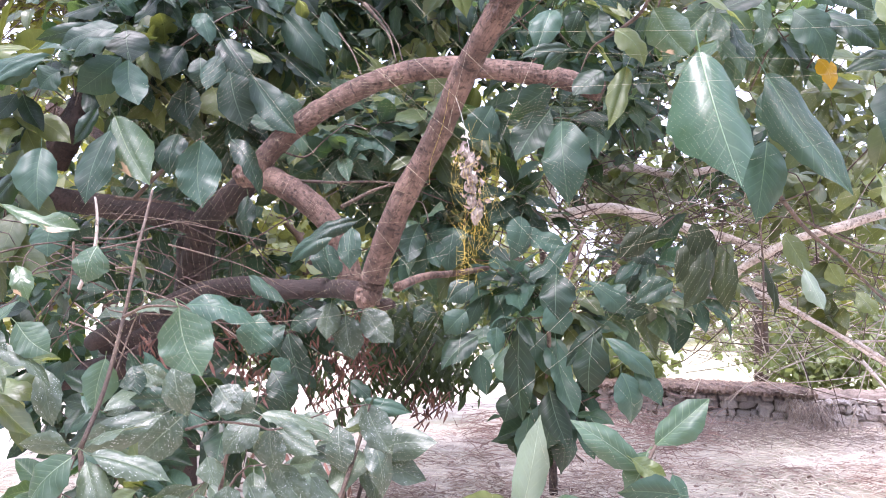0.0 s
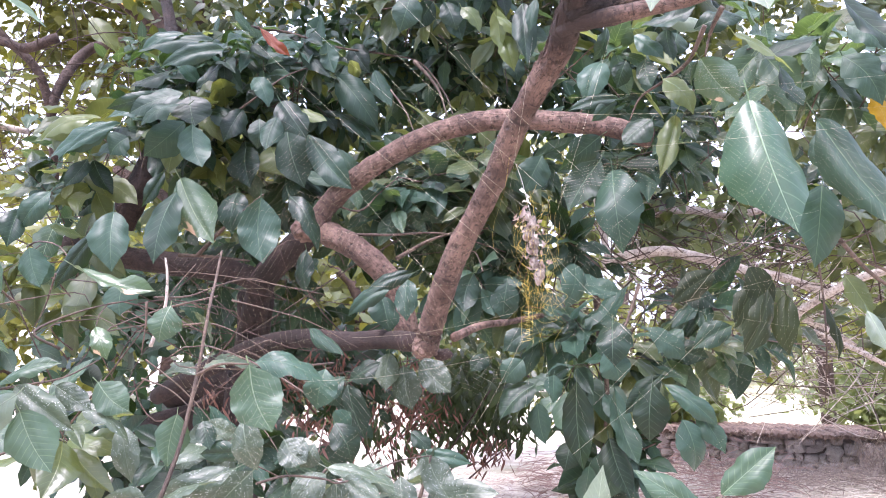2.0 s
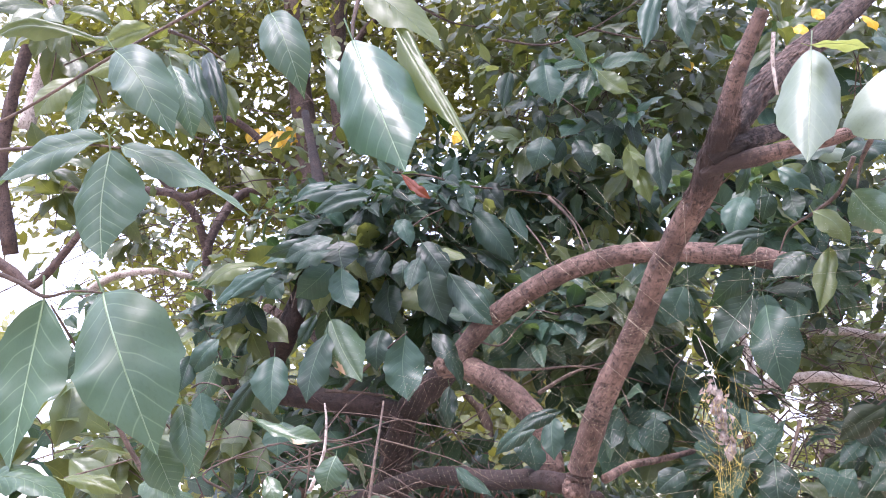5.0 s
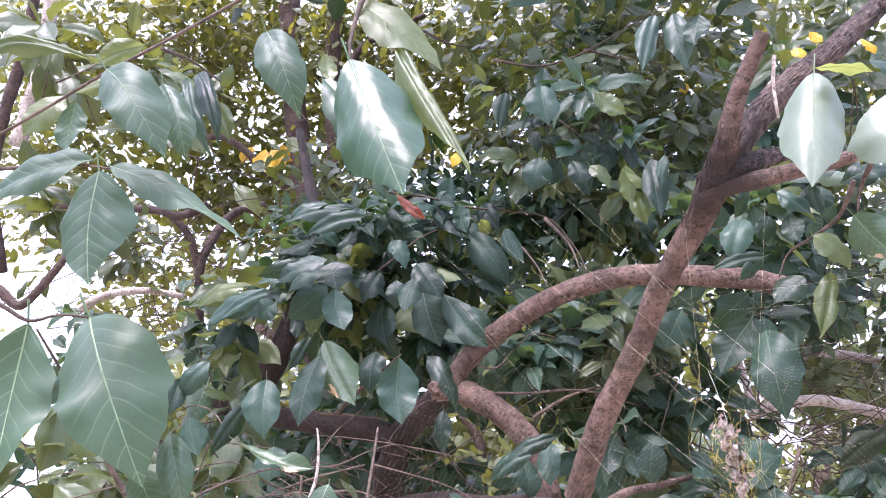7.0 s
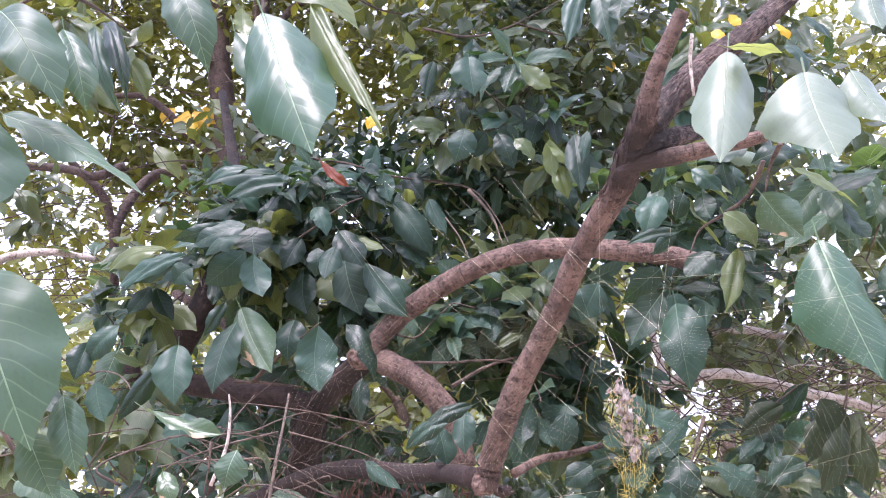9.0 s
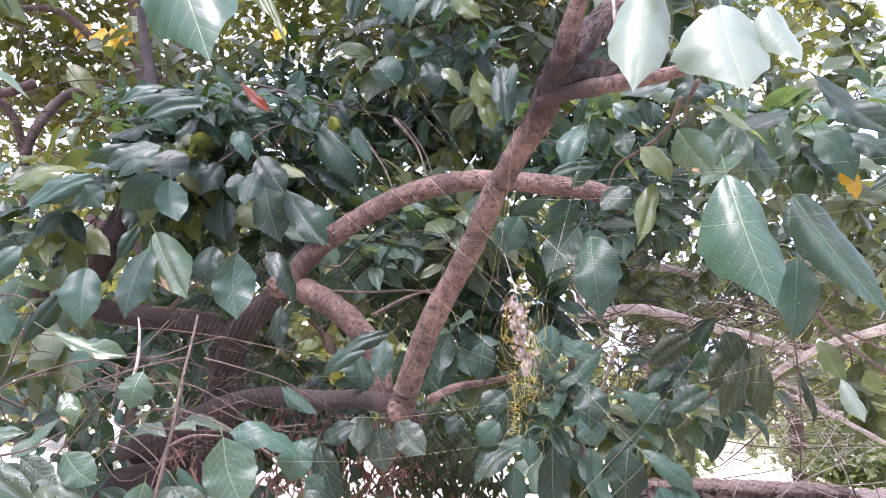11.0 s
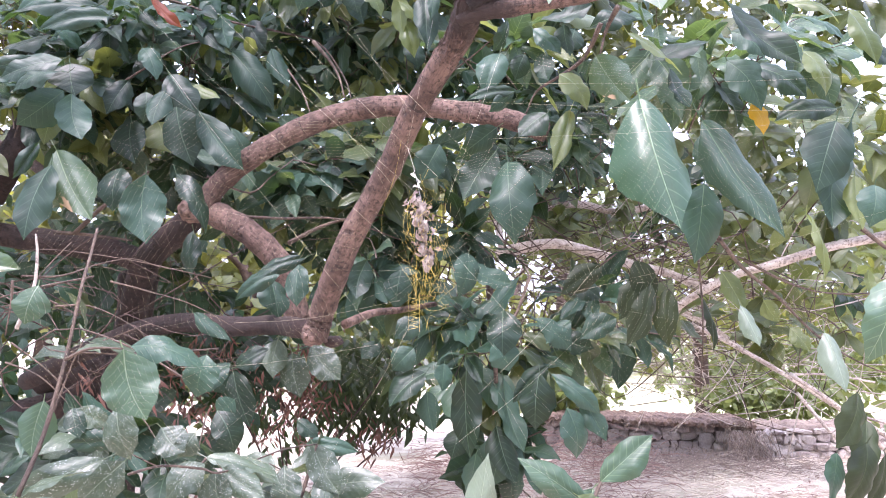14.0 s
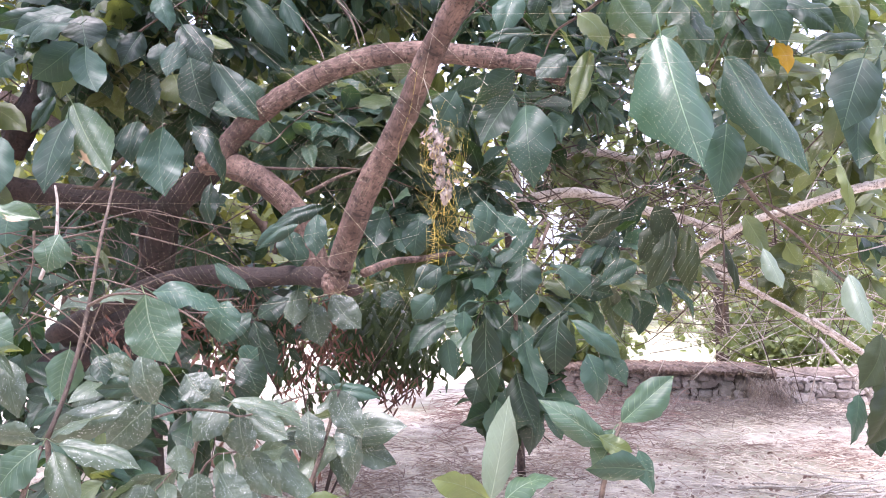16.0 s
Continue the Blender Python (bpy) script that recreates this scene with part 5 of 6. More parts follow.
leaf((-2.470, 5.092, 3.961), (-2.397, 5.146, 3.818), 0.129, 0, "y")
leaf((-2.653, 5.141, 4.021), (-2.740, 5.155, 3.896), 0.122, 0, "y")
leaf((-2.452, 5.185, 4.026), (-2.363, 5.234, 3.913), 0.114, 0, "y")
leaf((-2.466, 5.008, 3.881), (-2.468, 5.045, 3.742), 0.118, 0, "y")
leaf((-2.385, 4.409, 3.415), (-2.262, 4.489, 3.217), 0.151, 10, "l")
leaf((-2.041, 4.405, 3.719), (-1.917, 4.458, 3.622), 0.129, 10, "l")
leaf((0.382, 3.739, 3.456), (0.397, 3.756, 3.406), 0.052, 0, "y")
leaf((-0.254, 0.918, 1.996), (-0.266, 0.920, 1.978), 0.016, 0, "y")
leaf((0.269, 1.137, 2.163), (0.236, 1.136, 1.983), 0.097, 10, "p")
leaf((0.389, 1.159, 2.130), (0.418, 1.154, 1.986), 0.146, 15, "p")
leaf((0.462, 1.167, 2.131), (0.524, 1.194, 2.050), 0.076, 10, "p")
leaf((0.253, 1.087, 2.146), (0.338, 1.099, 2.137), 0.048, 30, "l")
leaf((0.522, 2.014, 2.716), (0.555, 2.025, 2.688), 0.035, 0, "y")
leaf((0.470, 2.020, 2.668), (0.510, 2.030, 2.646), 0.035, 0, "y")
leaf((0.583, 1.846, 2.588), (0.618, 1.859, 2.548), 0.052, 20, "y")
leaf((0.576, 1.766, 2.486), (0.619, 1.788, 2.416), 0.066, 10, "g")
leaf((0.655, 1.850, 2.603), (0.723, 1.872, 2.546), 0.076, 20, "g")
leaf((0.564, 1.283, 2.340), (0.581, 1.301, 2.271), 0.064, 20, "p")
leaf((0.618, 1.760, 2.110), (0.758, 1.764, 2.158), 0.069, 30, "g")
leaf((0.347, 1.807, 2.212), (0.485, 1.811, 2.262), 0.069, 10, "g")
leaf((0.482, 1.824, 2.209), (0.605, 1.832, 2.234), 0.069, 10, "g")
leaf((-0.950, 2.518, 2.504), (-1.238, 2.503, 2.431), 0.089, -5, "g")
leaf((-1.039, 2.503, 2.525), (-1.189, 2.501, 2.461), 0.081, -5, "g")
leaf((-0.896, 2.484, 2.460), (-1.108, 2.473, 2.402), 0.087, -5, "g")
leaf((-1.037, 2.436, 2.378), (-1.192, 2.431, 2.324), 0.086, -5, "g")
leaf((-0.986, 2.363, 2.276), (-1.161, 2.358, 2.213), 0.095, -5, "g")
leaf((-1.104, 2.446, 2.304), (-1.289, 2.445, 2.221), 0.086, -5, "g")
leaf((-0.934, 2.281, 2.213), (-1.084, 2.278, 2.153), 0.067, -5, "g")
leaf((-1.150, 2.271, 2.151), (-1.368, 2.270, 2.053), 0.092, -5, "g")
leaf((-1.247, 2.352, 2.200), (-1.442, 2.346, 2.131), 0.101, -5, "l")
leaf((-1.168, 2.375, 2.141), (-1.229, 2.381, 2.088), 0.101, -5, "g")
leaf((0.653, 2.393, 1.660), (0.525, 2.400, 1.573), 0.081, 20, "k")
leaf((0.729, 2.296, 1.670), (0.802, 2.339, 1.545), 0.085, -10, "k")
leaf((0.482, 2.421, 1.468), (0.642, 2.455, 1.404), 0.087, 10, "g")
leaf((-1.145, 1.862, 1.712), (-1.162, 1.879, 1.635), 0.067, 20, "g")
leaf((-0.715, 0.956, 1.594), (-0.688, 0.976, 1.528), 0.054, 10, "m")
leaf((-1.103, 1.832, 1.869), (-1.183, 1.838, 1.777), 0.067, 10, "g")
leaf((-1.181, 1.831, 1.828), (-1.219, 1.841, 1.735), 0.064, 20, "g")
leaf((-1.105, 1.751, 1.721), (-1.084, 1.766, 1.628), 0.064, 10, "g")
leaf((-1.193, 1.642, 1.721), (-1.128, 1.659, 1.641), 0.058, 20, "g")
leaf((-1.260, 1.819, 1.867), (-1.171, 1.824, 1.885), 0.049, 20, "l")
leaf((-0.754, 1.000, 1.514), (-0.675, 1.010, 1.489), 0.039, 20, "b")
leaf((-0.797, 1.160, 1.426), (-0.688, 1.164, 1.470), 0.040, 20, "b")
leaf((-0.637, 0.970, 1.438), (-0.696, 0.941, 1.386), 0.054, 10, "p")
leaf((-0.669, 1.017, 1.445), (-0.593, 1.032, 1.381), 0.048, 10, "u")
leaf((-0.635, 0.973, 1.416), (-0.581, 0.958, 1.340), 0.062, 0, "b")
leaf((-0.642, 1.070, 1.442), (-0.593, 1.080, 1.404), 0.037, 20, "u")
leaf((-0.633, 1.172, 1.440), (-0.587, 1.183, 1.393), 0.056, 0, "b")
leaf((-0.663, 1.175, 1.402), (-0.589, 1.190, 1.339), 0.040, 20, "u")
leaf((-0.707, 1.306, 1.527), (-0.691, 1.315, 1.469), 0.038, 20, "h")
leaf((0.421, 1.859, 2.262), (0.540, 1.874, 2.231), 0.062, 20, "p")
leaf((0.347, 1.859, 2.214), (0.420, 1.874, 2.157), 0.060, 10, "g")
leaf((0.426, 1.864, 2.228), (0.443, 1.876, 2.153), 0.064, 0, "g")

# ---- crowns ----
BENDS = [(0.12, 0.2, 0.045), (0.3, 0.3, 0.055), (0.0, 0.35, 0.04), (0.4, 0.15, 0.06), (0.2, 0.5, 0.035), (-0.1, 0.3, 0.05), (0.5, 0.4, 0.05)]
FINE = [leaf_shape(6, 11, c, fo, w * 1.2, s + 40, twist=(0.3, -0.5, 0.2, 0.6, -0.3, 0.5, -0.2)[s]) for s, (c, fo, w) in enumerate(BENDS)]
MEDIUM = [leaf_shape(4, 7, c, fo, w, s + 20, twist=(0.3, -0.5, 0.2, 0.6, -0.3, 0.5, -0.2)[s]) for s, (c, fo, w) in enumerate(BENDS)]
SMALL = [leaf_shape(2, 4, c, fo, w, s, petiole=False) for s, (c, fo, w) in enumerate([(0.12, 0.15, 0.05), (0.25, 0.25, 0.06), (0.05, 0.3, 0.04)])]
SLIM = [leaf_shape(2, 4, c, fo, w, s, 1.0, petiole=False) for s, (c, fo, w) in enumerate([(0.15, 0.15, 0.03), (0.3, 0.2, 0.03)])]
crowns = {}
sprigs = {}


def unit(a):
    return a / (np.linalg.norm(a, axis=-1, keepdims=True) + 1e-9)


def set_leaves(bases, y, z, length, width, kind, owner, rng, shapes):
    """Adds leaves, from their stalks on, to the crown mesh of the owner."""
    z = unit(z - y * (y * z).sum(1)[:, None])
    x = np.cross(y, z)
    store = crowns.setdefault((owner, kind), [[], [], [], 0])
    pick = rng.randint(len(shapes), size=len(bases))
    for s, (v, f, uv) in enumerate(shapes):
        which = np.nonzero(pick == s)[0]
        if not len(which):
            continue
        p = (v[None, :, :1] * (x * width[:, None])[which][:, None] + v[None, :, 1:2] * (y * length[:, None])[which][:, None]
             + v[None, :, 2:] * (z * length[:, None])[which][:, None] + bases[which][:, None])
        f = np.array(f)
        store[0].append(p.reshape(-1, 3))
        store[1].append((f[None] + (np.arange(len(which)) * len(v))[:, None, None] + store[3]).reshape(-1, f.shape[1]))
        store[2].append(np.tile(uv, (len(which), 1)))
        store[3] += len(which) * len(v)


def scatter(centres, size, kind, owner, rng, droop=0.65, slim=False):
    """Loose leaves at the centres, hanging every way."""
    n = len(centres)
    h = rng.uniform(0, 2 * np.pi, n)
    y = unit(np.stack([np.cos(h) * 0.75, np.sin(h) * 0.75 - 0.15, -droop + rng.randn(n) * 0.4], 1))
    z = rng.randn(n, 3) * 0.45 + np.array([0, -0.75, 0.6])
    length = size * rng.uniform(0.6, 1.25, n)
    width = length * ((rng.uniform(0.14, 0.22, n) if kind == "r" else rng.uniform(0.2, 0.3, n)) if slim else rng.uniform(0.42, 0.6, n))
    set_leaves(centres - 0.5 * y * length[:, None], y, z, length, width, kind, owner, rng, SLIM if slim else SMALL)


def clump(centre, radii, n, size, kind):
    """Leaves in whorls at the ends of thin twigs, crowded in an uneven cloud."""
    rng = np.random.RandomState(next(seeds) + 500)
    owner = {"l": right_tree, "f": left_tree, "u": low_shrub}.get(kind, tree)
    if kind in "nr":
        owner = shrub
        sprays = max(n // 7, 1)
        hub = unit(rng.randn(sprays, 3)) * rng.rand(sprays, 1) ** 0.45
        at = (hub[rng.randint(sprays, size=n)] * np.array(radii) + rng.randn(n, 3) * size * 0.55) + np.array(centre)
        scatter(at, size, kind, owner, rng, 0.95, True)
        return
    front = centre[1] < 3.2
    size = min(size * (1.05 if kind == "u" else 1.34 if front else 1.08), 0.15)
    sprays = max(int(n * (0.56 if front else 0.9)) // 6, 2)
    out = unit(rng.randn(sprays, 3))
    hub = out * rng.rand(sprays, 1) ** 0.45 * np.array(radii) + np.array(centre)
    axis = unit(out * 0.8 + np.array([0, -0.45, 0.05]) + rng.randn(sprays, 3) * 0.35)
    across = unit(np.cross(axis, rng.randn(sprays, 3)))
    over = np.cross(axis, across)
    count = rng.randint(4, 9, sprays)
    which = np.repeat(np.arange(sprays), count)
    rank = np.concatenate([np.arange(c) for c in count])
    total = len(which)
    turn = rank * 2.4 + rng.uniform(0, 0.7, total)
    ring = np.cos(turn)[:, None] * across[which] + np.sin(turn)[:, None] * over[which]
    along = (rank / count[which])[:, None]
    y = unit(ring * (1.0 - 0.35 * along) + axis[which] * (0.25 + 0.6 * along) + np.array([0, 0, -0.5]) + rng.randn(total, 3) * 0.18)
    z = np.array([0, -0.55, 0.75]) + rng.randn(total, 3) * 0.30 + axis[which] * 0.3
    length = size * rng.uniform(0.8, 1.3, sprays)[which] * rng.uniform(0.75, 1.15, total) * (1.1 - 0.4 * along[:, 0])
    bases = hub[which] + axis[which] * (along - 0.5) * size * 0.75 + y * length[:, None] * 0.13
    shapes = FINE if centre[1] < 3.3 else MEDIUM
    width = length * rng.uniform(0.42, 0.56, total)
    sort = rng.rand(sprays)[which]
    high = centre[2] > 1.9  # upper sprays: some young leaves, and more lighter ones to stand for top light
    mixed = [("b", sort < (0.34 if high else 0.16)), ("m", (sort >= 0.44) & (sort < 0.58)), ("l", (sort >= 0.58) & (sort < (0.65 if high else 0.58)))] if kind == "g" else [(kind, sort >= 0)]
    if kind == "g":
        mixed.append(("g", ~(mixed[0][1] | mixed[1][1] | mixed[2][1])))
    for own, of in mixed:
        if of.any():
            set_leaves(bases[of], y[of], z[of], length[of], width[of], own, owner, rng, shapes)
    twigs = sprigs.setdefault(owner, [])
    for k in range(sprays):
        a, d = hub[k], axis[k] * size
        twigs.append(tube([a - d * 1.5 + rng.randn(3) * size * 0.35 - np.array([0, 0, 0.3]) * size, a - d * 0.5, a + d * 0.45], 0.0028, 0.0012, 4, 2, 0.05, k, cap=False))


shrub = thing("shrub", "dark narrow-leaved shrub with bunches of withered red-brown leaves", "shrub", (-0.6, 5.0, 0))
for k in range(9):
    rng = np.random.RandomState(40 + k)
    top = (-0.4 + rng.uniform(-0.9, 0.6), 5.0 + rng.uniform(-0.5, 0.4), rng.uniform(0.7, 1.3))
    v, f = tube([(-0.6, 5.0, -0.08), (-0.6 + (top[0] + 0.6) * 0.4, 5.0 + (top[1] - 5) * 0.4, top[2] * 0.55), top], 0.008, 0.004, 6, 4, 0.05, k)
    part("stem", mesh_of("stem", v - np.array(shrub.location), f, BARK_FAR), shrub)
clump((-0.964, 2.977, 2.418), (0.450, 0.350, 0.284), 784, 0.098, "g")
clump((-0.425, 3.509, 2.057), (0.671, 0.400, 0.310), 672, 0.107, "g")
clump((-0.279, 3.525, 3.315), (0.475, 0.400, 0.531), 420, 0.123, "m")
clump((-0.207, 2.926, 2.844), (0.344, 0.300, 0.298), 154, 0.123, "g")
clump((0.197, 3.938, 3.351), (0.452, 0.500, 0.723), 504, 0.123, "m")
clump((0.070, 3.035, 2.659), (0.275, 0.300, 0.252), 126, 0.123, "g")
clump((0.599, 3.061, 2.204), (0.430, 0.400, 0.280), 120, 0.131, "g")
clump((0.368, 2.445, 2.343), (0.215, 0.250, 0.161), 84, 0.123, "g")
clump((0.884, 3.114, 3.042), (0.413, 0.400, 0.367), 210, 0.131, "g")
clump((-1.467, 2.817, 2.204), (0.321, 0.400, 0.252), 154, 0.123, "g")
clump((-1.475, 2.505, 1.777), (0.301, 0.300, 0.181), 56, 0.123, "m")
clump((-1.261, 3.329, 2.590), (0.521, 0.400, 0.260), 308, 0.098, "g")
clump((-1.223, 3.227, 2.581), (0.505, 0.400, 0.252), 260, 0.095, "b")
clump((-1.036, 3.045, 2.149), (0.430, 0.200, 0.129), 112, 0.123, "g")
clump((-0.148, 3.282, 2.121), (0.426, 0.300, 0.308), 252, 0.102, "g")
clump((-0.143, 3.182, 2.103), (0.413, 0.300, 0.298), 200, 0.1, "b")
clump((0.888, 2.088, 2.235), (0.473, 0.250, 0.142), 140, 0.139, "b")
clump((1.370, 2.372, 1.995), (0.269, 0.300, 0.215), 70, 0.139, "m")
clump((2.250, 4.030, 1.814), (0.482, 0.500, 0.361), 80, 0.15, "l")
clump((1.851, 3.466, 1.693), (0.465, 0.400, 0.310), 38, 0.115, "m")
clump((0.385, 2.693, 1.413), (0.368, 0.250, 0.174), 168, 0.131, "g")
clump((0.362, 2.818, 1.129), (0.181, 0.200, 0.221), 84, 0.131, "g")
clump((-1.05, 1.7, 1.32), (0.2, 0.2, 0.1), 60, 0.1, "b")
clump((-0.95, 1.55, 1.30), (0.15, 0.15, 0.08), 14, 0.09, "m")
clump((0.345, 2.78, 0.98), (0.10, 0.15, 0.12), 44, 0.105, "g")
clump((-0.086, 2.911, 1.654), (0.187, 0.200, 0.125), 70, 0.123, "g")
clump((-0.641, 2.036, 1.159), (0.322, 0.250, 0.098), 56, 0.115, "g")
clump((-0.800, 1.885, 1.314), (0.116, 0.250, 0.194), 17, 0.115, "u")
clump((0.857, 2.953, 1.489), (0.258, 0.300, 0.151), 112, 0.123, "g")
clump((-0.137, 5.078, 1.006), (0.394, 0.500, 0.287), 700, 0.13, "n")
clump((-0.499, 4.497, 1.066), (0.189, 0.300, 0.252), 195, 0.067, "r")
clump((-1.097, 4.542, 1.064), (0.284, 0.300, 0.158), 120, 0.067, "r")
clump((-0.059, 4.689, 0.751), (0.198, 0.300, 0.132), 90, 0.074, "r")
clump((-0.337, 2.894, 2.057), (0.430, 0.250, 0.194), 280, 0.123, "g")
clump((-0.223, 3.639, 2.777), (0.531, 0.300, 0.265), 308, 0.107, "g")
clump((-0.217, 3.538, 2.769), (0.516, 0.300, 0.258), 240, 0.1, "b")
clump((1.236, 2.763, 2.279), (0.582, 0.300, 0.187), 154, 0.139, "m")
clump((-1.021, 2.726, 1.060), (0.447, 0.300, 0.168), 126, 0.131, "g")
clump((-1.049, 3.478, 1.773), (0.536, 0.300, 0.317), 98, 0.123, "g")
clump((0.168, 2.982, 1.788), (0.258, 0.300, 0.194), 126, 0.123, "g")
clump((-1.441, 1.605, 1.611), (0.163, 0.250, 0.109), 22, 0.123, "m")
clump((-1.492, 2.023, 1.585), (0.231, 0.300, 0.132), 56, 0.123, "m")
clump((-1.671, 2.636, 1.920), (0.280, 0.300, 0.215), 63, 0.123, "g")
clump((-1.757, 1.927, 2.927), (0.280, 0.300, 0.131), 70, 0.123, "m")
clump((-1.761, 2.532, 3.033), (0.207, 0.300, 0.252), 70, 0.123, "m")
clump((0.715, 2.487, 2.873), (0.280, 0.300, 0.168), 98, 0.131, "m")
clump((1.033, 4.293, 2.202), (0.473, 0.400, 0.252), 50, 0.131, "m")
clump((1.577, 2.815, 2.563), (0.473, 0.300, 0.194), 154, 0.139, "m")
clump((2.087, 3.236, 1.830), (0.219, 0.300, 0.439), 22, 0.139, "m")
clump((1.701, 3.292, 1.488), (0.293, 0.300, 0.146), 36, 0.123, "m")
clump((0.827, 4.436, 1.994), (0.452, 0.300, 0.181), 25, 0.123, "m")
clump((1.090, 4.438, 1.984), (0.355, 0.300, 0.194), 40, 0.15, "l")
clump((1.858, 4.107, 1.848), (0.422, 0.400, 0.271), 40, 0.15, "l")
clump((1.846, 3.305, 1.921), (0.219, 0.300, 0.244), 20, 0.15, "l")
clump((-0.979, 4.248, 1.260), (0.361, 0.300, 0.211), 165, 0.074, "r")
clump((-0.769, 2.738, 1.191), (0.387, 0.200, 0.174), 75, 0.056, "r")
clump((-0.50, 1.877, 1.019), (0.18, 0.200, 0.060), 22, 0.085, "g")
clump((-0.790, 2.044, 0.972), (0.244, 0.200, 0.072), 56, 0.123, "g")
clump((-0.410, 2.226, 1.007), (0.158, 0.200, 0.095), 39, 0.059, "r")
clump((-0.581, 4.636, 1.032), (0.363, 0.300, 0.264), 300, 0.067, "r")
clump((-0.600, 4.200, 0.880), (0.320, 0.300, 0.150), 120, 0.060, "r")
clump((-0.560, 4.900, 0.800), (0.300, 0.300, 0.160), 60, 0.110, "n")
clump((-0.642, 5.441, 0.990), (0.542, 0.300, 0.348), 120, 0.12, "n")
clump((-2.615, 2.841, 2.756), (0.310, 0.300, 0.284), 70, 0.11, "m")
clump((-2.496, 3.499, 2.767), (0.361, 0.300, 0.181), 50, 0.11, "m")
clump((-1.353, 3.355, 2.354), (0.355, 0.300, 0.213), 34, 0.11, "v")
clump((-0.159, 3.459, 2.434), (0.502, 0.300, 0.301), 40, 0.11, "v")
clump((-0.282, 3.385, 3.045), (0.663, 0.400, 0.398), 60, 0.11, "v")
clump((-1.235, 2.840, 2.310), (0.367, 0.300, 0.207), 30, 0.11, "v")
clump((1.232, 2.655, 2.373), (0.522, 0.300, 0.221), 30, 0.12, "v")
clump((1.487, 3.211, 3.109), (0.317, 0.300, 0.219), 60, 0.12, "m")
clump((-2.563, 3.420, 2.677), (0.430, 0.300, 0.201), 60, 0.11, "m")
clump((-2.160, 2.994, 2.182), (0.414, 0.300, 0.195), 90, 0.11, "b")
clump((0.972, 4.641, 2.197), (0.561, 0.400, 0.198), 70, 0.1, "m")
clump((1.461, 4.922, 1.999), (0.717, 0.400, 0.287), 34, 0.11, "g")
clump((2.295, 4.494, 1.647), (0.495, 0.400, 0.297), 16, 0.11, "g")
clump((-0.238, 3.980, 3.629), (0.631, 0.400, 0.379), 170, 0.11, "g")
clump((0.850, 3.215, 2.362), (0.413, 0.300, 0.229), 70, 0.11, "g")
clump((-0.432, 1.523, 1.153), (0.161, 0.150, 0.054), 24, 0.11, "u")
clump((-0.232, 1.915, 1.112), (0.095, 0.150, 0.068), 12, 0.11, "u")

# foliage of the tree behind, and the woods round about
rng = np.random.RandomState(77)


def cloud(centre, radii, n, size, kind, owner=None):
    owner = owner or {"l": right_tree, "n": shrub, "g": tree, "m": tree}.get(kind, left_tree)
    sprays = max(n // 9, 1)
    d = rng.randn(sprays, 3)
    d /= np.linalg.norm(d, axis=1)[:, None]
    hub = d * rng.rand(sprays, 1) ** 0.4
    scatter(hub[rng.randint(sprays, size=n)] * np.array(radii) + rng.randn(n, 3) * size * 0.9 + np.array(centre), size, kind, owner, rng, 0.45)


# leaves high above the view, added to shade the foliage behind
cloud((-0.772, 3.470, 5.910), (4.948, 1.300, 0.660), 1800, 0.19, "g")
cloud((-4.503, 5.442, 4.942), (1.305, 0.900, 0.803), 1552, 0.105, "f")
cloud((-3.170, 5.705, 5.059), (1.154, 0.900, 0.853), 2914, 0.105, "f")
cloud((-2.884, 5.884, 3.820), (0.731, 0.600, 0.439), 1794, 0.105, "f")
cloud((-1.686, 5.612, 4.646), (0.932, 0.900, 0.932), 2530, 0.105, "f")
cloud((-0.504, 5.880, 4.620), (1.119, 0.900, 1.212), 2989, 0.105, "f")
cloud((0.803, 6.212, 4.456), (1.119, 0.900, 1.212), 2530, 0.105, "f")
cloud((1.786, 5.965, 4.211), (0.860, 0.900, 1.291), 2070, 0.105, "f")
cloud((-3.262, 5.432, 2.816), (0.889, 0.700, 0.489), 460, 0.105, "f")
cloud((-0.496, 6.713, 2.681), (1.463, 0.600, 0.585), 1609, 0.105, "f")
cloud((1.710, 7.309, 2.850), (1.506, 0.600, 0.753), 450, 0.15, "l")
cloud((3.353, 6.747, 2.015), (1.305, 0.800, 0.653), 260, 0.15, "l")
cloud((5.284, 10.706, 0.966), (2.209, 0.800, 0.473), 700, 0.15, "l")
cloud((3.778, 5.751, 1.473), (0.602, 0.800, 0.688), 160, 0.15, "l")
cloud((-2.217, 5.183, 1.680), (0.932, 0.600, 0.502), 420, 0.15, "g")
cloud((-1.260, 5.345, 1.244), (0.746, 0.500, 0.224), 260, 0.15, "g")
cloud((-4.150, 4.935, 5.152), (1.398, 0.700, 0.513), 1380, 0.105, "f")
cloud((-2.390, 5.608, 5.275), (1.268, 0.700, 0.439), 1380, 0.105, "f")
cloud((-4.298, 4.731, 3.801), (0.559, 0.500, 0.602), 112, 0.105, "f")
# two leaf masses at the left, mostly out of view, added to block side light
cloud((-3.309, 1.786, 2.165), (0.783, 0.900, 0.932), 260, 0.17, "g")
cloud((-2.456, 2.802, 1.484), (0.559, 0.600, 0.615), 170, 0.17, "g")
cloud((5.646, 10.186, 0.842), (1.280, 0.500, 0.376), 900, 0.15, "l")
cloud((2.374, 9.934, 0.795), (0.430, 0.500, 0.359), 300, 0.15, "l")
cloud((4.220, 9.241, 1.447), (1.771, 0.500, 0.341), 965, 0.105, "f")
cloud((1.873, 7.399, 2.310), (0.807, 0.600, 0.484), 700, 0.12, "l")
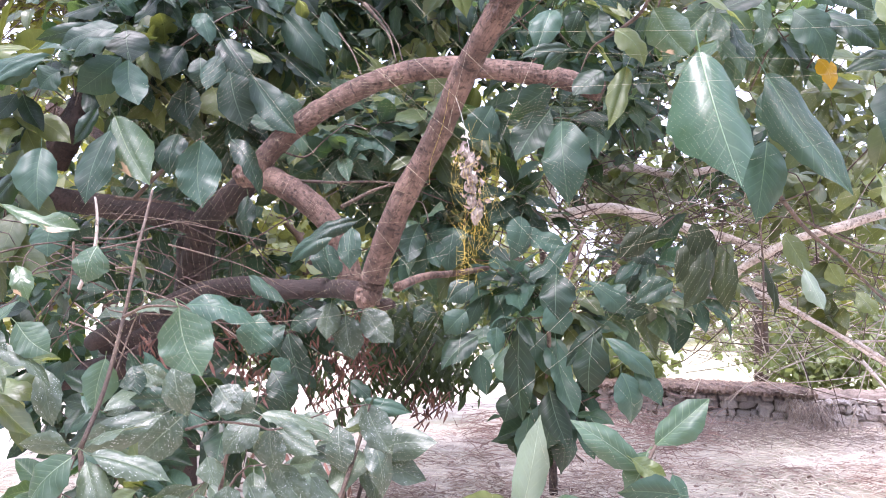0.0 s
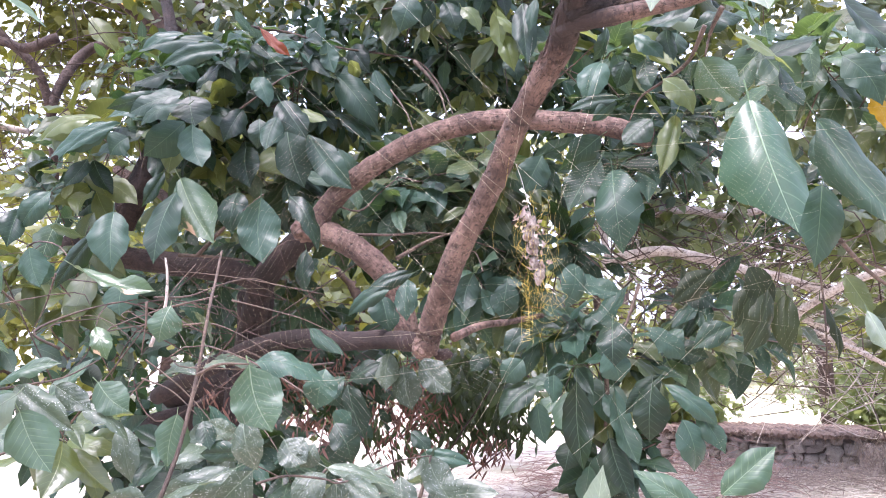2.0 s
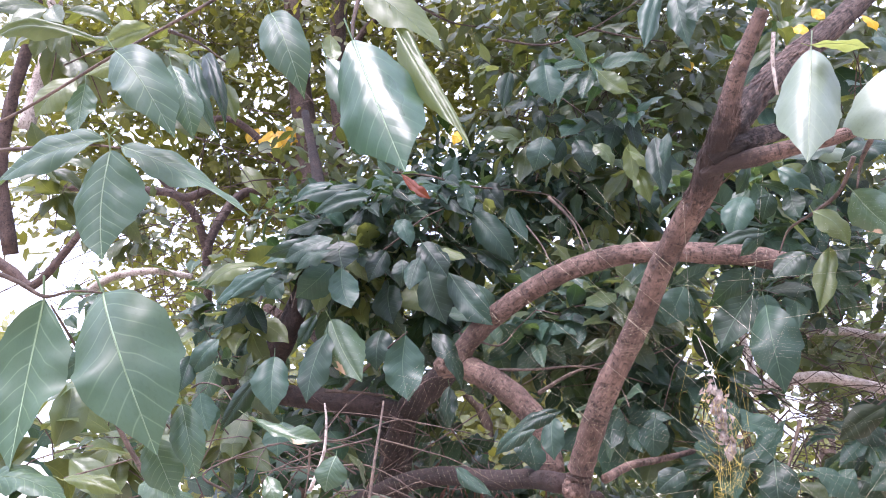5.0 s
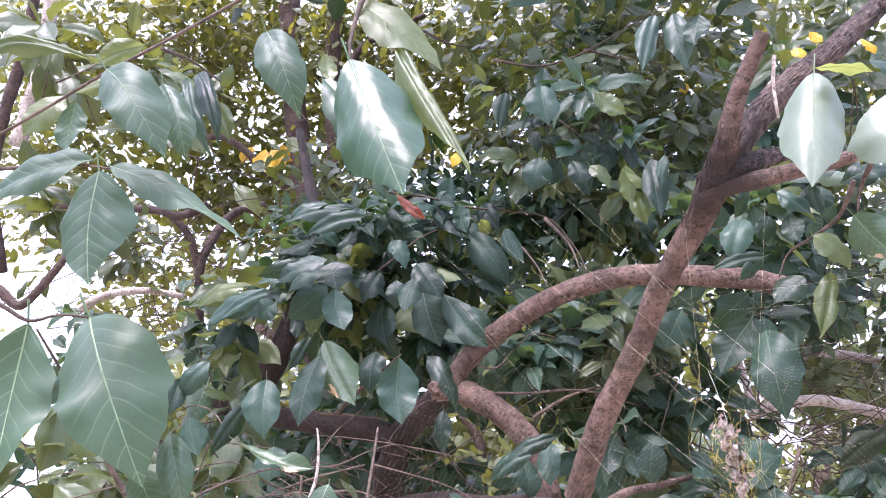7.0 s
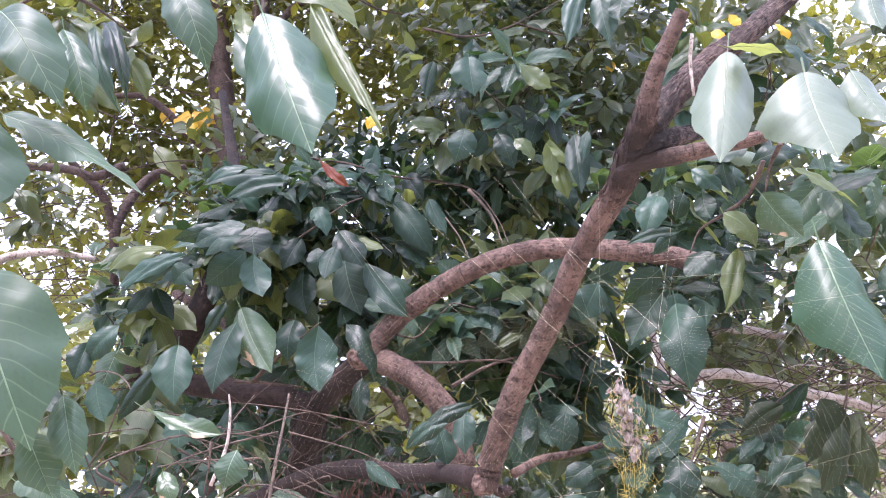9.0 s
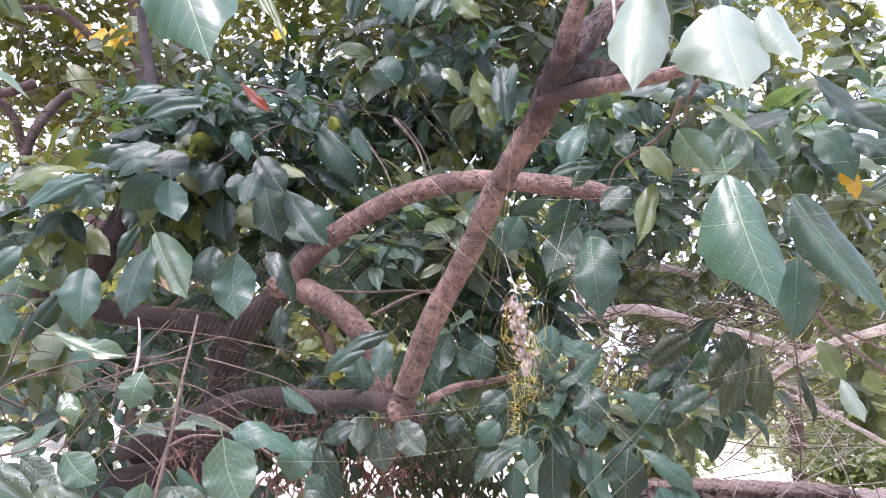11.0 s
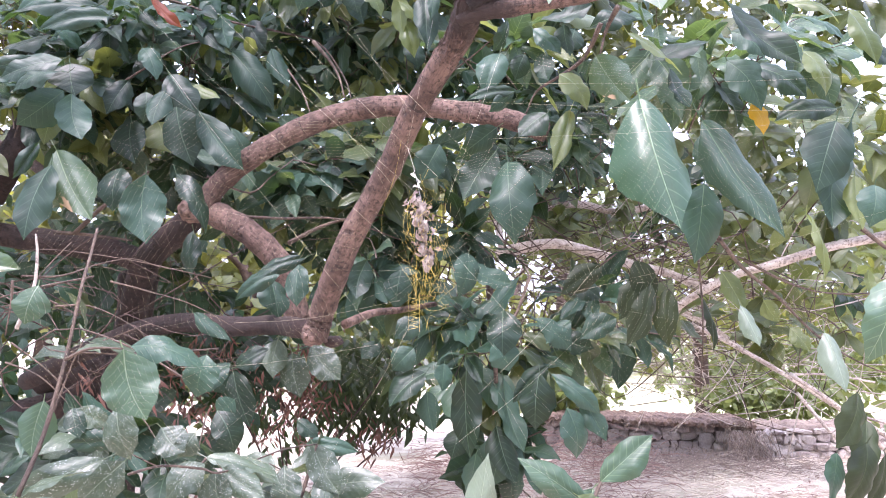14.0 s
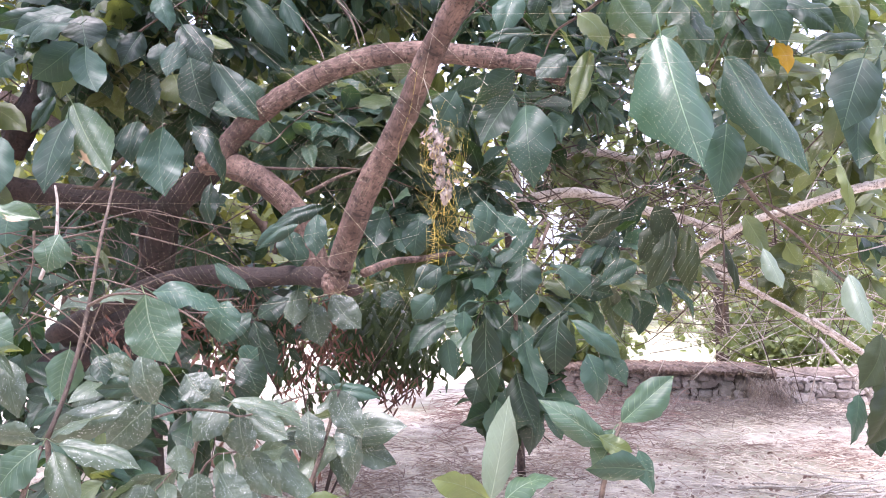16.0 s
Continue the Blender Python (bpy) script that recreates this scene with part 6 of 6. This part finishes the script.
cloud((3.268, 7.341, 2.181), (1.076, 0.600, 0.484), 1000, 0.12, "l")
cloud((3.624, 6.325, 2.123), (0.653, 0.600, 0.606), 600, 0.12, "l")
cloud((4.626, 9.125, 0.523), (1.000, 0.300, 0.213), 1500, 0.11, "l")
cloud((2.029, 9.239, 0.577), (0.667, 0.300, 0.240), 900, 0.11, "l")
cloud((4.508, 10.227, 0.694), (1.044, 0.300, 0.298), 500, 0.12, "l")
cloud((-0.95, 4.641, 1.30), (0.45, 0.400, 0.22), 260, 0.14, "g")
cloud((-1.721, 3.685, 1.049), (0.361, 0.300, 0.232), 260, 0.14, "g")
cloud((1.806, 7.553, 2.225), (0.753, 0.600, 0.402), 500, 0.12, "l")
cloud((2.288, 5.367, 2.748), (1.065, 0.500, 0.552), 520, 0.14, "m")
cloud((-0.622, 5.486, 3.149), (0.789, 0.500, 0.316), 320, 0.14, "m")
cloud((-1.636, 4.267, 1.662), (0.693, 0.400, 0.331), 420, 0.13, "g")
cloud((-1.639, 4.388, 3.316), (0.609, 0.400, 0.287), 420, 0.11, "m")
cloud((-0.907, 4.370, 3.198), (0.413, 0.300, 0.310), 360, 0.11, "g")
cloud((-0.667, 4.521, 2.825), (0.688, 0.300, 0.310), 360, 0.11, "g")
cloud((0.206, 4.834, 3.171), (0.717, 0.300, 0.430), 360, 0.11, "g")
cloud((-4.441, 5.240, 3.757), (0.839, 0.600, 0.513), 520, 0.11, "f")
cloud((0.75, 4.9, 3.75), (0.9, 0.4, 0.55), 620, 0.13, "m")
cloud((0.55, 4.6, 3.05), (0.6, 0.3, 0.4), 300, 0.13, "g")
cloud((0.2, 9.2, 1.5), (1.3, 0.5, 0.5), 900, 0.15, "m", left_tree)
cloud((-3.9, 6.3, 3.3), (0.9, 0.6, 0.8), 700, 0.11, "f")
cloud((2.0, 3.9, 2.2), (0.5, 0.3, 0.4), 300, 0.13, "m", right_tree)
cloud((1.4, 4.4, 3.2), (0.6, 0.35, 0.35), 380, 0.13, "m")
cloud((0.1, 4.7, 4.5), (1.4, 0.5, 0.4), 750, 0.14, "m")
cloud((0.0, 5.7, 5.3), (2.0, 0.6, 0.5), 1300, 0.12, "f")
cloud((-3.7, 5.3, 4.3), (1.0, 0.5, 0.7), 900, 0.11, "f")
cloud((0.85, 4.4, 2.7), (0.6, 0.35, 0.45), 500, 0.13, "g")
cloud((-1.6, 4.3, 2.45), (0.8, 0.4, 0.4), 420, 0.13, "m")
cloud((-0.3, 8.6, 0.98), (1.7, 0.5, 0.36), 700, 0.13, "n")
cloud((-2.6, 8.0, 0.9), (1.5, 0.6, 0.7), 900, 0.14, "m", tree)
cloud((0.95, 9.6, 0.85), (0.7, 0.4, 0.4), 420, 0.13, "l")
cloud((2.879, 6.182, 4.519), (0.792, 0.600, 0.606), 800, 0.11, "f")
cloud((1.876, 4.497, 2.247), (0.495, 0.400, 0.297), 160, 0.12, "g")
cloud(np.array([0.2, 3.0, 4.5]), (3.4, 1.3, 0.5), 1000, 0.2, "g", tree)  # unseen leaves overhead, added to shade what is below

woods = thing("woods", "hazy green woods beyond the clearing, and unseen ones added behind", "trees", (0, 24, 0), kind="stuff")
for k in range(34):
    a = radians(-52 + k * 3.2)
    if -44 < -52 + k * 3.2 < -33:  # an opening to the bright field
        continue
    far = rng.uniform(17, 26)
    base = np.array([math.sin(a) * far, math.cos(a) * far, 0.0])
    v, f = tube([base + (0, 0, -0.1), base + (0.2, 0, 2.2), base + (rng.uniform(-0.6, 0.6), 0, 3.2)], 0.2, 0.08, 7, 3, 0.05, k)
    part("trunk", mesh_of("trunk", v - np.array(woods.location), f, BARK_FAR), woods)
    low = 8 < -52 + k * 3.2 < 36
    for q in range(1 if low else 3):
        cloud(base + np.array([rng.uniform(-1, 1), rng.uniform(-1, 1), rng.uniform(0.6, 1.6 if low else 5.5)]), (1.7, 1.5, 0.9 if low else 1.5), 330, 0.36, "f", woods)

for k in range(26):  # and behind, unseen, added to block low sky light
    a = radians(62 + k * 9.4)
    far = rng.uniform(8.5, 12)
    base = np.array([math.sin(a) * far, math.cos(a) * far, 0.0])
    v, f = tube([base + (0, 0, -0.1), base + (0.2, 0, 2.2), base + (rng.uniform(-0.6, 0.6), 0, 4.2)], 0.16, 0.07, 7, 3, 0.05, k)
    part("trunk", mesh_of("trunk", v - np.array(woods.location), f, BARK_FAR), woods)
    for q in range(3):
        cloud(base + np.array([rng.uniform(-0.8, 0.8), rng.uniform(-0.8, 0.8), 1.2 + 1.9 * q]), (1.5, 1.4, 1.2), 190, 0.42, "m", woods)

# bare twigs, criss-cross
def tangle(centre, radii, n, long, kind):
    rng = np.random.RandomState(next(seeds) + 900)
    owner, material = {"t": (tree, BARK_TWIG), "d": (tree, BARK_FAR), "w": (right_tree, BARK_PALE)}[kind]
    pieces = []
    for k in range(n):
        c = np.array(centre) + rng.uniform(-1, 1, 3) * np.array(radii)
        d = rng.randn(3) * np.array([1.0, 0.6, 0.45])
        d *= long * rng.uniform(0.5, 1.4) / np.linalg.norm(d)
        bow = rng.randn(3) * long * 0.17
        r = rng.uniform(0.0007, 0.0022) * (1.0 + 0.22 * np.linalg.norm(c[:2]))
        pieces.append(tube([c - d / 2, c - d / 6 + bow * 0.7, c + d / 5 + bow, c + d / 2 + rng.randn(3) * long * 0.08], r, r * 0.5, 5, 3, 0.08, k))
    v, f = joined(pieces)
    tagged(part("brushwood", mesh_of("brushwood", v - np.array(owner.location), f, material), owner), kind="stuff")


tangle((-0.929, 2.784, 1.526), (0.445, 0.400, 0.213), 18, 0.5, "d")
tangle((-0.95, 2.60, 1.50), (0.45, 0.30, 0.24), 16, 0.5, "d")
tangle((-0.791, 1.971, 1.494), (0.177, 0.250, 0.150), 9, 0.4, "t")
tangle((0.616, 3.166, 1.579), (0.367, 0.400, 0.161), 49, 0.5, "t")
tangle((0.458, 3.360, 1.825), (0.195, 0.300, 0.219), 21, 0.4, "d")
tangle((2.109, 4.268, 1.481), (0.820, 0.600, 0.410), 45, 0.8, "w")
tangle((2.204, 5.276, 1.358), (0.774, 0.600, 0.271), 38, 0.8, "d")
tangle((-2.965, 4.199, 2.928), (0.932, 0.800, 0.574), 60, 0.9, "d")
tangle((-1.228, 1.969, 1.610), (0.252, 0.400, 0.142), 17, 0.4, "t")
tangle((-0.176, 3.005, 1.830), (0.258, 0.400, 0.129), 5, 0.5, "t")
tangle((-1.990, 5.110, 4.293), (1.721, 0.800, 0.860), 60, 1.0, "d")
tangle((1.657, 5.134, 1.197), (0.410, 0.400, 0.149), 42, 0.6, "w")
tangle((2.345, 4.904, 1.160), (0.574, 0.400, 0.251), 30, 0.7, "w")
tangle((1.559, 3.532, 1.359), (0.594, 0.400, 0.232), 24, 0.6, "t")
tangle((1.661, 4.318, 1.774), (0.947, 0.500, 0.252), 40, 0.7, "w")
tangle((1.318, 4.413, 1.672), (0.419, 0.400, 0.194), 60, 0.6, "d")
tangle((1.164, 4.699, 2.025), (0.551, 0.400, 0.241), 40, 0.6, "w")
tangle((0.854, 4.230, 2.143), (0.512, 0.400, 0.181), 60, 0.5, "d")
tangle((1.043, 3.329, 1.657), (0.463, 0.300, 0.171), 26, 0.5, "d")

for (owner, kind), (vs, fs, us, _) in crowns.items():
    v = np.concatenate(vs) - np.array(owner.location)
    ob = part("crown", mesh_of("crown", v, np.concatenate(fs), LEAF[kind], np.concatenate(us)), owner)
    tagged(ob, kind="stuff")
for owner, pieces in sprigs.items():
    v, f = joined(pieces)
    tagged(part("brushwood", mesh_of("brushwood", v - np.array(owner.location), f, BARK_TWIG), owner), kind="stuff")


# ---- litter on the earth ----
def litter(count, x0, x1, y0, y1, size, seed):
    rng = np.random.RandomState(seed)
    vs, fs, us, base = [], [], [], 0
    for k in range(count):
        v, f, uv = SMALL[k % 3]
        a, l = rng.uniform(0, 6.28), size * rng.uniform(0.5, 1.3)
        m = np.array((Euler((rng.uniform(-0.5, 0.5), rng.uniform(-0.5, 0.5), a))).to_matrix())
        x, y = rng.uniform(x0, x1), rng.uniform(y0, y1)
        vs.append((v * (l * 0.5, l, l * 1.5)) @ m.T + (x, y, height(x, y) + 0.02))
        fs += [tuple(i + base for i in q) for q in f]
        us.append(uv)
        base += len(v)
    return np.concatenate(vs), fs, np.concatenate(us)


LITTER = leaf_material("fallen_leaf", (0.15, 0.088, 0.075), (0.38, 0.27, 0.23), (0.3, 0.2, 0.16), (0.3, 0.18, 0.1), 0.7)
v, f, uv = litter(1500, -2.0, 4.0, 4.0, 6.0, 0.045, 31)
tagged(new("leaf_litter", mesh_of("leaf_litter", v, f, LITTER, uv)), "brown fallen leaves strewn on the earth", "leaves", kind="stuff")
# dense brown leaves, added to darken the earth under the tree
v, f, uv = litter(1500, -3.0, -0.2, 1.8, 3.8, 0.08, 33)
tagged(new("leaf_litter", mesh_of("leaf_litter", v, f, LITTER, uv)), "brown fallen leaves under the tree", "leaves", kind="stuff")
v, f, uv = litter(420, -3.0, 5.0, 5.0, 7.8, 0.07, 32)
tagged(new("leaf_litter", mesh_of("leaf_litter", v, f, LITTER, uv)), "scattered brown fallen leaves", "leaves", kind="stuff")
pile = thing("branch_pile", "pile of bleached bare branches lying on the earth", "branches", (2.9, 4.75, 0))
BLEACHED = bark_material("bleached_wood", (0.42, 0.36, 0.31), (0.62, 0.56, 0.5), (0.25, 0.2, 0.17))
rng = np.random.RandomState(35)
for k in range(46):
    c = np.array([2.9 + rng.uniform(-0.5, 0.9), 4.75 + rng.uniform(-0.35, 0.3), 0.02 + 0.12 * rng.rand()])
    d = np.array([rng.uniform(0.5, 1.0), rng.uniform(-0.5, 0.5), rng.uniform(-0.06, 0.06)]) * rng.uniform(0.25, 0.6)
    v, f = tube([c - d, c - d * 0.3 + rng.randn(3) * 0.03, c + d * 0.4 + rng.randn(3) * 0.03, c + d], rng.uniform(0.004, 0.010), 0.003, 6, 3, 0.08, k)
    part("branch", mesh_of("branch", v - np.array(pile.location), f, BLEACHED, tube_uv([tuple(c - d), tuple(c - d * 0.3), tuple(c + d * 0.4), tuple(c + d)], 0.01, 6, 3)), pile)

# ---- spider's web and what hangs in it ----
def silk_material(name, colour):
    m = Nodes(name)
    p = m.add("TexCoord").outputs["Object"]
    m.put(m.bsdf.inputs["Base Color"], m.mix(m.noise(p, 60.0, 2.0), [c * 0.8 for c in colour], [min(c * 1.15, 0.9) for c in colour]))
    m.bsdf.inputs["Roughness"].default_value = 0.3
    return m.mat


SILK = silk_material("golden_silk", (0.56, 0.50, 0.32))
SILK_YELLOW = silk_material("yellow_silk", (0.62, 0.48, 0.09))
SILK_WHITE = silk_material("white_silk", (0.78, 0.75, 0.68))
HUB = np.array([0.030, 0.687, 1.551])
RIGHT, UP = np.array([0.98, 0.19, 0.0]), np.array([0.0, -0.08, 0.99])
web = thing("spider_web", "large golden orb web of fine threads strung between the branches", "web", HUB)


def thread(points, r, material, name, parent, per=1):
    v, f = tube(points, r, r, 3, per, 0.0, 0, cap=False)
    return part(name, mesh_of(name, v - HUB, f, material), parent)


rng = np.random.RandomState(12)
spokes = np.sort(np.arange(30) * 2 * np.pi / 30 + rng.uniform(-0.06, 0.06, 30))


def reach(a):
    """How far the web reaches from its hub: wide to the sides and below, short above."""
    return 0.26 + 0.12 * max(math.cos(a), 0) + 0.05 * max(-math.cos(a), 0) - 0.11 * max(math.sin(a), 0) - 0.03 * max(-math.sin(a), 0)


def on_web(a, r):
    return HUB + r * (math.cos(a) * RIGHT + math.sin(a) * UP) + np.array([0, 0.01 * math.sin(3 * a), 0]) * r


for a in spokes:
    thread([on_web(a, 0.012), on_web(a, reach(a) * 0.6), on_web(a, reach(a) * 1.12)], 0.000028, SILK, "radial_thread", web)
pieces = []
for lap in range(64):
    for i, a in enumerate(spokes):
        c = spokes[(i + 1) % 30]
        s, e = 0.12 + 0.98 * (lap + i / 30) / 64, 0.12 + 0.98 * (lap + (i + 1) / 30) / 64
        if noise.noise(Vector((math.cos(a) * 1.5, math.sin(a) * 1.5, lap * 0.09))) > 0.9 * abs(math.cos(a)) - 0.72:
            continue
        p, q = on_web(a, reach(a) * s), on_web(c, reach(c) * e)
        pieces.append(tube([p, (p + q) / 2 + (HUB - (p + q) / 2) * 0.012, q], 0.000023, 0.000023, 3, 1, 0, 0, cap=False))
v, f = joined(pieces)
tagged(part("capture_spiral", mesh_of("capture_spiral", v - HUB, f, SILK), web), kind="stuff")


def stay(a, b):
    """A long thread that holds the web, between two places, with a slight sag."""
    a, b = np.array(a), np.array(b)
    thread([a, (a + b) / 2 + np.array([0, 0, -0.006]), b], 0.000085, SILK, "stay_thread", web, 3)


stay((-0.366, 0.998, 1.945), (-0.000, 0.698, 1.575))
stay((-0.258, 0.991, 1.931), (0.021, 0.683, 1.619))
stay((-0.213, 1.084, 1.989), (0.039, 0.680, 1.634))
stay((-0.163, 1.176, 2.050), (0.069, 0.686, 1.655))
stay((-0.111, 1.174, 2.033), (0.019, 0.884, 1.748))
stay((-0.315, 1.001, 1.859), (-0.025, 0.725, 1.505))
stay((0.004, 0.683, 1.633), (0.066, 1.263, 2.002))
stay((0.783, 1.122, 1.825), (0.051, 0.782, 1.733))
stay((0.783, 1.123, 1.821), (0.090, 0.733, 1.682))
stay((0.848, 1.211, 1.911), (0.073, 0.779, 1.750))
stay((0.734, 1.037, 1.669), (0.174, 0.769, 1.533))
stay((0.260, 0.986, 1.503), (0.065, 0.809, 1.379))
stay((0.246, 0.880, 1.581), (0.082, 0.753, 1.435))
stay((-0.185, 0.919, 1.503), (0.005, 0.701, 1.525))
stay((-0.052, 0.868, 1.382), (0.015, 0.692, 1.505))
stay((-0.249, 0.928, 1.451), (-0.015, 0.716, 1.485))
stay((0.196, 1.253, 2.003), (0.049, 0.691, 1.620))
stay((-0.181, 1.088, 1.910), (0.144, 0.735, 1.473))

debris = thing("prey_debris", "hanging string of dry leaf scraps and prey wrapped in yellow silk", "debris", HUB)


def flake(at, long, wide, seed, material):
    v, f, uv = leaf_shape(4, 6, 0.5, 0.5, 0.2, seed, petiole=False)
    r = np.random.RandomState(seed)
    m = np.array(Euler(r.uniform(-1.2, 1.2, 3) + np.array([1.4, 0, 0])).to_matrix())
    v = (v - (0, 0.5, 0)) * (wide, long, long)
    part("scrap", mesh_of("scrap", v @ m.T + np.array(at) - HUB, f, material, uv), debris)


WRAP = earth_material("wrapped_prey", (0.035, 0.026, 0.022), (0.33, 0.28, 0.24))
SCRAP = leaf_material("leaf_scrap", (0.15, 0.11, 0.10), (0.38, 0.32, 0.29), (0.45, 0.4, 0.36), (0.4, 0.25, 0.15), 0.6)
STRING_TOP, STRING_END, LADDER_TOP, LADDER_END = (np.array(q) for q in (
    (0.017, 0.676, 1.640), (0.030, 0.683, 1.549), (0.017, 0.685, 1.527), (0.017, 0.687, 1.499)
))
for k, (s, r) in enumerate(((0.30, 0.0040), (0.38, 0.0062), (0.47, 0.0068), (0.55, 0.0060), (0.64, 0.0045), (0.76, 0.0052), (0.86, 0.0060), (0.93, 0.0045))):
    bm = bmesh.new()
    r *= 0.72
    bmesh.ops.create_icosphere(bm, subdivisions=3, radius=r)
    for q in bm.verts:
        c = q.co / r
        q.co *= 1 + 0.5 * noise.noise(c * 1.7 + Vector((k * 3, 0, 0))) + 0.35 * noise.noise(c * 4 + Vector((0, k, 0)))
        q.co.z *= 1.5
    me = bpy.data.meshes.new("bundle")
    bm.to_mesh(me)
    bm.free()
    me.materials.append(WRAP)
    part("bundle", me, debris).location = Vector(STRING_TOP * (1 - s) + STRING_END * s + np.array([0.0025 * math.sin(k * 2.3), 0, 0])) - Vector(HUB)
for k in range(60):
    s = 0.28 + 0.62 * k / 60 + rng.uniform(-0.02, 0.02)
    at = STRING_TOP * (1 - s) + STRING_END * s + rng.randn(3) * np.array([0.0045, 0.004, 0.004])
    flake(at, rng.uniform(0.004, 0.010), rng.uniform(0.002, 0.005), k, SCRAP)
for k, s in enumerate((0.05, 0.12, 0.18)):
    at = STRING_TOP * (1 - s) + STRING_END * s
    flake(at, 0.011, 0.003, 60 + k, SILK_WHITE)
thread([STRING_TOP + (-0.006, 0, 0.02), STRING_TOP, (STRING_TOP + STRING_END) / 2 + (0.003, 0, 0), STRING_END], 0.0002, SILK_WHITE, "silk_cord", debris, 4)
pieces = []
for k in range(80):
    s = rng.uniform(0.3, 1.35)
    at = STRING_TOP * (1 - s) + STRING_END * s + rng.randn(3) * np.array([0.010, 0.005, 0.006])
    d = rng.randn(3) * np.array([0.004, 0.004, 0.012])
    pieces.append(tube([at - d, at + rng.randn(3) * 0.006, at + d + rng.randn(3) * 0.004, at + d * 1.8], 0.00009, 0.00008, 3, 4, 0, k, cap=False))
v, f = joined(pieces)
tagged(part("silk_tangle", mesh_of("silk_tangle", v - HUB, f, SILK_YELLOW), debris, "tangled yellow silk"), kind="stuff")
zig = [LADDER_TOP * (1 - k / 14) + LADDER_END * (k / 14) + np.array([0.0045 if k % 2 else -0.0045, 0, 0]) for k in range(15)]
thread(zig, 0.00018, SILK_YELLOW, "silk_ladder", debris, 2)
for sgn in (-1, 1):
    thread([LADDER_TOP + (sgn * 0.005, 0, 0.004), LADDER_END + (sgn * 0.005, 0, -0.002)], 0.00013, SILK_YELLOW, "silk_cord", debris)
